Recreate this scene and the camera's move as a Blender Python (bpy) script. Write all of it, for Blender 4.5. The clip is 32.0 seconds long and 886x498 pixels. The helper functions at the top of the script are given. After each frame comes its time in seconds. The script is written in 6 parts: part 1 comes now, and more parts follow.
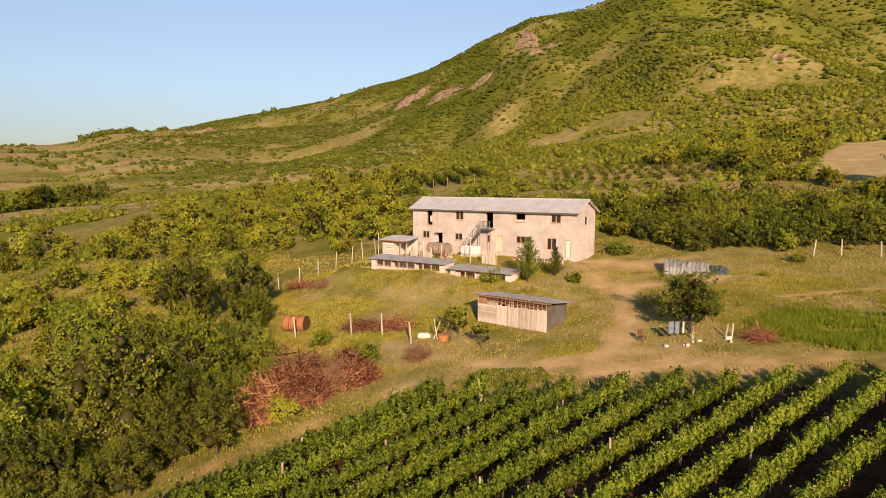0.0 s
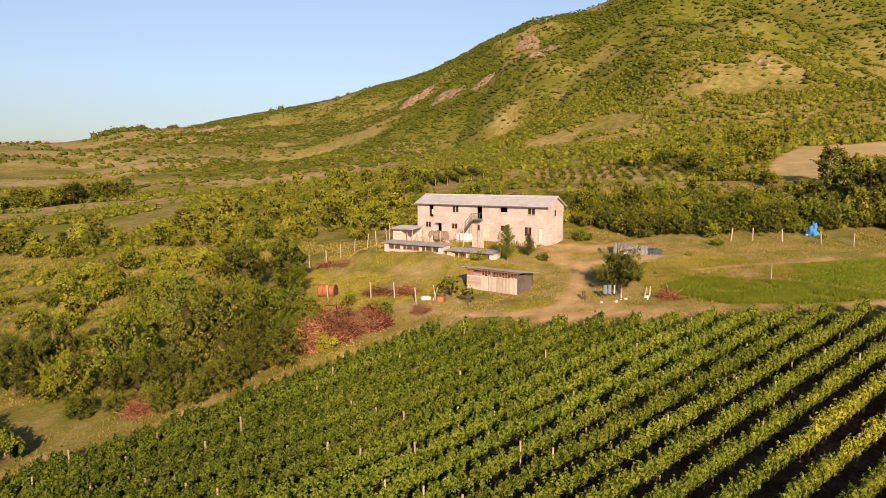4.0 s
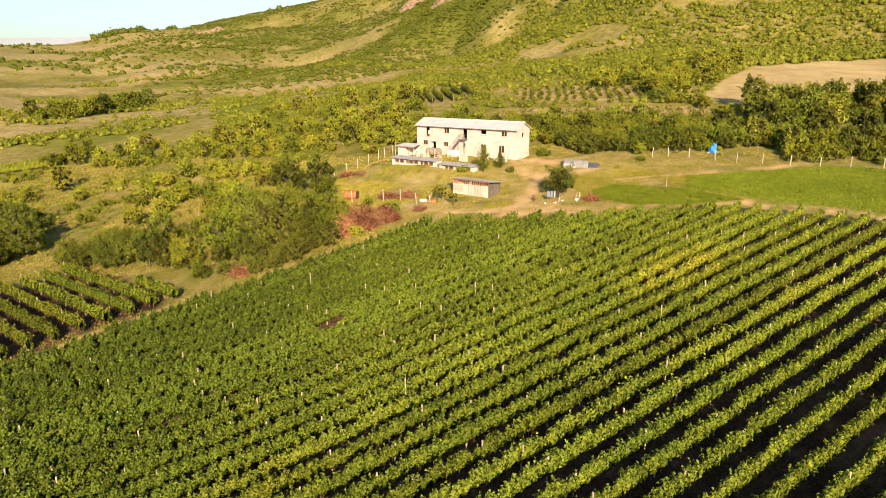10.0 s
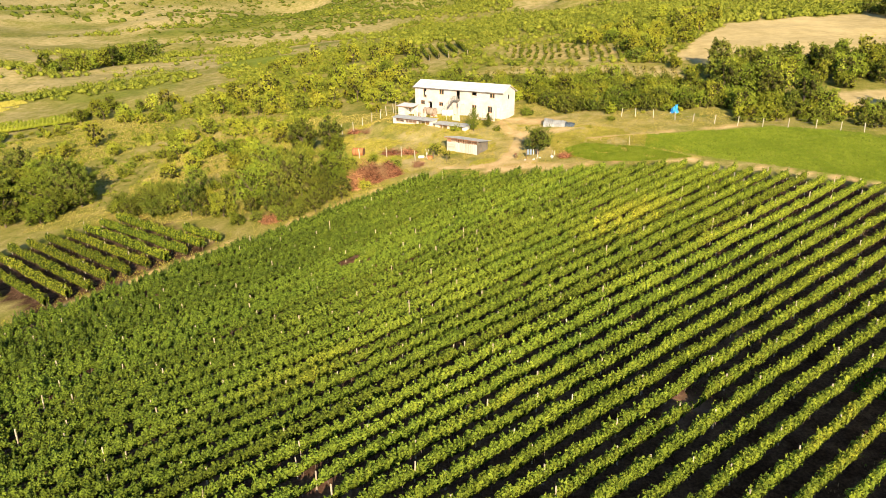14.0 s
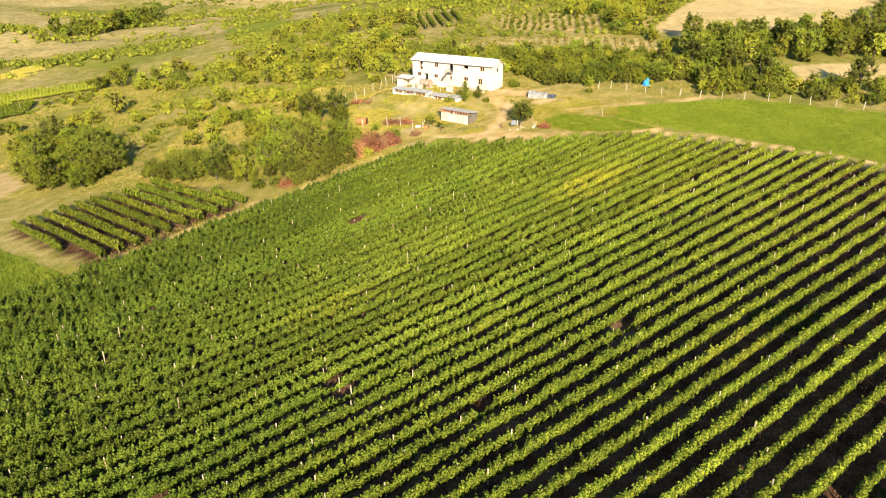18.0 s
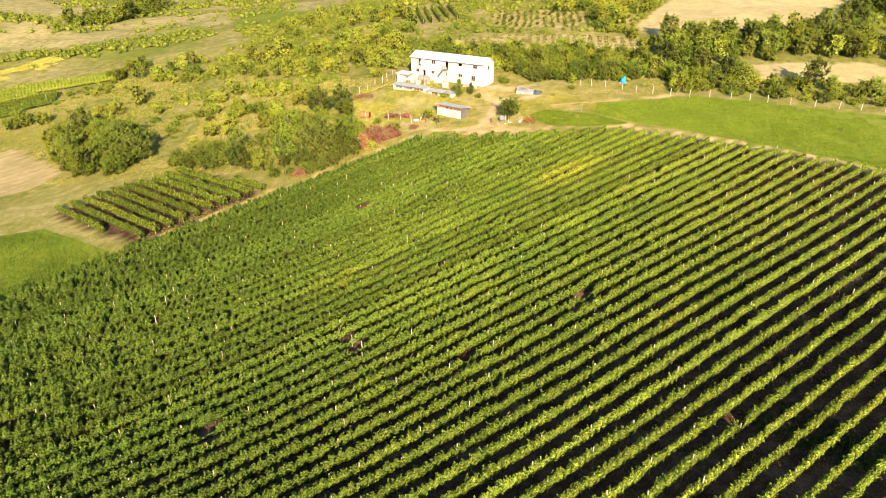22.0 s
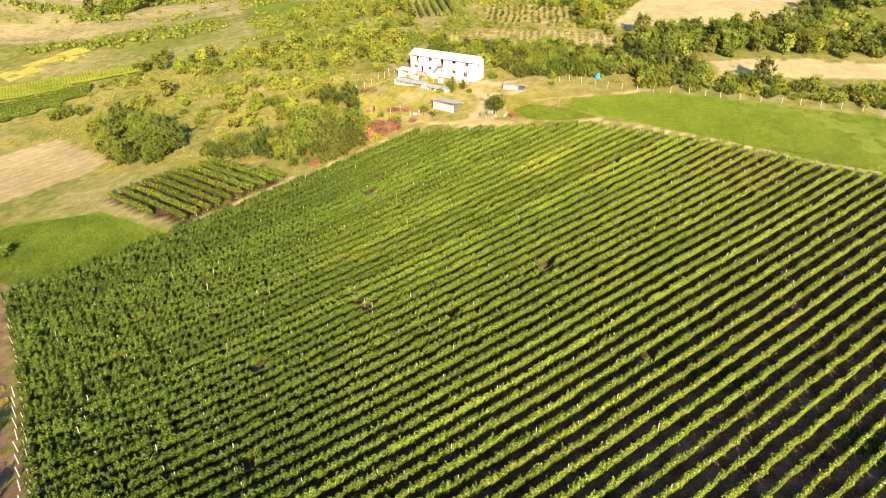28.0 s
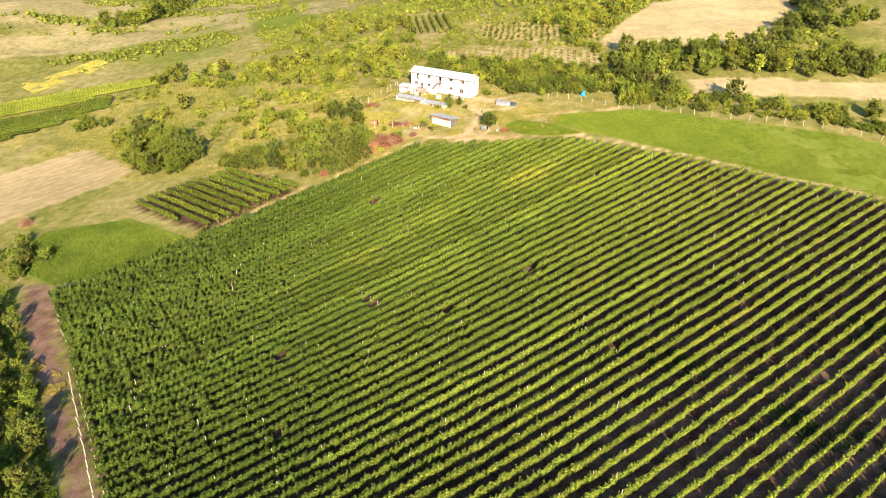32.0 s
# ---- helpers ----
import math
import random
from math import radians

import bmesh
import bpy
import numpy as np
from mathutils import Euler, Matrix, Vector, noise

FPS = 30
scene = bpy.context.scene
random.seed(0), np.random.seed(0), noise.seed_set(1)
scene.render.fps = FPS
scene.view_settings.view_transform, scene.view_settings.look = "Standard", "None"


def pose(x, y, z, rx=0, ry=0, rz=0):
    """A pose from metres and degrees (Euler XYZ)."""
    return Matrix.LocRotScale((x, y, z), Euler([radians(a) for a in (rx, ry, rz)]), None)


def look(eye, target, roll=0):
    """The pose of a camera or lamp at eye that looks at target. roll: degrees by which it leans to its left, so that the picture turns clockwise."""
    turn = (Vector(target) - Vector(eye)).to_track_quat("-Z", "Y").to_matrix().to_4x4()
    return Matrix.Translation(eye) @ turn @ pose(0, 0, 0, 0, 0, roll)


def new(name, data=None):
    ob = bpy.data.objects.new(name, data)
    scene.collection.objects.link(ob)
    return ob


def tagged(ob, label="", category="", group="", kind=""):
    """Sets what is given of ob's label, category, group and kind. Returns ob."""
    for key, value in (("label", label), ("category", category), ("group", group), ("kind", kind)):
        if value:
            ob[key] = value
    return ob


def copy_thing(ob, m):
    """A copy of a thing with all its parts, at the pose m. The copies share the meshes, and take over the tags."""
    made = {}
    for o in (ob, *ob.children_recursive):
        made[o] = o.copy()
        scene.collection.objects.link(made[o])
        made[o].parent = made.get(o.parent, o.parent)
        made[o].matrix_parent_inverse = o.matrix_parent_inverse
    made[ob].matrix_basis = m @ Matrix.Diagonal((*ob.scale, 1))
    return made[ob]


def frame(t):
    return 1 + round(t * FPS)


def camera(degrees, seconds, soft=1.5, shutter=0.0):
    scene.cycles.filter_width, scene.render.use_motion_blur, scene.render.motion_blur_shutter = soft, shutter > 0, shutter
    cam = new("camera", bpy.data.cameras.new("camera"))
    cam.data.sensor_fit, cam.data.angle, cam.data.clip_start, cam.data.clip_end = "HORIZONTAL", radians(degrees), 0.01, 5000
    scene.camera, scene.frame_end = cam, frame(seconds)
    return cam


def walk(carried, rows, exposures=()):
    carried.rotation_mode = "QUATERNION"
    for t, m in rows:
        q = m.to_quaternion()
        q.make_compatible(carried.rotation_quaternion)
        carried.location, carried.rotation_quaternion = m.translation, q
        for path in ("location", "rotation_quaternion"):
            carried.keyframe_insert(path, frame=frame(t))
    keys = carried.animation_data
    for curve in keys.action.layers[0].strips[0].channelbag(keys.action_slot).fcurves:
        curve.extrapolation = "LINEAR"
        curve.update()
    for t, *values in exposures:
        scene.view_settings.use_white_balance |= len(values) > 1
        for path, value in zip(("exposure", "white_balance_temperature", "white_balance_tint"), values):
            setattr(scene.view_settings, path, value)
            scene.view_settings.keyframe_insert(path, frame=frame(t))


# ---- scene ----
cam = camera(68.0, 32.0, 0.75)
PATH = [
    (0, (0.0, 0.0, 8.44), (0.0, 99.49, -1.62), -0.00),
    (0.5, (0.09, -2.38, 8.42), (-0.04, 97.12, -1.54), 0.00),
    (1, (0.19, -4.74, 8.38), (-0.08, 94.77, -1.47), 0.01),
    (1.5, (0.28, -7.1, 8.33), (-0.1, 92.42, -1.43), 0.01),
    (2, (0.38, -9.48, 8.31), (-0.07, 90.03, -1.52), 0.02),
    (2.5, (0.47, -11.89, 8.34), (-0.03, 87.62, -1.53), 0.03),
    (3, (0.57, -14.34, 8.44), (0.01, 85.16, -1.53), 0.05),
    (3.5, (0.67, -16.86, 8.62), (0.09, 82.62, -1.49), 0.10),
    (5.5, (1.1, -27.24, 9.85), (0.5, 71.87, -3.48), 0.19),
    (6, (1.22, -29.81, 10.24), (0.63, 69.11, -4.41), 0.23),
    (6.5, (1.37, -32.36, 10.66), (0.77, 66.35, -5.36), 0.22),
    (7, (1.53, -34.91, 11.12), (0.9, 63.54, -6.36), 0.20),
    (7.5, (1.71, -37.46, 11.62), (1.01, 60.73, -7.3), 0.18),
    (8, (1.88, -39.98, 12.15), (1.14, 57.92, -8.22), 0.14),
    (8.5, (2.04, -42.46, 12.7), (1.26, 55.13, -9.11), 0.11),
    (9, (2.17, -44.89, 13.28), (1.38, 52.39, -9.84), 0.08),
    (9.5, (2.29, -47.27, 13.9), (1.51, 49.74, -10.34), 0.05),
    (10, (2.38, -49.62, 14.57), (1.64, 47.12, -10.74), 0.03),
    (10.5, (2.45, -51.93, 15.27), (1.79, 44.54, -11.07), -0.00),
    (11, (2.52, -54.19, 15.99), (1.93, 41.98, -11.4), -0.03),
    (11.5, (2.58, -56.43, 16.73), (2.04, 39.46, -11.64), -0.06),
    (12, (2.64, -58.62, 17.49), (2.13, 36.95, -11.94), -0.08),
    (12.5, (2.72, -60.79, 18.24), (2.26, 34.46, -12.23), -0.11),
    (13, (2.8, -62.91, 19.0), (2.38, 32.0, -12.5), -0.13),
    (13.5, (2.91, -65.0, 19.75), (2.47, 29.58, -12.74), -0.14),
    (14, (3.02, -67.02, 20.52), (2.57, 27.16, -13.08), -0.16),
    (14.5, (3.13, -69.01, 21.29), (2.71, 24.8, -13.34), -0.17),
    (16.5, (3.61, -76.74, 24.45), (3.25, 15.52, -14.12), -0.19),
    (17, (3.73, -78.67, 25.24), (3.41, 13.31, -13.99), -0.19),
    (17.5, (3.84, -80.62, 26.03), (3.56, 11.23, -13.52), -0.17),
    (18, (3.95, -82.57, 26.81), (3.72, 9.18, -12.96), -0.15),
    (18.5, (4.05, -84.52, 27.6), (3.85, 7.21, -12.24), -0.13),
    (19, (4.16, -86.44, 28.39), (3.99, 5.28, -11.45), -0.10),
    (19.5, (4.26, -88.34, 29.19), (4.13, 3.36, -10.69), -0.07),
    (20, (4.36, -90.21, 30.01), (4.25, 1.51, -9.84), -0.05),
    (20.5, (4.45, -92.03, 30.83), (4.37, -0.3, -8.99), -0.03),
    (21, (4.54, -93.81, 31.65), (4.48, -2.17, -8.39), -0.01),
    (21.5, (4.61, -95.55, 32.49), (4.59, -4.43, -8.71), 0.01),
    (22, (4.69, -97.27, 33.33), (4.69, -6.68, -9.03), 0.03),
    (22.5, (4.77, -98.98, 34.19), (4.82, -8.91, -9.26), 0.05),
    (23, (4.86, -100.69, 35.06), (4.93, -11.22, -9.61), 0.06),
    (23.5, (4.96, -102.4, 35.96), (5.05, -13.46, -9.74), 0.05),
    (24, (5.08, -104.14, 36.88), (5.17, -15.41, -9.24), 0.04),
    (24.5, (5.22, -105.9, 37.84), (5.28, -17.23, -8.4), 0.01),
    (25, (5.39, -107.66, 38.82), (5.39, -19.01, -7.45), -0.03),
    (25.5, (5.58, -109.42, 39.83), (5.46, -20.76, -6.43), -0.13),
    (27.5, (6.31, -116.47, 43.98), (6.03, -27.84, -2.33), -0.26),
    (28, (6.45, -118.22, 45.02), (6.09, -29.59, -1.28), -0.33),
    (28.5, (6.56, -119.96, 46.07), (6.17, -31.33, -0.25), -0.34),
    (29, (6.65, -121.69, 47.12), (6.23, -33.04, 0.85), -0.33),
    (29.5, (6.72, -123.42, 48.18), (6.31, -34.79, 1.88), -0.31),
    (30, (6.78, -125.15, 49.24), (6.4, -36.52, 2.92), -0.29),
    (30.5, (6.84, -126.87, 50.31), (6.47, -38.23, 4.02), -0.26),
    (31, (6.9, -128.59, 51.38), (6.57, -39.93, 5.13), -0.23),
    (31.5, (6.96, -130.32, 52.44), (6.67, -41.66, 6.18), -0.20),
    (32, (7.03, -132.04, 53.51), (6.78, -43.44, 7.13), -0.17),
]
walk(cam, [(t, look(eye, target, roll)) for t, eye, target, roll in PATH], [(0, 0.4, 7000, 20), (3.5, 0.46, 7000, 22), (6, 0.67, 7000, 22), (9, 0.95, 6900, 15), (11, 1.1, 6700, 6), (13, 1.26, 6400, 2), (20, 1.47, 6150, 2), (24, 1.58, 6000, 1), (28, 1.59, 5850, 4), (32, 1.58, 5700, 7)])

# ---------- world, sun ----------
SUN_AZ, SUN_EL = radians(173.0), radians(21.0)
world = bpy.data.worlds.new("sky")
world.use_nodes = True
scene.world = world
wn = world.node_tree.nodes
sky = wn.new("ShaderNodeTexSky")
sky.sky_type = "NISHITA"
sky.sun_disc = False
sky.sun_elevation, sky.sun_rotation = SUN_EL, SUN_AZ
sky.air_density, sky.dust_density, sky.ozone_density = 1.0, 0.3, 1.6
wn["Background"].inputs["Strength"].default_value = 0.08
tint = wn.new("ShaderNodeMix")
tint.data_type, tint.blend_type = "RGBA", "MULTIPLY"
tint.inputs[0].default_value, tint.inputs[7].default_value = 1.0, (0.96, 1.04, 1.10, 1)
world.node_tree.links.new(sky.outputs[0], tint.inputs[6])
# haze graded into the sky: dull low, paler above, cut overhead for less fill
way = wn.new("ShaderNodeTexCoord")
rise = wn.new("ShaderNodeSeparateXYZ")
haze = wn.new("ShaderNodeValToRGB")
veil = wn.new("ShaderNodeMix")
veil.data_type, veil.blend_type = "RGBA", "MULTIPLY"
veil.inputs[0].default_value = 1.0
haze.color_ramp.elements.new(0.14)
haze.color_ramp.elements.new(0.32)
for e, (p, c) in zip(haze.color_ramp.elements, ((0.0, (0.47, 0.47, 0.495)), (0.14, (1.1, 1.05, 1.04)), (0.32, (1.62, 1.47, 1.36)), (1.0, (0.62, 0.62, 0.62)))):
    e.position, e.color = p, (*c, 1)
world.node_tree.links.new(way.outputs["Generated"], rise.inputs[0])
world.node_tree.links.new(rise.outputs[2], haze.inputs[0])
world.node_tree.links.new(tint.outputs[2], veil.inputs[6])
world.node_tree.links.new(haze.outputs[0], veil.inputs[7])
world.node_tree.links.new(veil.outputs[2], wn["Background"].inputs["Color"])
sun_data = bpy.data.lights.new("sun", "SUN")
sun_data.energy, sun_data.angle, sun_data.color = 5.0, radians(0.6), (1.0, 0.775, 0.52)
sun = new("sun", sun_data)
sun_dir = Vector((math.sin(SUN_AZ) * math.cos(SUN_EL), math.cos(SUN_AZ) * math.cos(SUN_EL), math.sin(SUN_EL)))
sun.matrix_world = look(sun_dir * 300, (0, 0, 0))


# ---------- materials ----------
def node_mat(name, rough=0.8, metal=0.0):
    m = bpy.data.materials.new(name)
    m.use_nodes = True
    b = m.node_tree.nodes["Principled BSDF"]
    b.inputs["Roughness"].default_value, b.inputs["Metallic"].default_value = rough, metal
    b.inputs["Specular IOR Level"].default_value = 0.25
    return m, m.node_tree.nodes, m.node_tree.links, b


def noise_node(nodes, links, vec, scale, detail=4.0, rough=0.6):
    n = nodes.new("ShaderNodeTexNoise")
    n.inputs["Scale"].default_value, n.inputs["Detail"].default_value = scale, detail
    n.inputs["Roughness"].default_value = rough
    if vec is not None:
        links.new(vec, n.inputs["Vector"])
    return n.outputs["Fac"]


def ramp(nodes, links, fac, stops):
    r = nodes.new("ShaderNodeValToRGB")
    el = r.color_ramp.elements
    while len(el) < len(stops):
        el.new(0.5)
    for e, (p, c) in zip(el, stops):
        e.position, e.color = p, (*c, 1)
    links.new(fac, r.inputs["Fac"])
    return r.outputs["Color"]


def mix(nodes, links, fac, a, b, mode="MIX"):
    n = nodes.new("ShaderNodeMix")
    n.data_type, n.blend_type = "RGBA", mode
    for sock, v in ((n.inputs[0], fac), (n.inputs[6], a), (n.inputs[7], b)):
        if isinstance(v, (int, float)):
            sock.default_value = v
        elif isinstance(v, tuple):
            sock.default_value = (*v, 1)
        else:
            links.new(v, sock)
    return n.outputs[2]


def calc(nodes, links, op, a, b=0.0, clamp=False):
    n = nodes.new("ShaderNodeMath")
    n.operation, n.use_clamp = op, clamp
    for sock, v in zip(n.inputs, (a, b)):
        if isinstance(v, (int, float)):
            sock.default_value = v
        else:
            links.new(v, sock)
    return n.outputs[0]


def bump(nodes, links, bsdf, height, strength, dist):
    n = nodes.new("ShaderNodeBump")
    n.inputs["Strength"].default_value, n.inputs["Distance"].default_value = strength, dist
    links.new(height, n.inputs["Height"])
    links.new(n.outputs[0], bsdf.inputs["Normal"])


def plain(name, stops, scale=3.0, rough=0.8, metal=0.0, bump_h=0.01, fine=40.0, vary=0.15, stretch=None):
    """A surface with broad stains, fine grain and a slight change from object to object."""
    m, nd, lk, b = node_mat(name, rough, metal)
    co = nd.new("ShaderNodeTexCoord").outputs["Object"]
    if stretch:
        mp = nd.new("ShaderNodeMapping")
        mp.inputs["Scale"].default_value = stretch
        lk.new(co, mp.inputs["Vector"])
        co = mp.outputs[0]
    big = noise_node(nd, lk, co, scale)
    small = noise_node(nd, lk, co, fine, 3.0)
    fac = calc(nd, lk, "ADD", calc(nd, lk, "MULTIPLY", big, 0.7), calc(nd, lk, "MULTIPLY", small, 0.3))
    n = len(stops)
    col = ramp(nd, lk, fac, [(0.3 + 0.4 * i / max(1, n - 1), c) for i, c in enumerate(stops)])
    rnd = nd.new("ShaderNodeObjectInfo").outputs["Random"]
    val = calc(nd, lk, "ADD", 1 - vary, calc(nd, lk, "MULTIPLY", rnd, 2 * vary))
    hsv = nd.new("ShaderNodeHueSaturation")
    lk.new(val, hsv.inputs["Value"])
    lk.new(col, hsv.inputs["Color"])
    lk.new(hsv.outputs[0], b.inputs["Base Color"])
    if bump_h:
        bump(nd, lk, b, small, 0.6, bump_h)
    return m


def leafy(name, dark, mid, light, hue=0.03, trans=0.035, per_object=True, rough=0.6, west=None, by_leaf=0.16, grain=0.0):
    """Leaves: colour by leaf, by plant and by broad patches; some light comes through."""
    m, nd, lk, b = node_mat(name, rough)
    b.inputs["Specular IOR Level"].default_value = 0.08
    isl = nd.new("ShaderNodeNewGeometry")
    patch = noise_node(nd, lk, isl.outputs["Position"], 0.12, 3.0)
    lobe = noise_node(nd, lk, isl.outputs["Position"], 0.9, 2.0)
    patch = calc(nd, lk, "ADD", calc(nd, lk, "MULTIPLY", patch, 0.55), calc(nd, lk, "MULTIPLY", lobe, 0.45))
    fac = calc(nd, lk, "ADD", calc(nd, lk, "MULTIPLY", isl.outputs["Random Per Island"], by_leaf), calc(nd, lk, "MULTIPLY", patch, 1.0 - by_leaf))
    col = ramp(nd, lk, fac, [(0.32, dark), (0.5, mid), (0.68, light)])
    if west:
        # leaves turn darker towards the west side; some stocks turn yellow
        xyz = nd.new("ShaderNodeSeparateXYZ")
        lk.new(isl.outputs["Position"], xyz.inputs[0])
        side = calc(nd, lk, "MULTIPLY", calc(nd, lk, "ADD", xyz.outputs[0], -6.0), -0.04, True)
        col = mix(nd, lk, side, col, mix(nd, lk, isl.outputs["Random Per Island"], west[0], west[1]))
        # and paler in the thin rows to the east
        side = calc(nd, lk, "MULTIPLY", calc(nd, lk, "SUBTRACT", xyz.outputs[0], 18.0), 0.022, True)
        side = calc(nd, lk, "MULTIPLY", side, 0.42)
        col = mix(nd, lk, side, col, mix(nd, lk, isl.outputs["Random Per Island"], (0.13, 0.155, 0.012), (0.27, 0.29, 0.024)))
        # lighter leaves on the south slope, more so eastwards
        south = calc(nd, lk, "MULTIPLY", calc(nd, lk, "SUBTRACT", -24.0, xyz.outputs[1]), 0.033, True)
        south = calc(nd, lk, "MULTIPLY", south, calc(nd, lk, "MULTIPLY", calc(nd, lk, "ADD", xyz.outputs[0], 14.0), 0.03, True))
        col = mix(nd, lk, calc(nd, lk, "MULTIPLY", south, 0.38), col, mix(nd, lk, isl.outputs["Random Per Island"], (0.15, 0.175, 0.016), (0.27, 0.29, 0.03)))
        # stocks that turn yellow, in patches along the rows
        sick = nd.new("ShaderNodeAttribute")
        sick.attribute_name = "yellowing"
        tired = mix(nd, lk, isl.outputs["Random Per Island"], (0.15, 0.165, 0.014), (0.33, 0.285, 0.03))
        col = mix(nd, lk, sick.outputs["Fac"], col, tired)
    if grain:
        # lit leaves and shaded gaps painted as cells on a closed mass of foliage
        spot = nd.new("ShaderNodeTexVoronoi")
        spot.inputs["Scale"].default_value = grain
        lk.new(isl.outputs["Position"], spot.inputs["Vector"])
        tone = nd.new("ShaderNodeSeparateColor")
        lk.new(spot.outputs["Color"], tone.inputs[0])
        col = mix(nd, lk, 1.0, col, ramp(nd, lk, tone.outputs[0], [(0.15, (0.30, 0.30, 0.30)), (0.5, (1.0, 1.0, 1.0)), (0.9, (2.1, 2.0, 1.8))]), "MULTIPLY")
        bump(nd, lk, b, spot.outputs["Distance"], 1.0, 0.12)
    hsv = nd.new("ShaderNodeHueSaturation")
    lk.new(col, hsv.inputs["Color"])
    if per_object:
        rnd = nd.new("ShaderNodeObjectInfo").outputs["Random"]
        lk.new(calc(nd, lk, "ADD", 0.5 - hue, calc(nd, lk, "MULTIPLY", rnd, 2 * hue)), hsv.inputs["Hue"])
        r2 = calc(nd, lk, "FRACT", calc(nd, lk, "MULTIPLY", rnd, 7.31))
        lk.new(calc(nd, lk, "ADD", 0.7, calc(nd, lk, "MULTIPLY", r2, 0.65)), hsv.inputs["Value"])
    lk.new(hsv.outputs[0], b.inputs["Base Color"])
    if trans:
        t = nd.new("ShaderNodeBsdfTranslucent")
        lk.new(hsv.outputs[0], t.inputs["Color"])
        ms = nd.new("ShaderNodeMixShader")
        ms.inputs[0].default_value = trans
        lk.new(b.outputs[0], ms.inputs[1])
        lk.new(t.outputs[0], ms.inputs[2])
        lk.new(ms.outputs[0], nd["Material Output"].inputs["Surface"])
    return m


def ground_mat():
    """Meadow, with vineyard soil, straw, bare earth and lush grass where the land is used so."""
    m, nd, lk, b = node_mat("ground", 0.95)
    b.inputs["Specular IOR Level"].default_value = 0.03
    pos = nd.new("ShaderNodeNewGeometry").outputs["Position"]
    n1 = noise_node(nd, lk, pos, 0.035, 5.0)
    n2 = noise_node(nd, lk, pos, 0.35, 5.0, 0.65)
    n3 = noise_node(nd, lk, pos, 4.0, 4.0, 0.7)
    f = calc(nd, lk, "ADD", calc(nd, lk, "MULTIPLY", n1, 0.45), calc(nd, lk, "MULTIPLY", n2, 0.55))
    meadow = ramp(nd, lk, f, [(0.40, (0.185, 0.185, 0.036)), (0.47, (0.26, 0.237, 0.055)), (0.54, (0.335, 0.28, 0.09)), (0.63, (0.43, 0.345, 0.15))])
    grain = ramp(nd, lk, n3, [(0.3, (0.45, 0.45, 0.45)), (0.7, (1.0, 1.0, 1.0))])
    meadow = mix(nd, lk, 0.9, meadow, grain, "MULTIPLY")
    soil = ramp(nd, lk, calc(nd, lk, "ADD", calc(nd, lk, "MULTIPLY", n2, 0.5), calc(nd, lk, "MULTIPLY", n3, 0.5)), [(0.41, (0.034, 0.017, 0.010)), (0.53, (0.095, 0.054, 0.033)), (0.66, (0.20, 0.12, 0.074))])
    straw = ramp(nd, lk, f, [(0.40, (0.39, 0.30, 0.14)), (0.6, (0.535, 0.41, 0.205))])
    straw = mix(nd, lk, 0.35, straw, grain, "MULTIPLY")
    earth = ramp(nd, lk, f, [(0.38, (0.44, 0.285, 0.125)), (0.60, (0.67, 0.465, 0.24))])
    earth = mix(nd, lk, 0.4, earth, grain, "MULTIPLY")
    lush = ramp(nd, lk, f, [(0.38, (0.095, 0.116, 0.014)), (0.62, (0.165, 0.182, 0.025))])
    # shaded gaps between bush crowns, painted into the lush colour as noise
    canopy = ramp(nd, lk, noise_node(nd, lk, pos, 0.34, 4.0, 0.75), [(0.38, (0.5, 0.52, 0.5)), (0.56, (1.0, 1.0, 1.0))])
    lush = mix(nd, lk, 0.8, lush, canopy, "MULTIPLY")
    at = nd.new("ShaderNodeAttribute")
    at.attribute_name = "land"
    sep = nd.new("ShaderNodeSeparateColor")
    lk.new(at.outputs["Color"], sep.inputs[0])
    rag = calc(nd, lk, "MULTIPLY", calc(nd, lk, "SUBTRACT", n2, 0.5), 0.9)

    def mask(sock):
        a = calc(nd, lk, "ADD", sock, calc(nd, lk, "MULTIPLY", rag, calc(nd, lk, "MULTIPLY", calc(nd, lk, "MULTIPLY", sock, 4.0), calc(nd, lk, "SUBTRACT", 1.0, sock))))
        return calc(nd, lk, "MULTIPLY", a, 1.0, True)

    col = mix(nd, lk, mask(at.outputs["Alpha"]), meadow, lush)
    col = mix(nd, lk, mask(sep.outputs[1]), col, straw)
    col = mix(nd, lk, mask(sep.outputs[2]), col, earth)
    col = mix(nd, lk, mask(sep.outputs[0]), col, soil)
    use = nd.new("ShaderNodeAttribute")
    use.attribute_name = "use"
    sep2 = nd.new("ShaderNodeSeparateColor")
    lk.new(use.outputs["Color"], sep2.inputs[0])
    crop = ramp(nd, lk, f, [(0.38, (0.115, 0.15, 0.014)), (0.55, (0.165, 0.20, 0.020)), (0.66, (0.21, 0.225, 0.035))])
    crop = mix(nd, lk, 0.3, crop, grain, "MULTIPLY")
    col = mix(nd, lk, mask(sep2.outputs[0]), col, crop)
    clay = ramp(nd, lk, f, [(0.40, (0.15, 0.078, 0.05)), (0.62, (0.34, 0.205, 0.14))])
    clay = mix(nd, lk, 0.7, clay, grain, "MULTIPLY")
    col = mix(nd, lk, mask(sep2.outputs[1]), col, clay)
    lk.new(col, b.inputs["Base Color"])
    bump(nd, lk, b, calc(nd, lk, "ADD", n3, n2), 0.7, 0.06)
    return m


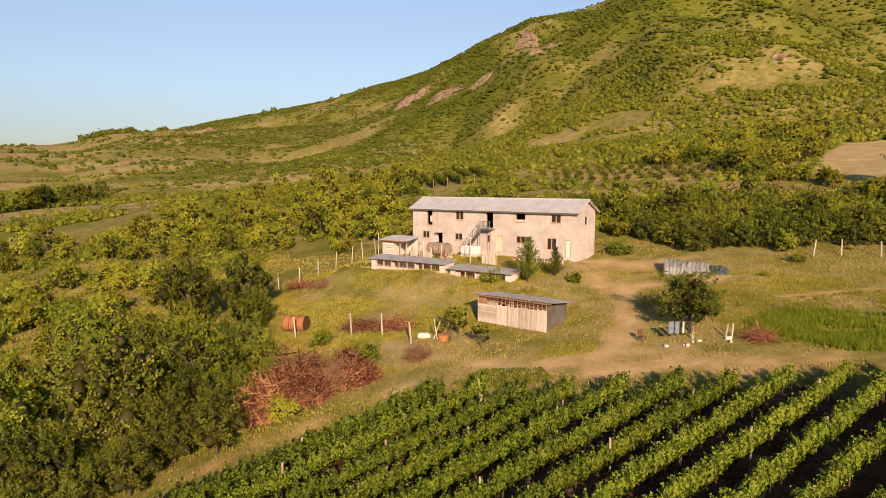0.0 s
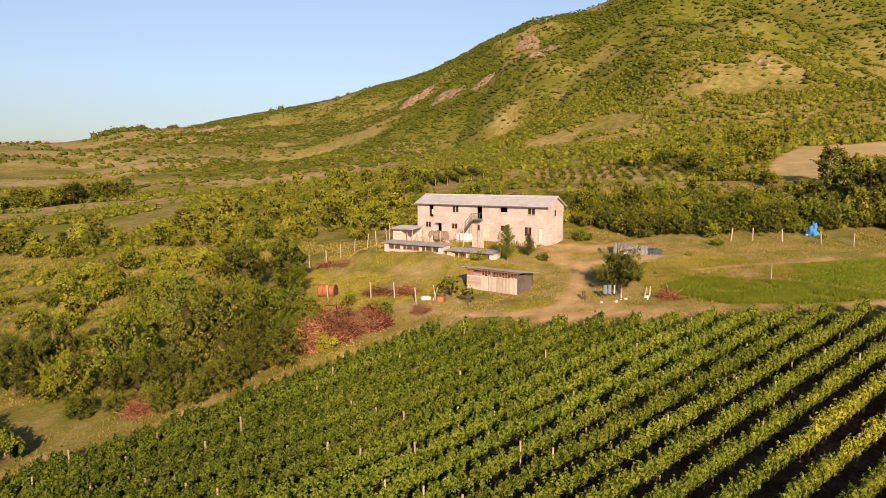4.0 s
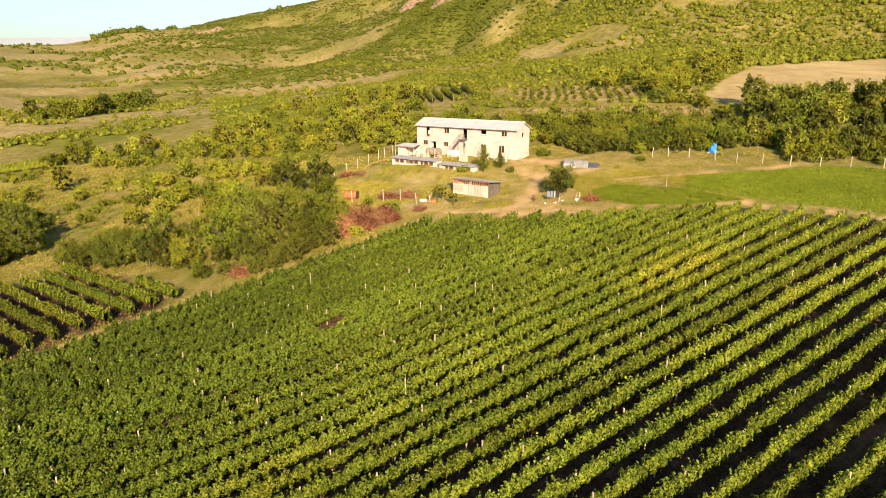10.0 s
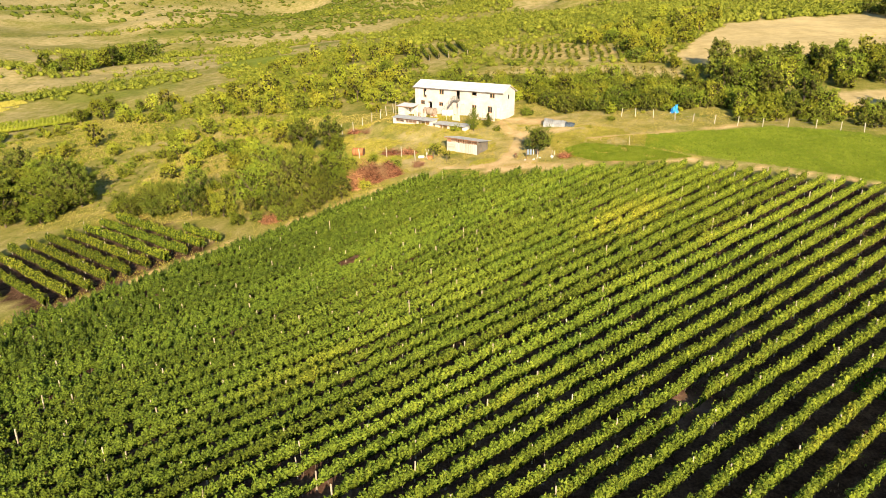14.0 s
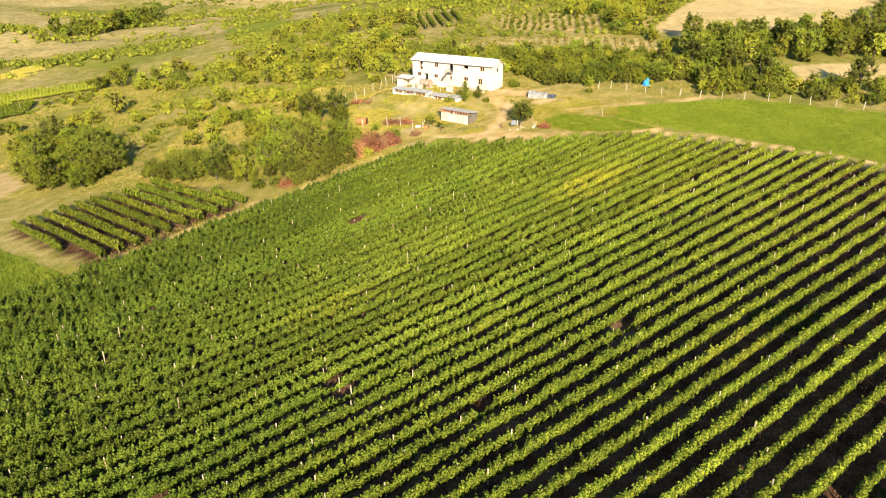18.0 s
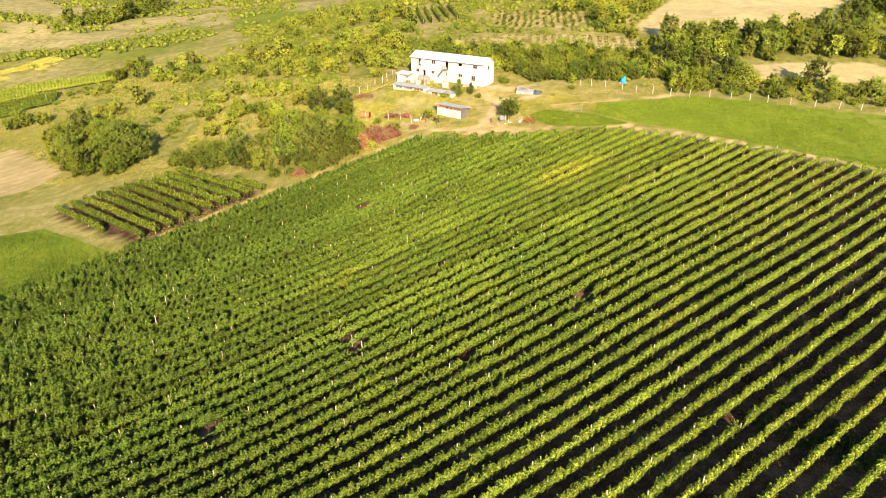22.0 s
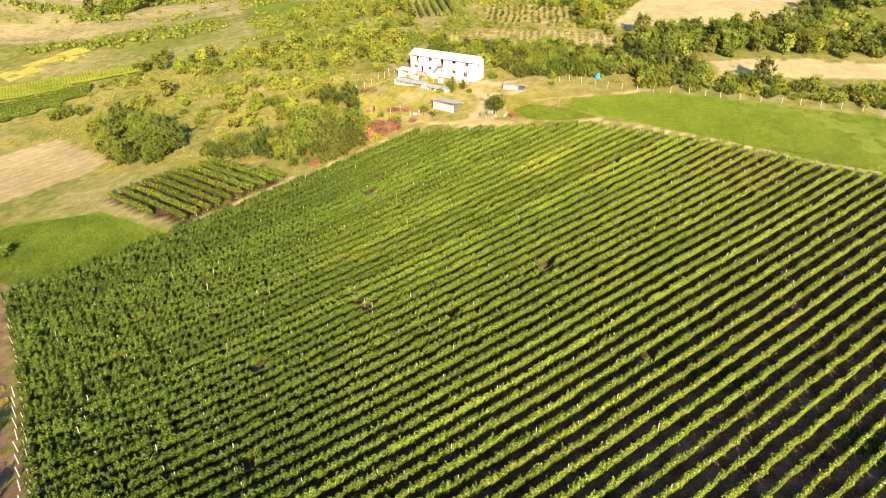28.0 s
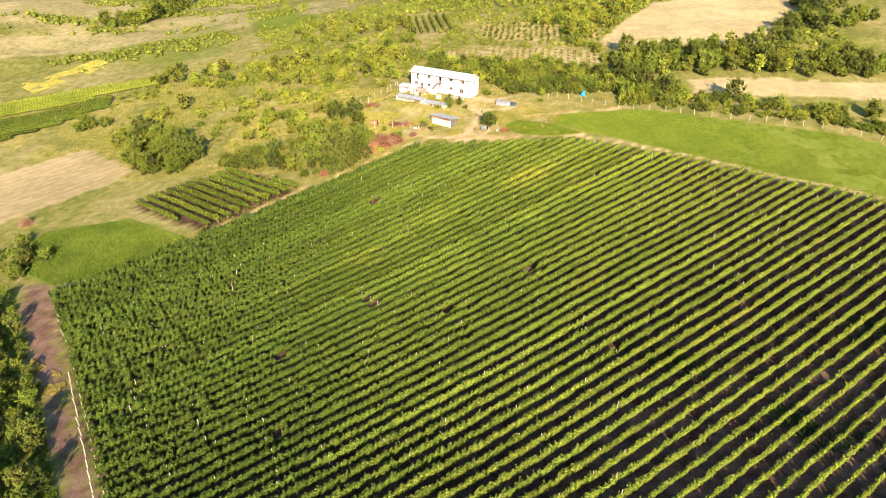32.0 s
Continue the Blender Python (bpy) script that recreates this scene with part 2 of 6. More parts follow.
def window_glass():
    m, nd, lk, b = node_mat("window_glass", 0.08)
    b.inputs["Base Color"].default_value = (0.03, 0.035, 0.035, 1)
    b.inputs["Specular IOR Level"].default_value = 0.6
    return m


def block_wall():
    """Bare concrete-block masonry with thin mortar, weathered in patches."""
    m, nd, lk, b = node_mat("block_wall", 0.92)
    co = nd.new("ShaderNodeTexCoord").outputs["Object"]
    rot = nd.new("ShaderNodeMapping")
    rot.inputs["Rotation"].default_value = (radians(90), 0, 0)
    lk.new(co, rot.inputs["Vector"])
    br = nd.new("ShaderNodeTexBrick")
    lk.new(rot.outputs[0], br.inputs["Vector"])
    br.inputs["Scale"].default_value = 1.0
    br.inputs["Brick Width"].default_value, br.inputs["Row Height"].default_value = 0.42, 0.22
    br.inputs["Mortar Size"].default_value = 0.012
    br.inputs["Color1"].default_value = (0.53, 0.467, 0.435, 1)
    br.inputs["Color2"].default_value = (0.58, 0.512, 0.48, 1)
    br.inputs["Mortar"].default_value = (0.51, 0.448, 0.417, 1)
    big = noise_node(nd, lk, co, 0.5, 5.0, 0.65)
    fine = noise_node(nd, lk, co, 14.0, 4.0)
    stain = ramp(nd, lk, big, [(0.3, (0.72, 0.69, 0.66)), (0.5, (0.93, 0.92, 0.91)), (0.62, (1.08, 1.08, 1.08))])
    col = mix(nd, lk, 0.8, br.outputs["Color"], stain, "MULTIPLY")
    lk.new(col, b.inputs["Base Color"])
    bump(nd, lk, b, calc(nd, lk, "ADD", fine, br.outputs["Fac"]), 0.3, 0.008)
    return m


def sheet_metal(name, c1, c2, rough=0.5, metal=0.25, pitch=0.0, rust=0.0, axis="X"):
    """Corrugated or seamed roofing, streaked by weather."""
    m, nd, lk, b = node_mat(name, rough, metal)
    co = nd.new("ShaderNodeTexCoord").outputs["Object"]
    big = noise_node(nd, lk, co, 0.8, 5.0, 0.65)
    fine = noise_node(nd, lk, co, 20.0, 3.0)
    col = ramp(nd, lk, big, [(0.35, c1), (0.65, c2)])
    if rust:
        rn = noise_node(nd, lk, co, 1.7, 6.0, 0.7)
        msk = ramp(nd, lk, rn, [(0.62 - rust * 0.2, (0, 0, 0)), (0.7, (1, 1, 1))])
        col = mix(nd, lk, msk, col, (0.24, 0.10, 0.05))
    lk.new(col, b.inputs["Base Color"])
    bump(nd, lk, b, fine, 0.2, 0.01)
    return m


M = {}
M["ground"] = ground_mat()
M["wall"] = block_wall()
M["glass"] = window_glass()
M["roof"] = sheet_metal("grey_roof_sheet", (0.42, 0.42, 0.435), (0.54, 0.54, 0.55), 0.6, 0.0)
M["shed_roof"] = sheet_metal("old_roof_sheet", (0.33, 0.32, 0.31), (0.47, 0.46, 0.44), 0.55, 0.15, rust=0.25)
M["panel"] = sheet_metal("grey_panel", (0.11, 0.093, 0.077), (0.17, 0.147, 0.125), 0.7, 0.0, rust=0.1)
M["silver"] = sheet_metal("galvanised", (0.40, 0.39, 0.38), (0.60, 0.59, 0.58), 0.5, 0.2)
M["tank"] = sheet_metal("tank_steel", (0.35, 0.27, 0.20), (0.48, 0.40, 0.32), 0.5, 0.3, rust=0.5)
M["plank"] = plain("weathered_plank", [(0.38, 0.30, 0.24), (0.55, 0.46, 0.39), (0.68, 0.60, 0.53)], 2.0, 0.85, 0, 0.008, 30, 0.25, (6, 6, 0.6))
M["plank_red"] = plain("reddish_plank", [(0.24, 0.11, 0.06), (0.36, 0.19, 0.11)], 2.0, 0.85, 0, 0.008, 30, 0.25, (6, 6, 0.6))
M["cloth"] = plain("faded_blue_cloth", [(0.10, 0.13, 0.18), (0.20, 0.24, 0.30)], 3.0, 0.9, 0, 0.01)
M["vine_post"] = plain("weathered_post", [(0.30, 0.24, 0.17), (0.46, 0.38, 0.28)], 4.0, 0.9, 0, 0.01)
M["wood"] = plain("window_wood", [(0.48, 0.24, 0.12), (0.60, 0.34, 0.19)], 3.0, 0.6, 0, 0.003)
M["door_yellow"] = plain("yellowed_door", [(0.54, 0.45, 0.32), (0.63, 0.54, 0.41)], 2.0, 0.6, 0, 0.004)
M["door_pale"] = plain("pale_door", [(0.60, 0.54, 0.47), (0.70, 0.64, 0.57)], 2.0, 0.7, 0, 0.004)
M["white"] = plain("white_plastic", [(0.72, 0.71, 0.68), (0.82, 0.81, 0.79)], 3.0, 0.5, 0, 0.003)
M["lime"] = plain("limewash", [(0.52, 0.45, 0.39), (0.70, 0.63, 0.57)], 3.0, 0.9, 0, 0.01)
M["concrete"] = plain("concrete_post", [(0.37, 0.32, 0.255), (0.54, 0.475, 0.39)], 4.0, 0.9, 0, 0.01)
M["iron"] = plain("rusty_iron", [(0.12, 0.06, 0.04), (0.22, 0.11, 0.06)], 6.0, 0.7, 0.3, 0.004)
M["grey_iron"] = plain("grey_iron", [(0.16, 0.15, 0.14), (0.26, 0.24, 0.22)], 6.0, 0.6, 0.4, 0.003)
M["orange_rust"] = plain("orange_rust", [(0.36, 0.14, 0.05), (0.50, 0.22, 0.09)], 3.0, 0.8, 0.1, 0.006)
M["blue"] = plain("blue_tarpaulin", [(0.03, 0.22, 0.62), (0.07, 0.36, 0.80)], 3.0, 0.45, 0, 0.02, 8)
# near black: room shade painted on inner walls; also a dark cloth
M["dark"] = plain("room_shade_dark_cloth", [(0.02, 0.018, 0.015), (0.04, 0.035, 0.03)], 3.0, 0.95, 0, 0.0)
M["stone"] = plain("pale_rubble", [(0.50, 0.46, 0.40), (0.70, 0.66, 0.60)], 5.0, 0.9, 0, 0.02)
M["rock"] = plain("reddish_rock", [(0.12, 0.075, 0.05), (0.27, 0.18, 0.115), (0.46, 0.36, 0.26)], 0.35, 0.95, 0, 0.3, 1.6)
M["bark"] = plain("bark", [(0.07, 0.05, 0.035), (0.15, 0.11, 0.08)], 6.0, 0.95, 0, 0.02)
# dark colour for crown cores, standing for the shade among the leaves
M["crown_shade"] = leafy("dark_crown_core", (0.016, 0.016, 0.005), (0.034, 0.031, 0.008), (0.055, 0.048, 0.014), 0.01, 0.0)
M["twig_red"] = leafy("dry_red_twigs", (0.09, 0.036, 0.02), (0.29, 0.12, 0.062), (0.56, 0.28, 0.15), 0.01, 0.0, by_leaf=0.55)
M["twig_tan"] = leafy("dry_tan_twigs", (0.20, 0.10, 0.05), (0.36, 0.21, 0.11), (0.50, 0.34, 0.19), 0.01, 0.0)
M["vine"] = leafy("vine_leaf", (0.058, 0.086, 0.010), (0.122, 0.162, 0.017), (0.195, 0.228, 0.025), 0.008, 0.05, west=((0.048, 0.072, 0.009), (0.122, 0.157, 0.016)), by_leaf=0.28)
# darker copy of the vine leaf, for the shade inside the rows
M["vine_core"] = leafy("shaded_vine_leaf", (0.034, 0.050, 0.006), (0.066, 0.088, 0.009), (0.105, 0.124, 0.014), 0.008, 0.0, west=((0.030, 0.047, 0.006), (0.060, 0.081, 0.009)), grain=7.0)
M["vine_small"] = leafy("small_vineyard_leaf", (0.085, 0.105, 0.008), (0.17, 0.19, 0.014), (0.27, 0.27, 0.024), 0.01, 0.05, by_leaf=0.4)
M["leaf_a"] = leafy("broad_leaf", (0.058, 0.075, 0.008), (0.158, 0.18, 0.016), (0.265, 0.275, 0.031), 0.018)
M["leaf_b"] = leafy("yellow_green_leaf", (0.14, 0.155, 0.012), (0.245, 0.252, 0.020), (0.34, 0.335, 0.042), 0.016)
M["leaf_c"] = leafy("dark_leaf", (0.036, 0.050, 0.008), (0.108, 0.126, 0.015), (0.215, 0.225, 0.032), 0.016)
M["leaf_far"] = leafy("far_scrub", (0.05, 0.066, 0.009), (0.082, 0.099, 0.012), (0.125, 0.137, 0.018), 0.0, 0.0, False, 0.95)
M["leaf_mid"] = leafy("slope_scrub_leaf", (0.068, 0.084, 0.011), (0.155, 0.17, 0.019), (0.27, 0.265, 0.036), 0.0, 0.03, False, 0.8)
M["crop"] = leafy("clover_leaf", (0.105, 0.142, 0.011), (0.17, 0.215, 0.018), (0.245, 0.28, 0.032), 0.0, 0.1, False)
M["plot_crop"] = leafy("low_crop_leaf", (0.06, 0.09, 0.010), (0.115, 0.155, 0.016), (0.195, 0.225, 0.027), 0.0, 0.1, False)
M["grass"] = leafy("grass_blade", (0.18, 0.15, 0.027), (0.34, 0.27, 0.06), (0.52, 0.40, 0.13), 0.0, 0.15, False)
M["grass_green"] = leafy("green_grass_blade", (0.13, 0.135, 0.014), (0.26, 0.245, 0.027), (0.44, 0.37, 0.065), 0.0, 0.15, False)
M["grass_dull"] = leafy("slope_grass_blade", (0.16, 0.15, 0.026), (0.30, 0.255, 0.055), (0.44, 0.355, 0.115), 0.0, 0.1, False)
M["dry_weed"] = leafy("dry_weed", (0.16, 0.09, 0.05), (0.32, 0.20, 0.11), (0.48, 0.33, 0.19), 0.0, 0.1, False)
M["weed_green"] = leafy("weed_leaf", (0.025, 0.05, 0.010), (0.05, 0.09, 0.016), (0.09, 0.14, 0.022), 0.0, 0.1, False)
M["hedge_yellow"] = leafy("yellow_leaf", (0.21, 0.18, 0.035), (0.31, 0.26, 0.05), (0.41, 0.335, 0.09), 0.01, 0.1)
M["far_vine"] = leafy("light_vine_leaf", (0.08, 0.10, 0.010), (0.135, 0.155, 0.014), (0.195, 0.205, 0.022), 0.01, 0.05)
# distance haze painted into the far hills' own blue-grey
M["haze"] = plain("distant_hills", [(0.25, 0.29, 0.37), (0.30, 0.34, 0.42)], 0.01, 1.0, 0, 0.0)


# ---------- building helpers ----------
def part(name, bm, material, parent=None, label="", smooth=False):
    me = bpy.data.meshes.new(name)
    bm.to_mesh(me)
    bm.free()
    me.materials.append(M[material])
    if smooth:
        me.shade_smooth()
    ob = new(name, me)
    ob.parent = parent
    if label:
        ob["label"] = label
    return ob


def raw_mesh(name, verts, faces, material):
    """A mesh straight from arrays: verts (n, 3), faces (m, 3 or 4)."""
    me = bpy.data.meshes.new(name)
    k = faces.shape[1]
    me.vertices.add(len(verts))
    me.vertices.foreach_set("co", np.asarray(verts, np.float32).ravel())
    me.loops.add(faces.size)
    me.loops.foreach_set("vertex_index", np.asarray(faces, np.int32).ravel())
    me.polygons.add(len(faces))
    me.polygons.foreach_set("loop_start", np.arange(0, faces.size, k, dtype=np.int32))
    me.polygons.foreach_set("loop_total", np.full(len(faces), k, np.int32))
    me.materials.append(M[material])
    me.update(calc_edges=True)
    return me


def box(bm, x0, x1, y0, y1, z0, z1, bevel=0.0):
    r = bmesh.ops.create_cube(bm, size=1.0, matrix=Matrix.LocRotScale(((x0 + x1) / 2, (y0 + y1) / 2, (z0 + z1) / 2), None, (x1 - x0, y1 - y0, z1 - z0)))
    if bevel:
        vs = set(r["verts"])
        es = [e for e in bm.edges if e.verts[0] in vs and e.verts[1] in vs]
        bmesh.ops.bevel(bm, geom=es, offset=bevel, segments=1, affect="EDGES")
    return r


def boxed(*dims, bevel=0.0):
    bm = bmesh.new()
    box(bm, *dims, bevel=bevel)
    return bm


def rod(bm, a, b, r0, r1=None, seg=8):
    """A tapered round bar from a to b."""
    a, b = Vector(a), Vector(b)
    d = b - a
    m = Matrix.Translation((a + b) / 2) @ d.to_track_quat("Z", "Y").to_matrix().to_4x4()
    return bmesh.ops.create_cone(bm, cap_ends=True, segments=seg, radius1=r0, radius2=r0 if r1 is None else r1, depth=d.length, matrix=m)


def tube(points, r, seg=5):
    """One unbroken round bar through the points."""
    bm = bmesh.new()
    pts = [Vector(p) for p in points]
    rings = []
    for i, p in enumerate(pts):
        d = (pts[min(i + 1, len(pts) - 1)] - pts[max(i - 1, 0)]).normalized()
        q = d.to_track_quat("Z", "Y")
        rings.append([bm.verts.new(p + q @ Vector((r * math.cos(6.2832 * k / seg), r * math.sin(6.2832 * k / seg), 0))) for k in range(seg)])
    for a, b in zip(rings, rings[1:]):
        for k in range(seg):
            bm.faces.new((a[k], a[(k + 1) % seg], b[(k + 1) % seg], b[k]))
    bm.faces.new(rings[0][::-1])
    bm.faces.new(rings[-1])
    return bm


def rods(pairs, r0, r1=None, seg=8):
    bm = bmesh.new()
    for a, b in pairs:
        rod(bm, a, b, r0, r1, seg)
    return bm


def thing(name, m, label, category, group="", kind=""):
    e = new(name)
    e.matrix_world = m
    return tagged(e, label, category, group, kind)


# ---------- the lie of the land ----------
def vnoise(x, y, seed=0):
    """Smooth value noise in the plane, 0 to 1."""
    x, y = np.asarray(x, float), np.asarray(y, float)
    xi, yi = np.floor(x), np.floor(y)
    fx, fy = x - xi, y - yi
    fx, fy = fx * fx * (3 - 2 * fx), fy * fy * (3 - 2 * fy)

    def h(a, b):
        v = np.sin(a * 127.1 + b * 311.7 + seed * 74.7) * 43758.5453
        return v - np.floor(v)

    return (h(xi, yi) * (1 - fx) + h(xi + 1, yi) * fx) * (1 - fy) + (h(xi, yi + 1) * (1 - fx) + h(xi + 1, yi + 1) * fx) * fy


def fbm(x, y, seed=0, octaves=4):
    s, a, t = 0.0, 0.5, 0.0
    for o in range(octaves):
        s, t = s + a * vnoise(x * 2**o, y * 2**o, seed + o), t + a
        a *= 0.5
    return s / t


SKY_AZ = (-90, -60, -34, -30, -28.3, -26.8, -22.3, -20.2, -16.2, -13.5, -10.3, -7.9, -4, -1.2, 0.8, 3.2, 5.5, 7.4, 10.2, 13, 20, 30, 45, 70, 90)
SKY_EL = (1.5, 2.0, 2.6, 2.9, 3.3, 3.8, 4.2, 4.6, 5.5, 6.1, 6.7, 7.5, 8.6, 9.5, 10.4, 11.7, 12.7, 13.5, 13.8, 14.4, 17.0, 19.0, 16.0, 8.0, 5.0)


def land(x, y):
    """Height of the ground: a gentle slope near by, rolling hills and the mountain beyond."""
    x, y = np.asarray(x, float), np.asarray(y, float)
    u = np.clip(x, -210, 125) / 100
    v = (np.clip(y, -85, 285) - 40) / 100
    z = (-7.48 + 11.72 * u + 13.47 * v - 3.21 * u * u + 3.36 * u * v + 3.48 * v * v - 2.26 * u**3 + 0.77 * u * u * v - 1.32 * u * v * v - 2.44 * v**3)
    r = np.hypot(x, y)
    az = np.degrees(np.arctan2(x, y))
    el = np.interp(az, SKY_AZ, SKY_EL)
    crest = 980 - 120 * np.exp(-((az - 30) / 25) ** 2)
    top = 8 + crest * np.tan(np.radians(el)) 
    foot = 250.0
    s = np.clip((r - foot) / (crest - foot), 0, 1)
    shape = s**1.12
    rough = (fbm(x / 130, y / 130, 3, 5) - 0.5) * 2
    gully = np.abs(fbm(x / 210 + 7, y / 210, 11, 4) - 0.5) * 2
    up = np.maximum(top - z, 0)
    hill = z + (top - z) * shape + up * (rough * 0.19 - gully * 0.2 + 0.05) * np.clip(s * 4, 0, 1) * np.clip((1 - s) * 6, 0, 1)
    hill = np.where(r > crest, top - (r - crest) * 0.35 * np.clip(el / 6, 0.05, 1), hill)
    far = np.clip((r - foot * 0.9) / 60, 0, 1)
    z = np.where((y > -200) & (np.abs(az) < 90), z * (1 - far) + hill * far, z)
    # levelled yard before the house, in the house's own directions
    hu = (x + 3.97) * 0.8146 - (y - 86.54) * 0.58
    hv = (x + 3.97) * 0.58 + (y - 86.54) * 0.8146
    flat = np.clip((hu + 6) / 4, 0, 1) * np.clip((28 - hu) / 4, 0, 1) * np.clip((hv + 15) / 4, 0, 1) * np.clip((6 - hv) / 3, 0, 1)
    flat = flat * flat * (3 - 2 * flat)
    floor_z = -0.32 - 0.4 * np.clip((11 - hu) / 6, 0, 1) - np.clip((-hv - 2) / 8.4, 0, 1.3) * (0.74 + 0.5 * np.clip((hu - 11) / 4, 0, 1))
    z = z * (1 - flat) + floor_z * flat
    near = np.exp(-((np.hypot(x + 10, y + 10) / 170) ** 4))
    z = z + (fbm(x / 22, y / 22, 5, 3) - 0.5) * (0.5 * near + 3.0 * (1 - near))
    return z


def land1(x, y):
    return float(land(np.array([x]), np.array([y]))[0])


def inside(x, y, poly):
    c = np.zeros(np.shape(x), bool)
    n = len(poly)
    for i in range(n):
        (x0, y0), (x1, y1) = poly[i], poly[(i + 1) % n]
        if y0 != y1:
            c ^= ((y0 > y) != (y1 > y)) & (x < (x1 - x0) * (y - y0) / (y1 - y0) + x0)
    return c


ROW = radians(36.0)
RD, RN = np.array([math.cos(ROW), math.sin(ROW)]), np.array([math.sin(ROW), -math.cos(ROW)])
VINEYARD = [(-1, 45), (8, 42.4), (26, 41.2), (42, 39.3), (67, 26.3), (90, 13.6), (118, 1), (118, -100), (-19, -100), (-41.5, -66), (-61, -36), (-80, -9), (-62, 1)]
VINES_SMALL = [(-52.4, 45), (-31.5, 28.2), (-52.5, 12), (-77, 31)]
CROP_BIG = [(41, 57), (64, 55.5), (97, 44), (140, 30), (140, -2), (108, 9.5), (88, 18), (66, 31), (47, 44), (39, 51)]
CROP_STRIP = [(24.5, 53), (29, 55), (38, 50.5), (45, 44), (36, 44.2), (29, 46), (25.5, 50)]
PLOT = [(-132, 61), (-112, 75), (-85, 53), (-114, 28), (-150, 20)]
GOLD = [(63, 114), (67, 103), (114, 102), (150, 130), (150, 175), (94, 156)]
STRIP_RIGHT = [(82, 66), (84, 77), (144, 74), (160, 60), (140, 62)]
ORCHARD = [(-6, 140), (-4, 122), (20, 104), (58, 86), (62, 98), (40, 132), (12, 147)]
LANE = [(-87, -4), (-79.5, -7), (-70, -25), (-62.5, -37), (-59.5, -42), (-42.5, -66.5), (-35, -78), (-24, -97), (-27, -98.5), (-45, -68.2), (-61.5, -44.5), (-67, -39.5), (-73, -29.5), (-84, -13)]
RUT = [(-64, -46), (-60.5, -53), (-57, -61), (-50, -72), (-42, -86)]
GREEN_STRIP = [(-90, 207), (-82, 234), (-57, 212), (-53, 193), (-77, 187)]
GREEN_MEADOW = [(-147, 181), (-106, 222), (-86, 153), (-125, 158)]
GREEN_BIT = [(44, 152), (74, 148), (68, 125), (43, 138)]
ORCHARD_LOW = [(8, 119), (24, 118), (61, 103), (57, 83), (40, 89), (23, 101), (8, 110)]
ORCHARD_UP = [(22, 146), (44, 140), (65, 123), (60, 107), (31, 121), (21, 131)]
VINES_HILL = [(-11, 170), (9, 166), (10, 142), (-7, 143)]
GREEN_PLOT = [(-97, 21), (-75, 23), (-54, 9), (-64, 0), (-80, -6), (-99, 6)]
YARD = [(-19, 62), (-2, 53), (8, 55), (16, 72), (-2, 85), (-12, 88), (-21, 79)]
TRACK = [((30, 45.3), (20, 46.0), 0.9), ((20, 46.0), (11, 46.6), 1.4), ((11, 46.8), (3, 50), 1.0), ((11, 47), (15.5, 54), 1.3), ((15.5, 54), (18, 64), 1.15), ((18, 64), (14, 70), 1.4), ((18, 65), (30, 64), 0.9), ((30, 45.5), (46, 42.5), 0.7), ((46, 42.5), (67, 29.2), 0.42), ((67, 29.2), (110, 8.2), 0.36), ((110, 8.2), (140, -4.3), 0.36), ((16.5, 73), (24, 70.6), 2.4), ((-2, 48), (-30, 28.5), 0.28), ((-30, 28.5), (-54, 10), 0.4), ((30, 58), (62, 57.5), 0.45), ((8, 49), (18, 49.6), 0.9)]


# bald knolls (x, y, radius) and rock faces (x, y, width, height) on the mountain
BALD = [(157, 304, 17), (139, 298, 12), (80, 403, 14), (37, 416, 12), (50, 293, 13), (80, 288, 11), (-90, 690, 55), (-58, 708, 40), (-135, 690, 45), (-20, 640, 30)]
ROCKS = [(75, 600, 16, 26), (82, 522, 12, 14), (68, 492, 10, 16), (4, 557, 26, 12), (29, 533, 20, 10), (-26, 603, 22, 14), (-38, 606, 16, 10), (-310, 822, 30, 12), (-290, 820, 22, 16), (158, 314, 7, 4)]


def on_open(x, y):
    out = np.zeros(np.shape(x), bool)
    for px, py, rad in BALD:
        out |= np.hypot(x - px, (y - py) * 0.7) < rad * 0.95
    for px, py, w, h in ROCKS:
        out |= (np.abs(x - px) < w * 0.6) & (np.abs(y - py) < h * 1.2)
    return out


# bare spots among the vines (x, y, radius)
BARE = [(24, -18, 1.5), (-10, 15, 1.6), (61, -32, 1.4), (-7, -26, 1.7), (33, -8, 1.0), (-21, -41, 1.4), (8, -31, 1.1)]


def seg_dist(x, y, a, b):
    (x0, y0), (x1, y1) = a, b
    dx, dy = x1 - x0, y1 - y0
    t = np.clip(((x - x0) * dx + (y - y0) * dy) / (dx * dx + dy * dy), 0, 1)
    return np.hypot(x - x0 - t * dx, y - y0 - t * dy)


def axis_steps(lo, hi, step, out_lo, out_hi, grow):
    a = list(np.arange(lo, hi + step / 2, step))
    d, p = step, a[-1]
    while p < out_hi:
        d *= grow
        p += d
        a.append(p)
    d, p = step, a[0]
    while p > out_lo:
        d *= grow
        p -= d
        a.insert(0, p)
    return np.array(a)


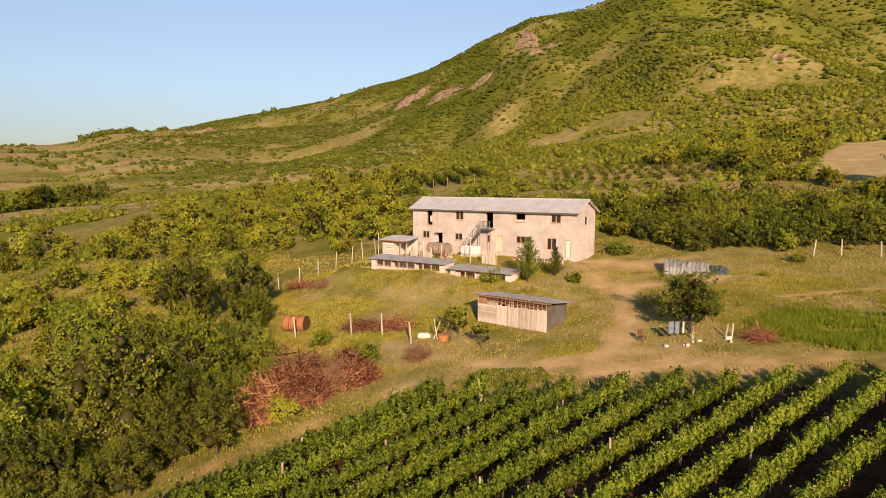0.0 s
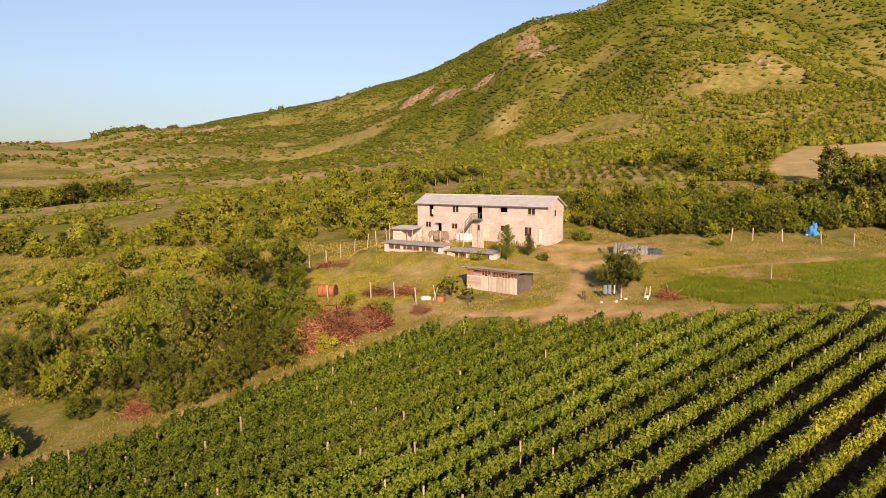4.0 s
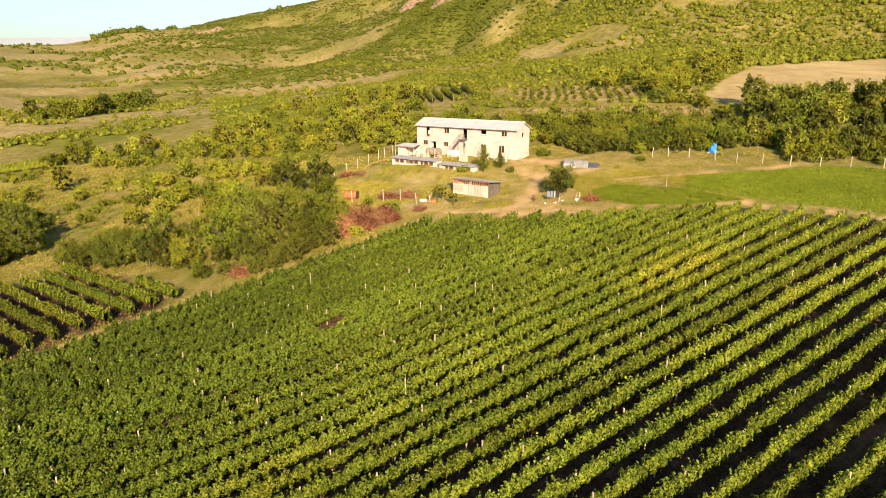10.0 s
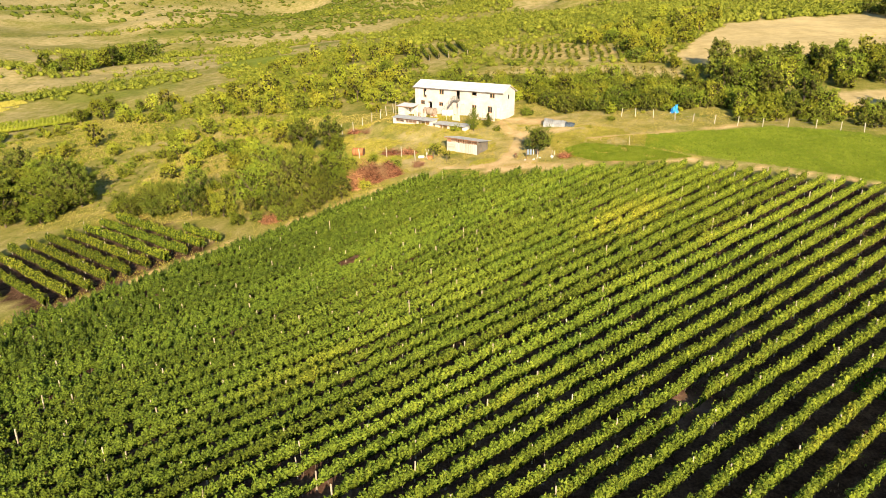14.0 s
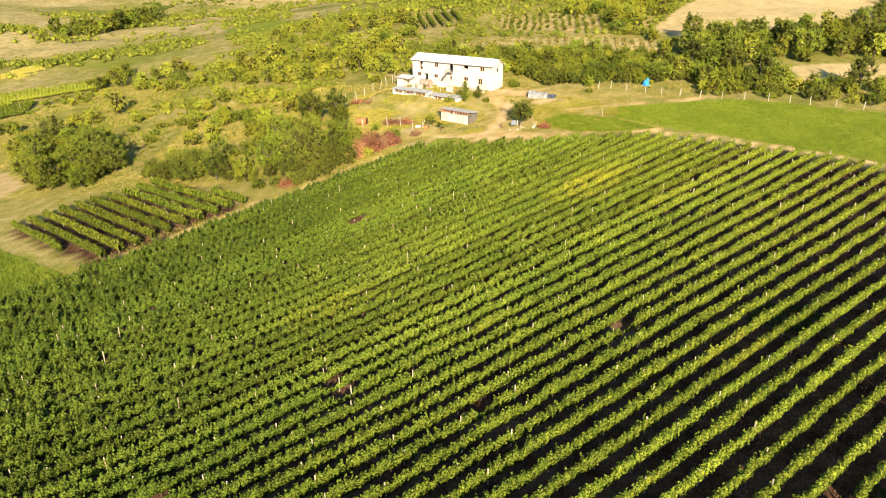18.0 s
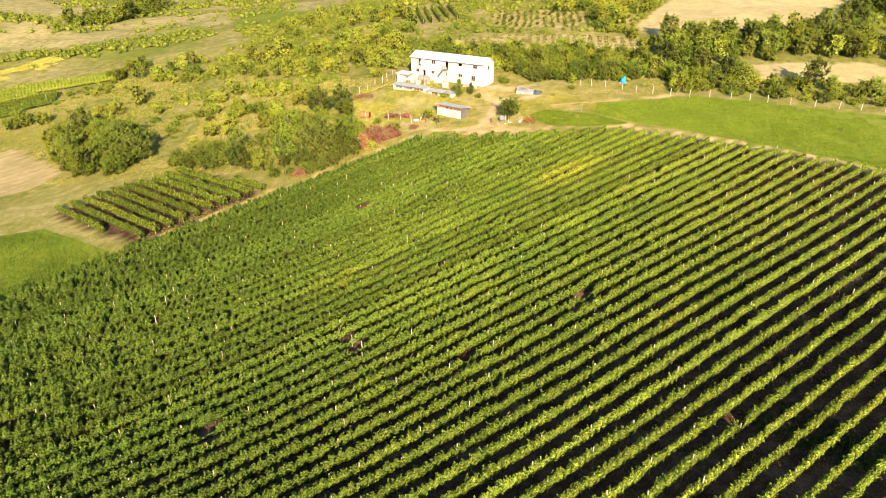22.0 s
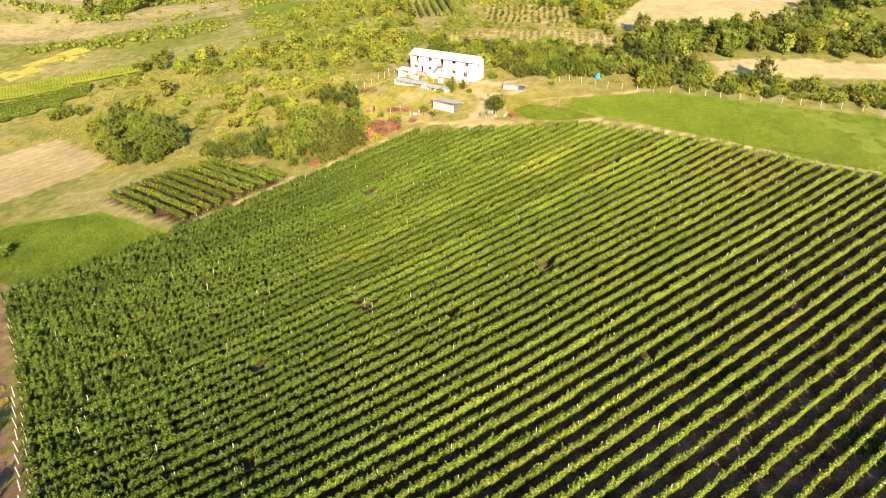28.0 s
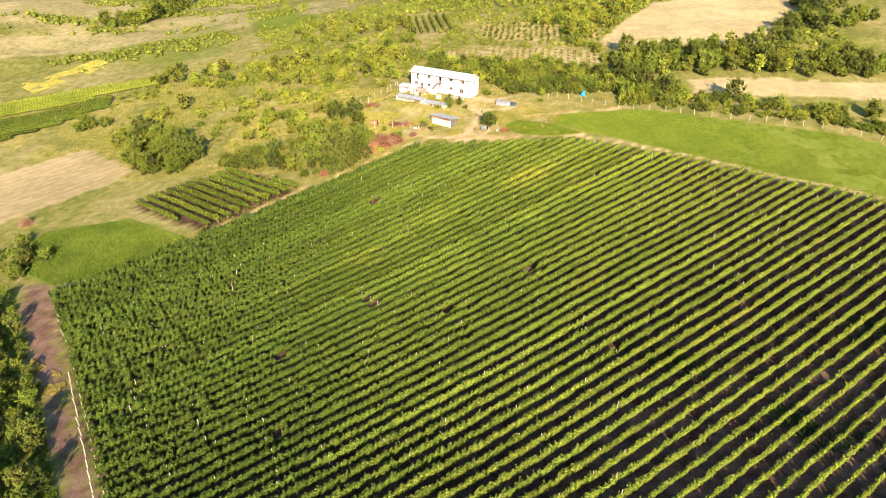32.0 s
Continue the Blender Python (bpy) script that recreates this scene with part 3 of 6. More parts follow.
def build_ground():
    xs = axis_steps(-135, 140, 1.8, -4500, 4500, 1.04)
    ys = axis_steps(-110, 165, 1.8, -1500, 4600, 1.032)
    X, Y = np.meshgrid(xs, ys)
    Z = land(X, Y)
    verts = np.stack([X, Y, Z], -1).reshape(-1, 3)
    i = np.arange(len(xs) * len(ys)).reshape(len(ys), len(xs))
    faces = np.stack([i[:-1, :-1], i[:-1, 1:], i[1:, 1:], i[1:, :-1]], -1).reshape(-1, 4)
    me = raw_mesh("ground", verts, faces, "ground")
    me.shade_smooth()
    x, y = verts[:, 0], verts[:, 1]
    wx = x + (vnoise(x / 3, y / 3, 21) - 0.5) * 1.5
    wy = y + (vnoise(x / 3, y / 3, 22) - 0.5) * 1.5
    soil = (inside(wx, wy, VINEYARD) | inside(wx, wy, VINES_SMALL)).astype(float)
    straw = (0.85 * inside(wx, wy, PLOT)) + (inside(wx, wy, GOLD) | inside(wx, wy, STRIP_RIGHT)).astype(float)
    dry = [(-22, 60), (-4, 50), (30, 48), (42, 47), (34, 58), (28, 72), (14, 72), (2, 70), (-18, 82)]
    straw = np.maximum(straw, 0.5 * inside(wx, wy, dry) * np.clip((fbm(x / 5, y / 5, 68, 3) - 0.40) * 5, 0, 1))
    earth = np.zeros(len(x))
    for a, b, w in TRACK:
        earth = np.maximum(earth, np.clip(1.25 - 0.9 * seg_dist(wx, wy, a, b) / w, 0, 1))
    earth = np.maximum(earth, 0.12 * inside(wx, wy, PLOT))
    straw = np.maximum(straw, 0.55 * inside(wx, wy, ORCHARD_LOW) * (vnoise(x / 3, y / 3, 5) > 0.25))
    earth = np.maximum(earth, 0.35 * inside(wx, wy, ORCHARD_UP) * (vnoise(x / 3, y / 3, 5) > 0.3))
    crop = (inside(wx, wy, CROP_BIG) * (1 - 0.5 * np.clip((x - 60) / 40, 0, 1) * vnoise(x / 7, y / 5, 77)) + (inside(wx, wy, CROP_STRIP) | inside(wx, wy, GREEN_PLOT)))
    crop = np.maximum(crop, 0.9 * inside(wx, wy, GREEN_STRIP))
    crop = np.maximum(crop, 0.42 * inside(wx, wy, GREEN_MEADOW))
    crop = np.maximum(crop, 0.55 * inside(wx, wy, GREEN_BIT))
    clay = inside(wx, wy, LANE) * np.clip(0.4 + 1.6 * fbm(x / 4, y / 4, 69, 3), 0, 1)
    clay = np.maximum(clay, 0.3 * inside(wx, wy, PLOT) * (0.6 + 0.4 * np.sin((x * 0.55 + y * 0.83) * 2.2)))
    for a, b in zip(RUT, RUT[1:]):
        clay = np.maximum(clay, np.clip(1.3 - 0.9 * seg_dist(wx, wy, a, b), 0, 1))
    # soil painted paler as if sunlit, to the south-east and where stocks are missing
    clay = np.maximum(clay, 0.5 * inside(x, y, VINEYARD) * np.clip((x - 4) / 30, 0, 1) * np.clip((-34 - y) / 24, 0, 1) * (0.4 + 0.6 * vnoise(x / 6, y / 6, 48)))
    for bx, by, br in BARE:
        clay = np.maximum(clay, np.clip(1.7 - np.hypot(wx - bx, wy - by) / br, 0, 1))
    lush = np.zeros(len(x))
    # patchwork of stubble, pasture and green strips on the plain
    az = np.degrees(np.arctan2(x, y))
    r = np.hypot(x, y)
    plain_w = np.clip((r - 175) / 40, 0, 1) * np.clip((-x - 60 + (y - 100) * 0.25) / 40, 0, 1) * (y > 60) * np.clip(1.6 - np.interp(az, SKY_AZ, SKY_EL) * np.clip((r - 260) / 300, 0, 1) / 5, 0, 1)
    band = vnoise(x / 90 + y / 60, y / 26 - x / 110, 31)
    straw = np.maximum(straw, plain_w * np.clip((band - 0.42) * 6, 0, 0.48))
    lush = np.maximum(lush, plain_w * np.clip((0.2 - band) * 8, 0, 0.8))
    # thin grass and rock on the mountain
    steep = np.clip((r - 300) / 200, 0, 1) * (az > -40) * (y > 0)
    bald = fbm(x / 75, y / 75, 41, 4)
    straw = np.maximum(straw, steep * np.clip((bald - 0.64) * 3, 0, 0.25))
    lush = np.maximum(lush, steep * np.clip((0.68 - bald) * 5, 0, 1) * 0.92 * np.clip((np.interp(az, SKY_AZ, SKY_EL) - 3.0) / 3.5, 0.15, 1))
    for px, py, rad in BALD:
        d = np.hypot(x - px, (y - py) * 0.7) / rad + (vnoise(x / 9, y / 9, 51) - 0.5) * 1.1
        straw = np.maximum(straw, np.clip((1.0 - d) * 0.5, 0, 0.2))
    col = np.stack([soil, straw, earth, lush], -1).astype(np.float32)
    a = me.attributes.new("land", "FLOAT_COLOR", "POINT")
    a.data.foreach_set("color", col.ravel())
    a = me.attributes.new("use", "FLOAT_COLOR", "POINT")
    a.data.foreach_set("color", np.stack([crop, clay, 0 * clay, 0 * clay + 1], -1).astype(np.float32).ravel())
    ob = new("ground", me)
    tagged(ob, "rolling dry meadow, vineyard soil and mountainside", "ground", kind="structure")
    return ob


build_ground()
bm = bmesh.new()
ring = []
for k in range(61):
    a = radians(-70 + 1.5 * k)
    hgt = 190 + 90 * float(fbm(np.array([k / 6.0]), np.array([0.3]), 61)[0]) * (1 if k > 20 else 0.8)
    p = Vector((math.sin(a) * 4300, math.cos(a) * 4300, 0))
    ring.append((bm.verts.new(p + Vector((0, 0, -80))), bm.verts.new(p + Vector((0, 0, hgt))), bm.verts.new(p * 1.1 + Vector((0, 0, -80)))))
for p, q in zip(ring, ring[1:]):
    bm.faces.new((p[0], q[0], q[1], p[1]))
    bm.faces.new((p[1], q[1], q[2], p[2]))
tagged(part("distant_hills", bm, "haze"), "hills far away on the horizon, tinted blue-grey by painted haze", "hills", kind="structure")


# ---------- leaves and plants ----------
def leaf_sheet(centers, normals, size, rng, aspect=0.75):
    """Leaves: one small pointed face round each centre, turned at random about its normal."""
    n = len(centers)
    t = rng.normal(size=(n, 3))
    t -= normals * (t * normals).sum(1, keepdims=True)
    t /= np.linalg.norm(t, axis=1, keepdims=True) + 1e-9
    b = np.cross(normals, t)
    s = np.asarray(size).reshape(-1, 1) * 0.66
    v = np.stack([centers + s * t, centers + s * (-t * 0.6 + b * aspect), centers + s * (-t * 0.5 - b * aspect)], 1)
    return v.reshape(-1, 3), np.arange(3 * n, dtype=np.int32).reshape(n, 3)


def unit(v):
    return v / (np.linalg.norm(v, axis=-1, keepdims=True) + 1e-9)


OCT_V = np.array([(1, 0, 0), (0, 1, 0), (-1, 0, 0), (0, -1, 0), (0, 0, 1), (0, 0, -1)], float)
OCT_F = np.array([(0, 1, 4), (1, 2, 4), (2, 3, 4), (3, 0, 4), (1, 0, 5), (2, 1, 5), (3, 2, 5), (0, 3, 5)])


def crown_points(rng, n, radius, height, base, lobes, droop=0.0, spray_part=0.22):
    """Points and outward ways on an uneven crown made of many lobes."""
    k = lobes
    a = rng.uniform(0, 2 * np.pi, k)
    hz = rng.uniform(0.0, 1.0, k)
    wide = np.sqrt(np.clip(1 - (hz * 1.7 - 0.7) ** 2 * 0.85, 0.1, 1))
    rr = radius * wide * np.sqrt(rng.uniform(0.05, 1, k)) * 0.85
    c = np.stack([rr * np.cos(a), rr * np.sin(a), base + (height - base) * (0.1 + hz * 0.78)], -1)
    lr = radius * rng.uniform(0.17, 0.38, k) * (1.1 - 0.3 * hz)
    pick = rng.choice(k, n, p=lr**2 / (lr**2).sum())
    d = unit(rng.normal(size=(n, 3)) + (0, 0, 0.25))
    shell = rng.uniform(0.55, 1.08, n) ** 0.6
    p = c[pick] + d * (lr[pick] * shell)[:, None]
    spray = rng.random(n) < spray_part
    which = rng.integers(0, 46, n)
    sd = unit(rng.normal(size=(46, 3)) * np.array([1, 1, 0.5]) + (0, 0, 0.9))
    sc = c[rng.integers(0, k, 46)] + sd * lr.mean() * 0.8
    run = rng.uniform(0, 1, n)
    line = sc[which] + sd[which] * (run * radius * 0.55)[:, None] + rng.normal(size=(n, 3)) * (radius * 0.09 * (1.15 - run))[:, None]
    p = np.where(spray[:, None], line, p)
    p[:, 2] -= droop * np.hypot(p[:, 0], p[:, 1])
    return p, unit(d + rng.normal(size=(n, 3)) * 0.33), c, lr


def crown_mesh(name, seed, n, radius, height, base, lobes, leaf, material, droop=0.0, spray_part=0.22):
    rng = np.random.default_rng(seed)
    p, d, lobe_at, lobe_r = crown_points(rng, n, radius, height, base, lobes, droop, spray_part)
    hollow = vnoise(p[:, 0] * 1.5 + p[:, 2] * 0.4, p[:, 1] * 1.5 + p[:, 2] * 1.3, seed)
    far_in = vnoise(p[:, 0] * 0.8 + 5, p[:, 2] * 0.9 + p[:, 1] * 0.5, seed + 3)
    keep = (hollow > 0.26) & (far_in > 0.16)
    p, d = p[keep], d[keep]
    n = len(p)
    p[:, 2] = np.maximum(p[:, 2], 0.05)
    v, f = leaf_sheet(p, d, leaf * rng.uniform(0.6, 1.4, n), rng)
    # dark solids inside each lobe: the crown's inner shade put in as colour
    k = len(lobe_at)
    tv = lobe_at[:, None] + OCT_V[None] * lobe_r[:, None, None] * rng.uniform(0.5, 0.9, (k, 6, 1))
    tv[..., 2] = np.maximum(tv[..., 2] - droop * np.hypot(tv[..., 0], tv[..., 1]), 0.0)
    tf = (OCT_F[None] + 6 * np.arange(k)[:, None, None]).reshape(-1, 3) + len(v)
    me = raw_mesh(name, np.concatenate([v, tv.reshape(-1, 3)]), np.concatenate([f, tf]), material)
    me.materials.append(M["crown_shade"])
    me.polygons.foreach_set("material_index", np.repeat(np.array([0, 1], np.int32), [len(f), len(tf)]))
    return me


def trunk_bm(seed, height, r, radius, limbs=5):
    rng = random.Random(seed)
    bm = bmesh.new()
    rod(bm, (0, 0, -0.3), (rng.uniform(-0.1, 0.1), rng.uniform(-0.1, 0.1), height * 0.45), r, r * 0.65, 7)
    for i in range(limbs):
        a = 2 * math.pi * i / limbs + rng.uniform(-0.4, 0.4)
        z = height * rng.uniform(0.2, 0.45)
        rod(bm, (0, 0, z), (math.cos(a) * radius * 0.6, math.sin(a) * radius * 0.6, height * rng.uniform(0.6, 0.85)), r * 0.45, r * 0.12, 5)
    return bm


PLANTS = {}


def plant_kind(key, name, label, seed, n, radius, height, base, lobes, leaf, material, trunk_r=0.12, droop=0.0, category="bush", spray_part=0.22):
    """One plant as a thing: a trunk with limbs and a crown of separate leaves."""
    e = new(name)
    tagged(e, label, category)
    part("trunk", trunk_bm(seed, height, trunk_r, radius), "bark", e)
    c = new("crown", crown_mesh("crown", seed, n, radius, height, base, lobes, leaf, material, droop, spray_part))
    c.parent = e
    PLANTS[key] = [e, 0, radius, height]


def put_plant(key, x, y, scale=1.0, group="", label="", stretch=1.0, turn=None):
    e = PLANTS[key]
    m = Matrix.Translation((x, y, land1(x, y) - 0.05)) @ Matrix.Rotation(rnd.uniform(0, 6.28) if turn is None else turn, 4, "Z")
    ob = e[0]
    if e[1]:
        ob = copy_thing(e[0], m)
        ob.scale = (scale, scale, scale * stretch)
    else:
        ob.matrix_world = m
        ob.scale = (scale, scale, scale * stretch)
    e[1] += 1
    if group:
        ob["group"] = group
    if label:
        ob["label"] = label
    return ob


rnd = random.Random(7)
plant_kind("thickA", "bush", "dense green bush in the thicket", 31, 7600, 2.2, 3.2, 0.1, 34, 0.12, "leaf_a", spray_part=0.4)
plant_kind("thickB", "thorn_bush", "grey-green thorny bush in the thicket", 32, 7600, 2.3, 3.3, 0.1, 36, 0.115, "leaf_c", spray_part=0.4)
plant_kind("thickC", "tree", "slender dark green tree in the thicket", 33, 8600, 2.3, 5.6, 0.5, 42, 0.125, "leaf_c", 0.14, category="tree", spray_part=0.4)
plant_kind("thickD", "tree", "bright green young tree in the thicket", 34, 8000, 2.1, 4.6, 0.4, 38, 0.125, "leaf_a", 0.13, category="tree", spray_part=0.4)
plant_kind("thickE", "shrub", "low yellow-green shrub in the thicket", 35, 3600, 1.8, 1.7, 0.0, 24, 0.11, "leaf_b", 0.06)
plant_kind("bushA", "bush", "dense green bush on the slope", 1, 1950, 2.2, 3.2, 0.1, 30, 0.23, "leaf_a", spray_part=0.35)
plant_kind("bushB", "scrub_bush", "yellow-green bush on the dry slope", 2, 1800, 2.0, 2.8, 0.1, 24, 0.23, "leaf_b", spray_part=0.35)
plant_kind("bushC", "thorn_bush", "dark green thorny bush with fine leaves", 3, 2050, 2.4, 3.4, 0.1, 34, 0.215, "leaf_c", spray_part=0.35)
plant_kind("treeA", "tree", "round-crowned tree with green leaves", 4, 2350, 2.6, 5.6, 0.4, 38, 0.265, "leaf_a", 0.16, category="tree", spray_part=0.35)
plant_kind("treeB", "tree", "tall tree with yellow-green leaves", 5, 2200, 2.3, 6.2, 0.5, 34, 0.265, "leaf_b", 0.16, category="tree", spray_part=0.35)
plant_kind("treeC", "tree", "tall dark green leafy tree", 6, 2450, 2.5, 6.6, 0.5, 40, 0.255, "leaf_c", 0.17, category="tree", spray_part=0.35)
plant_kind("bushD", "shrub", "low wide-spreading green shrub", 7, 1400, 2.1, 1.7, 0.0, 22, 0.2, "leaf_a", 0.06, spray_part=0.35)
plant_kind("bushE", "shrub", "low dry yellow-green shrub", 8, 1100, 1.6, 1.4, 0.0, 16, 0.19, "leaf_b", 0.05, spray_part=0.35)


def scatter(poly, count, keys, s0, s1, gap, group, avoid=(), stretch=1.0, cond=None):
    """Plants at random in a stretch of the plan, none nearer than gap to another."""
    xs, ys = [p[0] for p in poly], [p[1] for p in poly]
    done, tries = [], 0
    while len(done) < count and tries < count * 40:
        tries += 1
        x, y = rnd.uniform(min(xs), max(xs)), rnd.uniform(min(ys), max(ys))
        if not inside(np.array([x]), np.array([y]), poly)[0]:
            continue
        if any(inside(np.array([x]), np.array([y]), a)[0] for a in avoid):
            continue
        if any((x - a) ** 2 + (y - b) ** 2 < gap * gap for a, b in done):
            continue
        if cond and not cond(x, y):
            continue
        done.append((x, y))
        put_plant(rnd.choice(keys), x, y, rnd.uniform(s0, s1), group, stretch=stretch)
    return done


HOUSE_CLEAR = [(-14, 90), (-6, 75), (10, 62), (24, 68), (24, 80), (0, 96)]
# the thicket below the yard
scatter([(-46, 44), (-33, 38), (-22, 38), (-13, 46), (-17, 55), (-19, 64), (-23, 76), (-34, 68), (-40, 58)], 44, ["thickA", "thickB", "thickC", "thickD", "thickE", "thickC"], 0.5, 1.35, 2.7, "thicket", (YARD,), 1.15)
scatter([(-33, 35), (-22, 34), (-14, 41), (-20, 42)], 14, ["thickB", "thickA", "thickC"], 0.5, 0.8, 2.0, "thicket")
scatter([(-58, 47), (-46, 42), (-44, 52), (-52, 56)], 14, ["thickB", "thickA", "thickB"], 0.8, 1.15, 2.3, "thicket")
scatter([(-84, 49), (-74, 46), (-66, 53), (-71, 63), (-84, 75), (-97, 81), (-99, 73)], 30, ["thickC", "thickD", "thickA", "thickD"], 1.0, 1.6, 2.6, "clump by the small vineyard", (PLOT,))
scatter([(-84, 49), (-74, 46), (-66, 53), (-71, 63), (-84, 72), (-92, 74)], 12, ["thickD", "thickA"], 0.8, 1.2, 2.5, "clump by the small vineyard")
scatter([(-122, 88), (-112, 86), (-110, 95), (-120, 96)], 4, ["bushA", "treeA"], 0.9, 1.2, 2.5, "scrub")
# scattered scrub on the dry slope
scatter([(-66, 92), (-52, 100), (-30, 92), (-23, 80), (-36, 74), (-58, 80)], 10, ["bushB", "bushA", "bushB"], 0.8, 1.2, 3.6, "scrub")
scatter([(-96, 92), (-86, 92), (-84, 100), (-94, 102)], 4, ["bushB", "treeB"], 0.9, 1.2, 2.4, "scrub")
scatter([(-172, 214), (-158, 216), (-138, 276), (-150, 280)], 30, ["treeC", "treeA", "bushA"], 1.0, 1.5, 3.0, "far hedge on the plain")
scatter([(-118, 118), (-102, 128), (-97, 116), (-116, 107)], 26, ["bushE", "bushD", "bushB"], 0.4, 0.7, 2.0, "scrub")
scatter(GREEN_BIT, 34, ["bushB", "bushE", "bushB"], 0.6, 1.0, 2.6, "bushes by the stubble field")
scatter([(134, 118), (142, 112), (158, 120), (172, 128), (168, 150), (150, 140)], 16, ["treeA", "treeC", "bushA"], 0.8, 1.3, 4.0, "hedge of trees")
scatter([(-110, 92), (-80, 62), (-62, 58), (-48, 70), (-26, 80), (-20, 96), (-60, 104)], 60, ["bushE", "bushB", "bushD", "bushE", "bushB", "bushA"], 0.5, 1.0, 3.4, "scrub", (PLOT,))
scatter([(-56, 62), (-40, 66), (-36, 80), (-52, 84)], 12, ["bushB", "bushA", "bushB"], 0.8, 1.2, 3.0, "scrub")
# trees behind and beside the house
scatter([(-60, 112), (-30, 100), (-13, 92), (-8, 96), (-2, 96), (-8, 116), (-30, 136), (-50, 130)], 62, ["treeB", "bushB", "treeA", "bushB", "treeB", "bushB"], 0.55, 1.15, 2.8, "trees behind the house", (HOUSE_CLEAR,))
scatter([(-110, 128), (-96, 120), (-60, 112), (-52, 128), (-80, 140), (-105, 142)], 34, ["treeB", "bushB", "treeA", "bushA"], 0.7, 1.05, 3.2, "trees behind the house")
scatter([(0, 97), (12, 90), (26, 80), (60, 74), (60, 82), (24, 100), (2, 110)], 58, ["bushB", "bushA", "treeA", "bushB", "bushC"], 0.7, 1.05, 2.7, "bushes behind the house", (HOUSE_CLEAR, ORCHARD))
scatter([(-60, 150), (-30, 138), (-8, 120), (-4, 150), (-20, 175), (-60, 180)], 36, ["treeB", "bushB", "treeB", "bushA"], 0.6, 1.1, 3.6, "trees behind the house", (ORCHARD, VINES_HILL))
scatter([(22, 80), (34, 73), (58, 72), (62, 84), (40, 98), (24, 96)], 44, ["bushA", "bushC", "bushB", "bushA"], 0.7, 1.0, 2.2, "bushes behind the house", (HOUSE_CLEAR,))
scatter([(14, 88), (30, 80), (60, 84), (62, 104), (40, 128), (8, 124), (2, 108)], 80, ["bushA", "bushB", "bushC", "bushD", "bushB"], 0.6, 1.0, 2.6, "bushes behind the house", (HOUSE_CLEAR, ORCHARD))
scatter([(24, 82), (28, 74), (36, 70), (44, 70.5), (60, 68), (60, 76), (40, 80)], 34, ["bushC", "bushA", "bushC", "bushD", "bushB"], 0.55, 0.9, 2.0, "bushes behind the house", (HOUSE_CLEAR,))
scatter([(-15.5, 44), (-12.6, 48.5), (-14, 53.5), (-17, 56), (-19, 46)], 9, ["thickC", "thickB", "thickD"], 0.55, 0.8, 1.8, "thicket")
# hedge of trees at the end of the crop field
scatter([(60, 82), (66, 76), (80, 79), (146, 77), (152, 86), (128, 92), (96, 101), (70, 100)], 84, ["treeA", "treeC", "treeA", "bushA", "treeB"], 0.8, 1.15, 2.9, "hedge of trees", (STRIP_RIGHT, GOLD))
scatter([(54, 71), (66, 61), (78, 59), (80, 67), (66, 72)], 20, ["bushA", "treeA", "bushC"], 0.75, 1.1, 2.4, "hedge of trees")
scatter([(58, 60), (78, 53.6), (100, 48), (130, 39), (132, 46), (104, 56), (84, 62), (62, 66)], 84, ["bushA", "bushB", "bushC", "bushD", "treeA"], 0.5, 0.9, 1.9, "hedge along the fence", (STRIP_RIGHT,))
for x, y, k in ((72, 62, 1.15), (68, 68.5, 1.1), (91.5, 58.5, 1.15), (114, 46.5, 1.0), (128, 50, 1.0), (62, 76, 1.1), (75.5, 60, 0.9), (58, 70, 0.9), (118, 48, 0.8), (100, 53, 0.75)):
    put_plant("treeC" if k > 1 else "treeA", x, y, k, "hedge along the fence")
scatter([(114, 104), (124, 100), (150, 128), (160, 175), (150, 178), (146, 135)], 30, ["treeC", "treeA", "bushC"], 0.8, 1.2, 3.2, "hedge of trees")
scatter([(40, 133), (62, 106), (64, 114), (92, 155), (80, 168)], 34, ["bushB", "treeB", "bushA"], 0.8, 1.1, 3.0, "bushes by the stubble field", (GOLD,))
scatter([(30, 60), (50, 60), (58, 74), (44, 74), (32, 72)], 7, ["bushE", "bushD", "bushE"], 0.3, 0.55, 2.4, "scrub", (CROP_BIG,))
# trees beyond the lane
scatter([(-104, 4), (-92, -14), (-70, -44), (-50, -76), (-60, -82), (-84, -46), (-108, -10)], 70, ["treeA", "bushA", "treeC", "bushC", "bushD", "bushA"], 0.6, 1.0, 2.3, "trees along the lane")
scatter([(-86.6, -12.4), (-67, -38.6), (-47.6, -69), (-53, -73), (-71, -43), (-91, -17)], 56, ["bushA", "bushA", "bushC", "bushD", "treeC"], 0.4, 0.75, 1.9, "trees along the lane")
scatter([(-100, 18), (-90, 8), (-84, 2), (-92, -2), (-104, 6)], 10, ["bushC", "bushA"], 0.7, 1.0, 2.6, "trees along the lane")


# ---------- far scrub: nobody could count it ----------
ICO_V = unit(np.array([(a, b, 0) for a in (-1, 1) for b in (-1.618, 1.618)] + [(0, a, b) for a in (-1, 1) for b in (-1.618, 1.618)] + [(b, 0, a) for a in (-1, 1) for b in (-1.618, 1.618)], float))


def ico_faces():
    f = []
    for i in range(12):
        for j in range(i + 1, 12):
            for k in range(j + 1, 12):
                d = [np.linalg.norm(ICO_V[a] - ICO_V[b]) for a, b in ((i, j), (j, k), (i, k))]
                if max(d) < 1.1:
                    nrm = np.cross(ICO_V[j] - ICO_V[i], ICO_V[k] - ICO_V[i])
                    f.append((i, j, k) if nrm @ ICO_V[i] > 0 else (i, k, j))
    return np.array(f)


ICO_F = ico_faces()


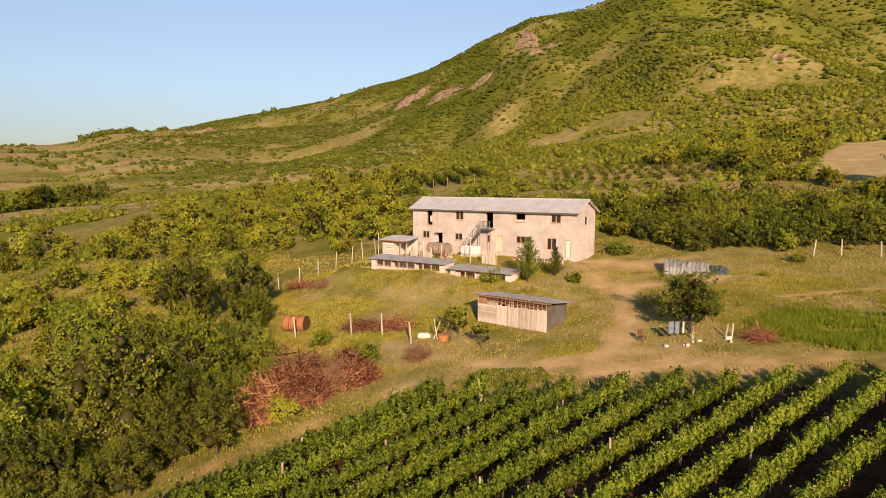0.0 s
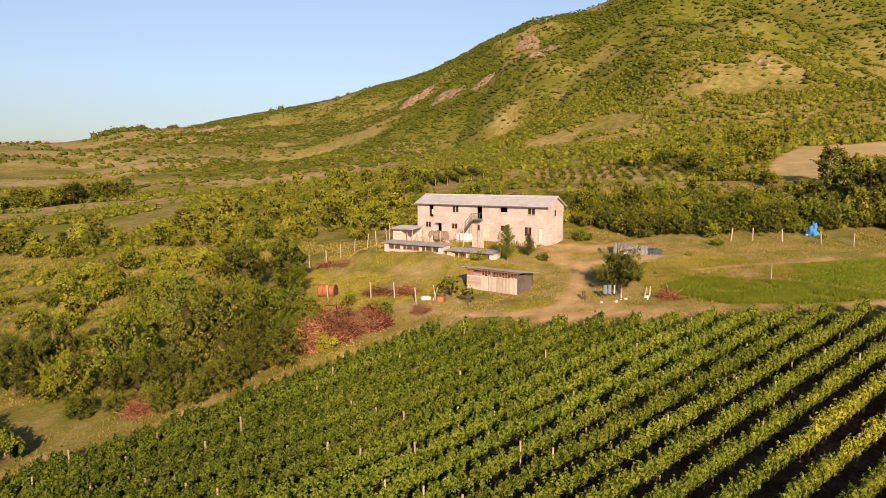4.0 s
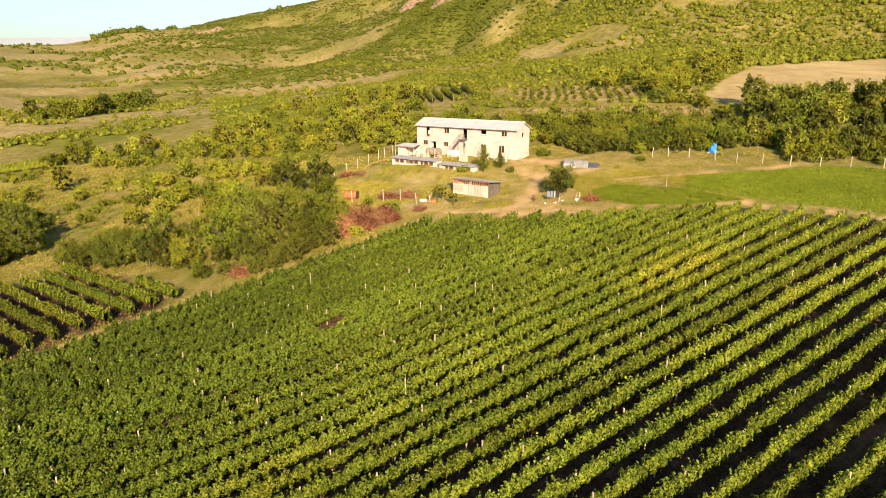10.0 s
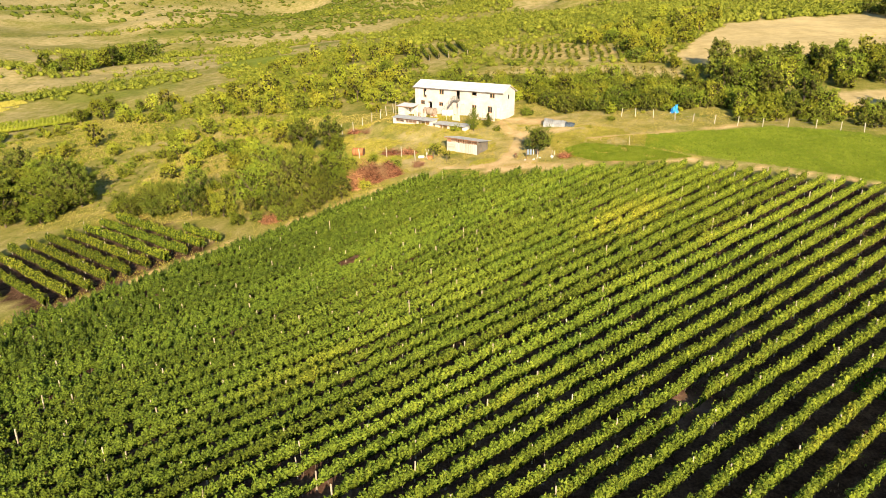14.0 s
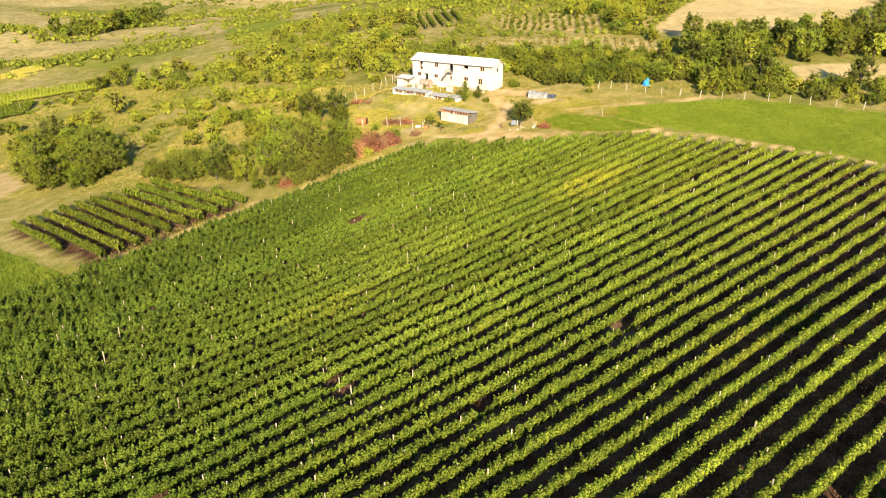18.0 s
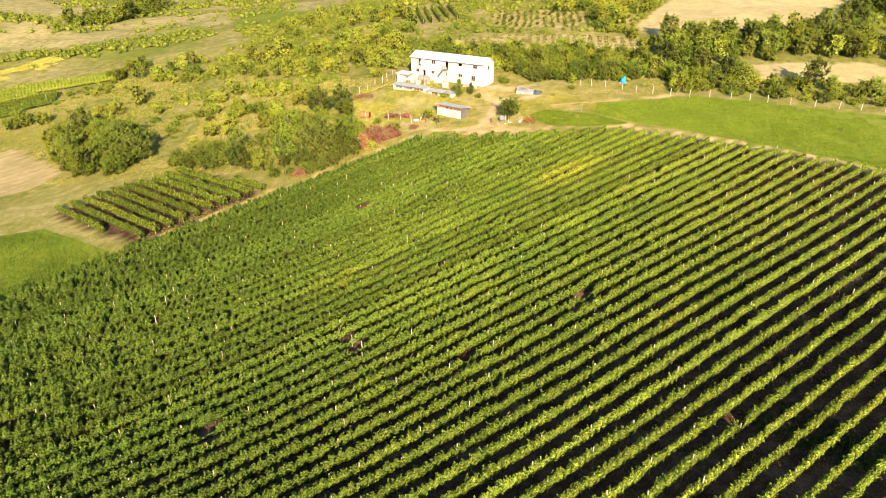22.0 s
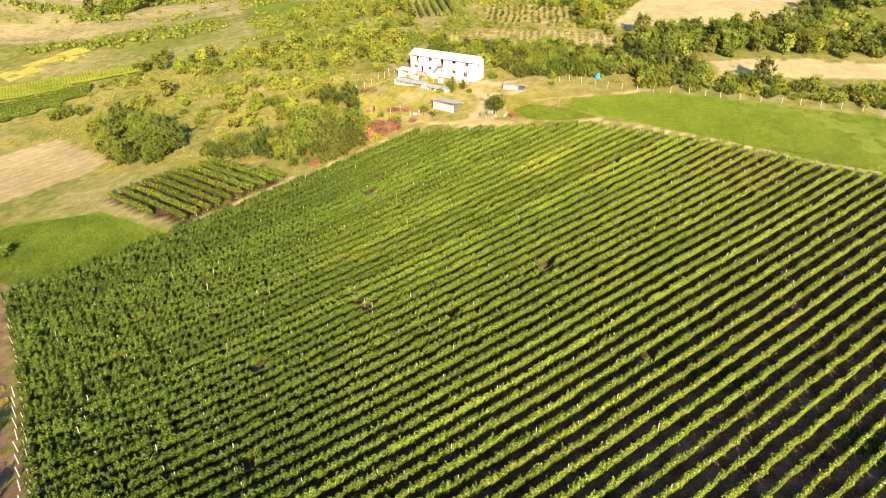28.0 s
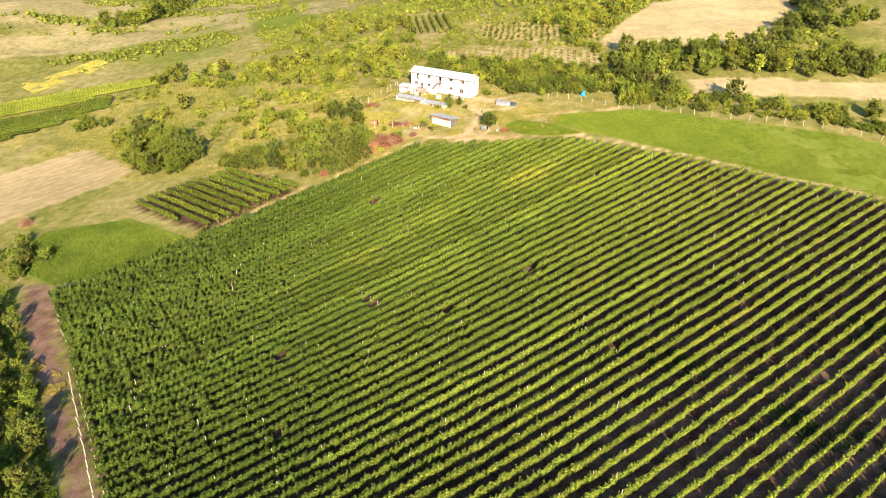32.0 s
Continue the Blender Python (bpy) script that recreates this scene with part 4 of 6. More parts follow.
def far_scrub(name, label, pts, size, seed, leaves=10, mat="leaf_far", flat=0.75, body=1.0, solid=(ICO_V, ICO_F), leaf_k=1.0):
    """Low clumps for scrub far off: a few leaf masses each, of every size."""
    rng = np.random.default_rng(seed)
    n = len(pts)
    z = land(pts[:, 0], pts[:, 1])
    s = size * rng.uniform(0.4, 1.5, n)
    c = np.stack([pts[:, 0], pts[:, 1], z + s * 0.45 * flat], -1)
    sv, sf = solid
    jit = 1 + rng.uniform(-0.38, 0.38, (n, len(sv), 1))
    spin = rng.uniform(0, 2 * np.pi, n)
    rot = np.stack([np.cos(spin), -np.sin(spin), 0 * spin, np.sin(spin), np.cos(spin), 0 * spin, 0 * spin, 0 * spin, 1 + 0 * spin], -1).reshape(n, 3, 3)
    v = c[:, None] + np.einsum("nij,kj->nki", rot, sv) * jit * s[:, None, None] * np.array([1, 1, flat]) * body
    f = (sf[None] + len(sv) * np.arange(n)[:, None, None]).reshape(-1, 3)
    body = raw_mesh(name, v.reshape(-1, 3), f, mat)
    ob = new(name, body)
    tagged(ob, label, "scrub", kind="stuff")
    if not leaves:
        return
    m = n * leaves
    pick = np.repeat(np.arange(n), leaves)
    d = unit(rng.normal(size=(m, 3)) + (0, 0, 0.4))
    p = c[pick] + d * s[pick][:, None] * rng.uniform(0.75, 1.2, (m, 1)) * np.array([1, 1, 0.8])
    v, f = leaf_sheet(p, unit(d + rng.normal(size=(m, 3)) * 0.5), s[pick] * leaf_k * rng.uniform(0.35, 0.8, m), rng)
    leaf = new("foliage", raw_mesh("foliage", v, f, mat))
    leaf.parent = ob
    leaf["kind"] = "stuff"


def random_polar(rng, n, r0, r1, a0, a1):
    r = np.sqrt(rng.uniform(r0**2, r1**2, n))
    a = np.radians(rng.uniform(a0, a1, n))
    return np.stack([r * np.sin(a), r * np.cos(a)], -1)


rng = np.random.default_rng(5)
p = np.stack([rng.uniform(-75, 150, 9000), rng.uniform(92, 200, 9000)], -1)
x, y = p[:, 0], p[:, 1]
keep = (fbm(x / 16, y / 12, 75, 3) > 0.40) & ~inside(x, y, GOLD) & ~inside(x, y, HOUSE_CLEAR) & ~inside(x, y, STRIP_RIGHT) & (y > 100 - 0.28 * np.abs(x)) & (np.hypot(x, y) < 200) & ~inside(x, y, ORCHARD_LOW) & ~inside(x, y, ORCHARD_UP) & ~inside(x, y, VINES_HILL)
far_scrub("slope_scrub", "waist-high green scrub on the slope behind the house", p[keep][:3200], 1.0, 84, 44, "leaf_mid", 0.9, 0.55, leaf_k=0.5)
p = np.stack([rng.uniform(-125, -18, 12000), rng.uniform(46, 118, 12000)], -1)
x, y = p[:, 0], p[:, 1]
keep = inside(x, y, [(-118, 98), (-100, 84), (-84, 66), (-64, 54), (-46, 60), (-26, 80), (-20, 98), (-60, 114), (-108, 118)]) & (fbm(x / 9, y / 9, 79, 3) > 0.44) & ~inside(x, y, PLOT) & ~inside(x, y, YARD)
far_scrub("slope_tussocks", "knee-high tussocks and low scrub on the dry slope", p[keep][:1100], 0.42, 85, 26, "leaf_mid", 0.8, 0.5, leaf_k=0.5)
p = random_polar(rng, 60000, 170, 420, -46, 40)
x, y = p[:, 0], p[:, 1]
az = np.degrees(np.arctan2(x, y))
r = np.hypot(x, y)
leftness = np.clip((-x - 30 + (y - 170) * 0.2) / 60, 0, 1)
keep = fbm(x / 55 + y / 90, y / 22 - x / 120, 71, 4) + rng.uniform(-0.09, 0.09, len(x))
keep = (keep > 0.36 + 0.28 * leftness) & ~inside(x, y, GOLD) & ~inside(x, y, ORCHARD) & (r + x * 0.2 > 175) & ~on_open(x, y)
p = p[keep][:10500]
far_scrub("scrub_belt", "belts of green scrub and trees between pale fields", p, 1.55, 81, 34, "leaf_mid", 0.85, 0.55, leaf_k=0.42)
p = random_polar(rng, 120000, 330, 1010, -30, 62)
x, y = p[:, 0], p[:, 1]
el = np.interp(np.degrees(np.arctan2(x, y)), SKY_AZ, SKY_EL)
bald = fbm(x / 75, y / 75, 41, 4)
keep = (bald + rng.uniform(-0.12, 0.12, len(x)) < 0.57 + 0.06 * np.clip((el - 6) / 5, -1, 1)) & (rng.random(len(x)) < np.clip((el - 3.2) / 3.2, 0, 1)) & (~on_open(x, y) | (rng.random(len(x)) < 0.7))
p = p[keep][:64000]
far_scrub("mountain_scrub", "green scrub forest covering the mountainside", p, 1.5, 82, 0, "leaf_far", 0.55, 1.0, (OCT_V, OCT_F))
p = random_polar(rng, 9000, 420, 1000, -46, -14)
keep = fbm(p[:, 0] / 70, p[:, 1] / 40, 73, 4) > 0.55
far_scrub("plain_scrub", "dark hedges and single trees on the pale plain", p[keep][:1000], 1.9, 83, 14, leaf_k=0.5)


p = np.concatenate([random_polar(rng, 46, 925, 968, -28.6, -25.0), random_polar(rng, 7, 940, 966, -23.2, -22.4), random_polar(rng, 9, 900, 960, -16, -8)])
far_scrub("ridge_trees", "dark clumps of trees on the far ridge", p, 4.2, 86, 30, "leaf_far", 0.9, 0.7, leaf_k=0.4)


def rock_face(x0, y0, w, h, seed):
    """A broken rock face standing out of the slope: steep steps with an uneven outline."""
    n = 17
    u, v = np.meshgrid(np.linspace(-0.5, 0.5, n), np.linspace(-0.5, 0.5, n))
    x, y = x0 + u * w * 1.3, y0 + v * h * 1.8
    lump = fbm(x / 4.0, y / 4.0, seed, 4)
    edge = np.clip(1.15 - 2.3 * np.hypot(u, v), -1, 1) + (fbm(x / 6, y / 6, seed + 9, 3) - 0.5) * 1.5
    z = land(x, y) + np.where(edge > 0, np.minimum(edge, 0.6) * 2.6 + (lump - 0.5) * 4.0, -2.5)
    i = np.arange(n * n).reshape(n, n)
    f = np.stack([i[:-1, :-1], i[:-1, 1:], i[1:, 1:], i[1:, :-1]], -1).reshape(-1, 4)
    ob = new("rock_face", raw_mesh("rock_face", np.stack([x, y, z], -1).reshape(-1, 3), f, "rock"))
    tagged(ob, "bare reddish rock face on the scrubby mountainside", "rock", "rock faces")


for k, (x, y, w, h) in enumerate(ROCKS):
    rock_face(x, y, w, h, 300 + k)


# ---------- the vineyard ----------
# yellowing stretches of the rows (x, y, radius, strength)
YELLOWING = [(28, 21, 3.4, 0.38), (35, -23, 2.2, 0.4), (58, -35, 2.0, 0.42), (51, -40, 1.8, 0.32), (-11, -9, 2.6, 0.12), (38, 14, 2.0, 0.15), (9, -15, 2.4, 0.1)]


def vine_row(verts_xy, label, group, seed, dens, leaf="vine"):
    """One trellised row: posts, trunks, an uneven band of leaves, dense and painted dark inside."""
    (x0, y0), (x1, y1) = verts_xy
    L = math.hypot(x1 - x0, y1 - y0)
    if L < 4:
        return
    rng = np.random.default_rng(seed)
    d = np.array([(x1 - x0) / L, (y1 - y0) / L])
    nn = np.array([-d[1], d[0]])
    ob = thing("vine_row", Matrix.Identity(4), label, "vine row", group)
    # where vines are missing, weak or rampant
    step = 0.225
    t = np.arange(0, L, step)
    n = len(t)
    px, py = x0 + d[0] * t, y0 + d[1] * t
    miss = vnoise(px / 4 + seed * 9.1, py / 4, 91) > 0.975
    wild = np.clip((-18 - px + py * 0.1) / 25, 0, 1) if leaf == "vine" else np.zeros(n)
    thin = np.clip((px - 32 - py * 0.12) / 35, 0, 1)
    clump = vnoise(t / 0.85, 0 * t + seed * 3.7, 92)
    bush = vnoise(t / 1.5, 0 * t + seed * 5.3, 94)
    half = ((0.335 if leaf == "vine" else 0.46) + 0.17 * wild - 0.05 * thin) * (0.62 + 0.7 * clump + wild * (bush - 0.5) * 1.1)
    high = 1.68 + (0.3 + 0.5 * wild) * (clump - 0.5) + (0.2 + 0.7 * wild) * (bush - 0.55) - 0.4 * thin
    stock = np.floor(t / 1.0)
    vigour = vnoise(stock * 7.7, 0 * t + seed * 1.9, 96)
    bead = 0.5 + 0.5 * np.cos(2 * np.pi * t / 1.0 + (vigour - 0.5) * 2)
    half = half * (0.6 + 0.62 * bead + 0.45 * (vigour - 0.5))
    high = high + (0.5 + 0.25 * wild) * (bead - 0.5) + (0.55 + 0.4 * wild) * (vigour - 0.5)
    half[miss] *= 0.35
    high[miss] = 0.75
    # rows lowered south-east to let sun on the soil; bare spots, yellowing stretches
    if leaf == "vine":
        low = np.clip((px - 4) / 34, 0, 1) * np.clip((-34 - py) / 26, 0, 1)
        high -= 0.42 * low * (1 + 0.3 * (vigour - 0.5))
        half *= 1 - 0.05 * low
        for bx, by, br in BARE:
            gone = np.clip(1.4 - np.hypot(px - bx, py - by) / br, 0, 1)
            half *= 1 - 0.85 * gone
            high *= 1 - 0.6 * gone
            miss |= gone > 0.5
    pale = np.zeros(n)
    for bx, by, br, much in YELLOWING if leaf == "vine" else ():
        along, across = (px - bx) * RD[0] + (py - by) * RD[1], (px - bx) * RN[0] + (py - by) * RN[1]
        pale = np.maximum(pale, much * np.clip(1.5 - np.hypot(along / 2.2, across) / br, 0, 1))
    pale = np.clip(pale * (0.1 + 1.8 * vigour), 0, 1)
    z = land(px, py)
    lean = (vnoise(t / 1.3, 0 * t + seed * 2.9, 95) - 0.5) * (0.25 + 0.5 * wild)
    # the closed body of leaves, its inner shade painted in as darker leaf
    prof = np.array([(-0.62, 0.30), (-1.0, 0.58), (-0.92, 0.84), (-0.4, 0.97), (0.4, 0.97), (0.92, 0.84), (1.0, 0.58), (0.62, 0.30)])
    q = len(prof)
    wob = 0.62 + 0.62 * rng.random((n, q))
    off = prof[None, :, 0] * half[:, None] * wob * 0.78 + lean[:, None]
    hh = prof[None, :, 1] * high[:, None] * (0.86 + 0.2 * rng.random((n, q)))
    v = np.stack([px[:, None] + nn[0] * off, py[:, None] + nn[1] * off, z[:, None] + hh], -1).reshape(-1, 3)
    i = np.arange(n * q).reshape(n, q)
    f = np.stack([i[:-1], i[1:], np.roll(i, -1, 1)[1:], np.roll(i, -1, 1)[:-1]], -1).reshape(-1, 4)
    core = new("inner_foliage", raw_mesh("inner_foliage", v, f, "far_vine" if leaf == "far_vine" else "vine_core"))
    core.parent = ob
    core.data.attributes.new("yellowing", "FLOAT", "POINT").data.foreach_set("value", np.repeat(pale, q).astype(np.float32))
    # leaves
    near = np.clip(py / 25, 0, 1)
    w = (dens * (0.95 + 0.75 * near) * (1 + 0.1 * thin) * (1 + 0.3 * wild)) * step
    w[miss] *= 0.2
    cnt = rng.poisson(w)
    k = np.repeat(np.arange(n), cnt)
    m = len(k)
    ang = rng.uniform(-0.45, np.pi + 0.45, m)
    rad = rng.uniform(0.86, 1.2, m)
    shoot = rng.random(m) < 0.2
    o = np.cos(ang) * rad * half[k] + lean[k]
    mid = 0.62 * high[k]
    h = mid + np.sin(ang) * rad * (high[k] - mid)
    s = t[k] + rng.uniform(0, step, m)
    # young shoots stand up out of the row, or hang over where it runs wild
    stem = np.floor(s / 0.42 + 0.5)
    tip = vnoise(stem * 5.3, 0 * s + seed * 4.1, 97)
    run = rng.uniform(0, 1, m)
    s = np.where(shoot, stem * 0.42 + (tip - 0.5) * 0.3 + rng.normal(size=m) * 0.05, s)
    o = np.where(shoot, lean[k] + (vnoise(stem * 3.1, 0 * s + seed, 98) - 0.5) * (1.1 + 1.4 * wild[k]) * half[k] * (1 + run) + rng.normal(size=m) * 0.05, o)
    h = np.where(shoot, high[k] * 0.9 + run * (0.15 + 0.5 * tip) * np.where(miss[k], 0.2, 1.0), h)
    c = np.stack([x0 + d[0] * s + nn[0] * o, y0 + d[1] * s + nn[1] * o, z[k] + np.maximum(h, 0.3)], -1)
    out = np.stack([nn[0] * np.cos(ang), nn[1] * np.cos(ang), np.sin(ang)], -1)
    v, f = leaf_sheet(c, unit(out + rng.normal(size=(m, 3)) * 0.6), rng.uniform(0.11, 0.235, m) * (1.05 - 0.3 * near[k]), rng)
    leaves = new("foliage", raw_mesh("foliage", v, f, leaf))
    leaves.data.attributes.new("yellowing", "FLOAT", "POINT").data.foreach_set("value", np.repeat(pale[k], 3).astype(np.float32))
    leaves.parent = ob
    leaves["kind"] = "stuff"
    # trunks, one every metre
    tt = np.arange(0.5, L, 1.1)
    tx, ty = x0 + d[0] * tt, y0 + d[1] * tt
    tz = land(tx, ty)
    q = 0.035
    sq = np.array([(-q, -q), (q, -q), (q, q), (-q, q)])
    lo = np.stack([tx[:, None] + sq[:, 0], ty[:, None] + sq[:, 1], np.repeat(tz[:, None] - 0.1, 4, 1)], -1)
    up = lo + np.array([0, 0, 0.95])
    v = np.concatenate([lo, up], 1).reshape(-1, 3)
    b = 8 * np.arange(len(tt))[:, None, None]
    f = (np.array([(0, 1, 5, 4), (1, 2, 6, 5), (2, 3, 7, 6), (3, 0, 4, 7)])[None] + b).reshape(-1, 4)
    tr = new("vine_wood", raw_mesh("vine_wood", v, f, "bark"))
    tr.parent = ob
    tr["kind"] = "stuff"
    return ob, d, L


def post_mesh():
    bm = boxed(-0.055, 0.055, -0.055, 0.055, -0.4, 1.98, bevel=0.012)
    me = bpy.data.meshes.new("post")
    bm.to_mesh(me)
    bm.free()
    me.materials.append(M["vine_post"])
    return me


POST = post_mesh()


def clip_row(origin, d, poly):
    """The stretch of the line origin + t d that lies inside poly."""
    t = np.arange(-220, 260, 0.25)
    ins = inside(origin[0] + d[0] * t, origin[1] + d[1] * t, poly)
    if not ins.any():
        return None
    a, b = t[ins][0], t[ins][-1]
    return (origin + d * a, origin + d * b)


def vineyard(poly, d, n, s0, s1, step, group, label, dens, seed, leaf="vine"):
    prng = random.Random(seed)
    k = 0
    s = s0
    while s < s1:
        seg = clip_row(n * s, d, poly)
        if seg is not None:
            a, b = seg
            got = vine_row(((a[0], a[1]), (b[0], b[1])), label, group, seed + k, dens, leaf)
            if got:
                ob, dd, L = got
                t = 0.2
                while t < L:
                    x, y = a[0] + dd[0] * t, a[1] + dd[1] * t
                    p = new("post", POST)
                    p.parent = ob
                    tall = (prng.uniform(0.82, 1.04) + (0.06 if t < 1 else 0)) * (0.66 if x > 34 and y < -28 else 1.0)
                    p.matrix_local = Matrix.Translation((x, y, land1(x, y))) @ Euler((prng.gauss(0, 0.03), prng.gauss(0, 0.03), prng.uniform(0, 1.5))).to_matrix().to_4x4() @ Matrix.Diagonal((1, 1, tall, 1))
                    t += prng.uniform(6.0, 8.4)
        s += step
        k += 1


vineyard(VINEYARD, RD, RN, -35.92, 112, 2.245, "main vineyard", "long trellised row of green grapevines with pale posts", 124, 1000)
d2 = np.array([0.774, -0.633])
vineyard(VINES_SMALL, d2, np.array([0.633, 0.774]), -24.2, 20, 2.6, "small vineyard", "short row of grapevines in the small vineyard", 120, 2000, "vine_small")


# ---------- the house ----------
HA = -35.45
HOUSE = pose(-3.97, 86.54, 0, 0, 0, HA)


def wall_cells(bm, length, z0, z1, thick, holes, along="x", at=0.0):
    """A wall of real thickness with openings through it: solid cells round the holes (a, b, low, high)."""
    us = sorted({0.0, length, *(h[0] for h in holes), *(h[1] for h in holes)})
    zs = sorted({z0, z1, *(h[2] for h in holes), *(h[3] for h in holes)})
    for a, b in zip(us, us[1:]):
        for c, d in zip(zs, zs[1:]):
            if any(h[0] - 1e-6 <= a and b <= h[1] + 1e-6 and h[2] - 1e-6 <= c and d <= h[3] + 1e-6 for h in holes):
                continue
            if along == "x":
                box(bm, a, b, at, at + thick, c, d)
            else:
                box(bm, at, at + thick, a, b, c, d)
    bmesh.ops.remove_doubles(bm, verts=bm.verts, dist=0.001)
    bm.verts.index_update()
    seen = {}
    for f in bm.faces:
        seen.setdefault(tuple(sorted(v.index for v in f.verts)), []).append(f)
    bmesh.ops.delete(bm, geom=[f for fs in seen.values() if len(fs) > 1 for f in fs], context="FACES")
    bmesh.ops.recalc_face_normals(bm, faces=bm.faces)


def corrugated(bm, x0, x1, y0, y1, z0, z1, waves, amp=0.02, thick=0.02):
    """A ribbed sheet that runs from the line (y0, z0) up to (y1, z1); ribs follow the fall."""
    n = waves * 2
    top = []
    for k in range(n + 1):
        x = x0 + (x1 - x0) * k / n
        a = amp if k % 2 else 0.0
        top.append([bm.verts.new((x, y0, z0 + a)), bm.verts.new((x, (y0 + y1) / 2, (z0 + z1) / 2 + a)), bm.verts.new((x, y1, z1 + a))])
    low = [[bm.verts.new(v.co - Vector((0, 0, thick))) for v in c] for c in top]
    for a, b, c, d in zip(top, top[1:], low, low[1:]):
        for i in (0, 1):
            bm.faces.new((a[i], b[i], b[i + 1], a[i + 1]))
            bm.faces.new((c[i], c[i + 1], d[i + 1], d[i]))
        bm.faces.new((a[0], c[0], d[0], b[0]))
        bm.faces.new((a[2], b[2], d[2], c[2]))
    for a, c in ((top[0], low[0]), (top[-1], low[-1])):
        for i in (0, 1):
            bm.faces.new((a[i], a[i + 1], c[i + 1], c[i]))


def window(house, a, b, lo, hi, sashes=2, y=0.08, name="window", glass=True, frame_mat="wood"):
    """A framed window set back in its opening, pane by pane."""
    e = new(name)
    e.parent = house
    bm = bmesh.new()
    t = 0.07
    box(bm, a, b, y, y + 0.07, lo, lo + t)
    box(bm, a, b, y, y + 0.07, hi - t, hi)
    box(bm, a, a + t, y, y + 0.07, lo + t, hi - t)
    box(bm, b - t, b, y, y + 0.07, lo + t, hi - t)
    for k in range(1, sashes):
        x = a + (b - a) * k / sashes
        box(bm, x - 0.045, x + 0.045, y, y + 0.07, lo + t, hi - t)
    part("frame", bm, frame_mat, e)
    for k in range(sashes):
        x0, x1 = a + (b - a) * k / sashes, a + (b - a) * (k + 1) / sashes
        if glass:
            part("pane", boxed(x0 + 0.055, x1 - 0.055, y + 0.025, y + 0.037, lo + t, hi - t), "glass", e)
    part("sill", boxed(a - 0.06, b + 0.06, -0.07, 0.12, lo - 0.06, lo - 0.004, bevel=0.01), "concrete", e)
    return e


def build_house():
    L, D, H, T = 23.2, 5.1, 5.12, 0.3
    house = thing("house", HOUSE, "unfinished two-storey block house with a grey metal roof", "house")
    up = [(2.3, 3.2, 2.95, 4.92), (6.8, 8.0, 3.8, 4.9), (11.3, 12.3, 2.95, 4.95), (15.4, 16.7, 3.8, 4.85), (20.0, 21.2, 3.85, 4.8)]
    low = [(1.6, 2.7, 1.3, 2.2), (4.0, 4.8, -0.2, 2.0), (6.7, 7.8, 1.25, 2.1), (11.45, 11.95, 1.2, 2.1), (12.55, 13.7, 0.0, 2.15), (15.5, 16.7, 1.3, 2.15), (19.5, 20.7, 0.75, 2.1), (21.85, 22.5, -0.1, 1.95)]
    bm = bmesh.new()
    wall_cells(bm, L, -2.2, H, T, up + low)
    part("front_wall", bm, "wall", house)
    bm = bmesh.new()
    wall_cells(bm, L, -2.2, H, T, [], at=D - T)
    part("back_wall", bm, "wall", house)
    for name, x, holes in (("left_gable_wall", 0.0, []), ("right_gable_wall", L - T, [(2.2, 3.0, 3.55, 4.6)])):
        bm = bmesh.new()
        wall_cells(bm, D - 2 * T, -2.2, H, T, [(a - T, b - T, c, d) for a, b, c, d in holes], "y", x)
        bmesh.ops.translate(bm, verts=bm.verts, vec=(0, T, 0))
        vs = [bm.verts.new((x + dx, y, z)) for dx in (0, T) for y, z in ((0, H + 0.004), (D, H + 0.004), (D / 2, H + 1.22))]
        for f in ((0, 1, 2), (5, 4, 3), (0, 3, 4, 1), (1, 4, 5, 2), (2, 5, 3, 0)):
            bm.faces.new([vs[i] for i in f])
        bmesh.ops.recalc_face_normals(bm, faces=bm.faces)
        part(name, bm, "wall", house)
    part("upper_floor", boxed(T, L - T, T, D - T, 2.65, 2.9), "concrete", house)
    part("ground_floor", boxed(T, L - T, T, D - T, -0.3, -0.05), "concrete", house)
    # added inner walls, painted near black to stand for the rooms' shade
    part("inner_wall", boxed(T, L - T, 3.0, 3.15, -0.05, 2.65), "dark", house)
    part("upper_inner_wall", boxed(T, L - T, 3.0, 3.15, 2.9, H), "dark", house)
    part("ceiling_boards", boxed(0.02, L - 0.02, 0.02, D - 0.02, H + 0.006, H + 0.05), "plank", house)
    # roof: two ribbed slopes, ridge cap, fascias, rafters at the gable
    o = 0.42
    for side, y0 in (("front", -o), ("back", D + o)):
        bm = bmesh.new()
        corrugated(bm, -o, L + o, y0, D / 2, H - 0.05, H + 1.36, 40, 0.014, 0.03)
        bmesh.ops.recalc_face_normals(bm, faces=bm.faces)
        part("roof_slope", bm, "roof", house)
    bm = bmesh.new()
    rod(bm, (-o, D / 2, H + 1.38), (L + o, D / 2, H + 1.38), 0.09, 0.09, 8)
    part("ridge_cap", bm, "roof", house)
    part("fascia", boxed(-o, L + o, -o + 0.01, -o + 0.04, H - 0.24, H - 0.085), "panel", house)
    part("fascia", boxed(-o, L + o, D + o - 0.04, D + o - 0.01, H - 0.24, H - 0.085), "panel", house)
    for x in (-o + 0.03, L + o - 0.12):
        for y0, y1 in ((-o, D / 2), (D + o, D / 2)):
            part("verge_board", rods([((x + 0.04, y0, H - 0.13), (x + 0.04, y1, H + 1.26))], 0.07, 0.07, 4), "plank", house)
    for k in range(12):
        x = 0.2 + k * (L - 0.4) / 11
        part("rafter_tail", boxed(x - 0.04, x + 0.04, -o + 0.05, 0.0, H - 0.2, H - 0.09), "plank", house)
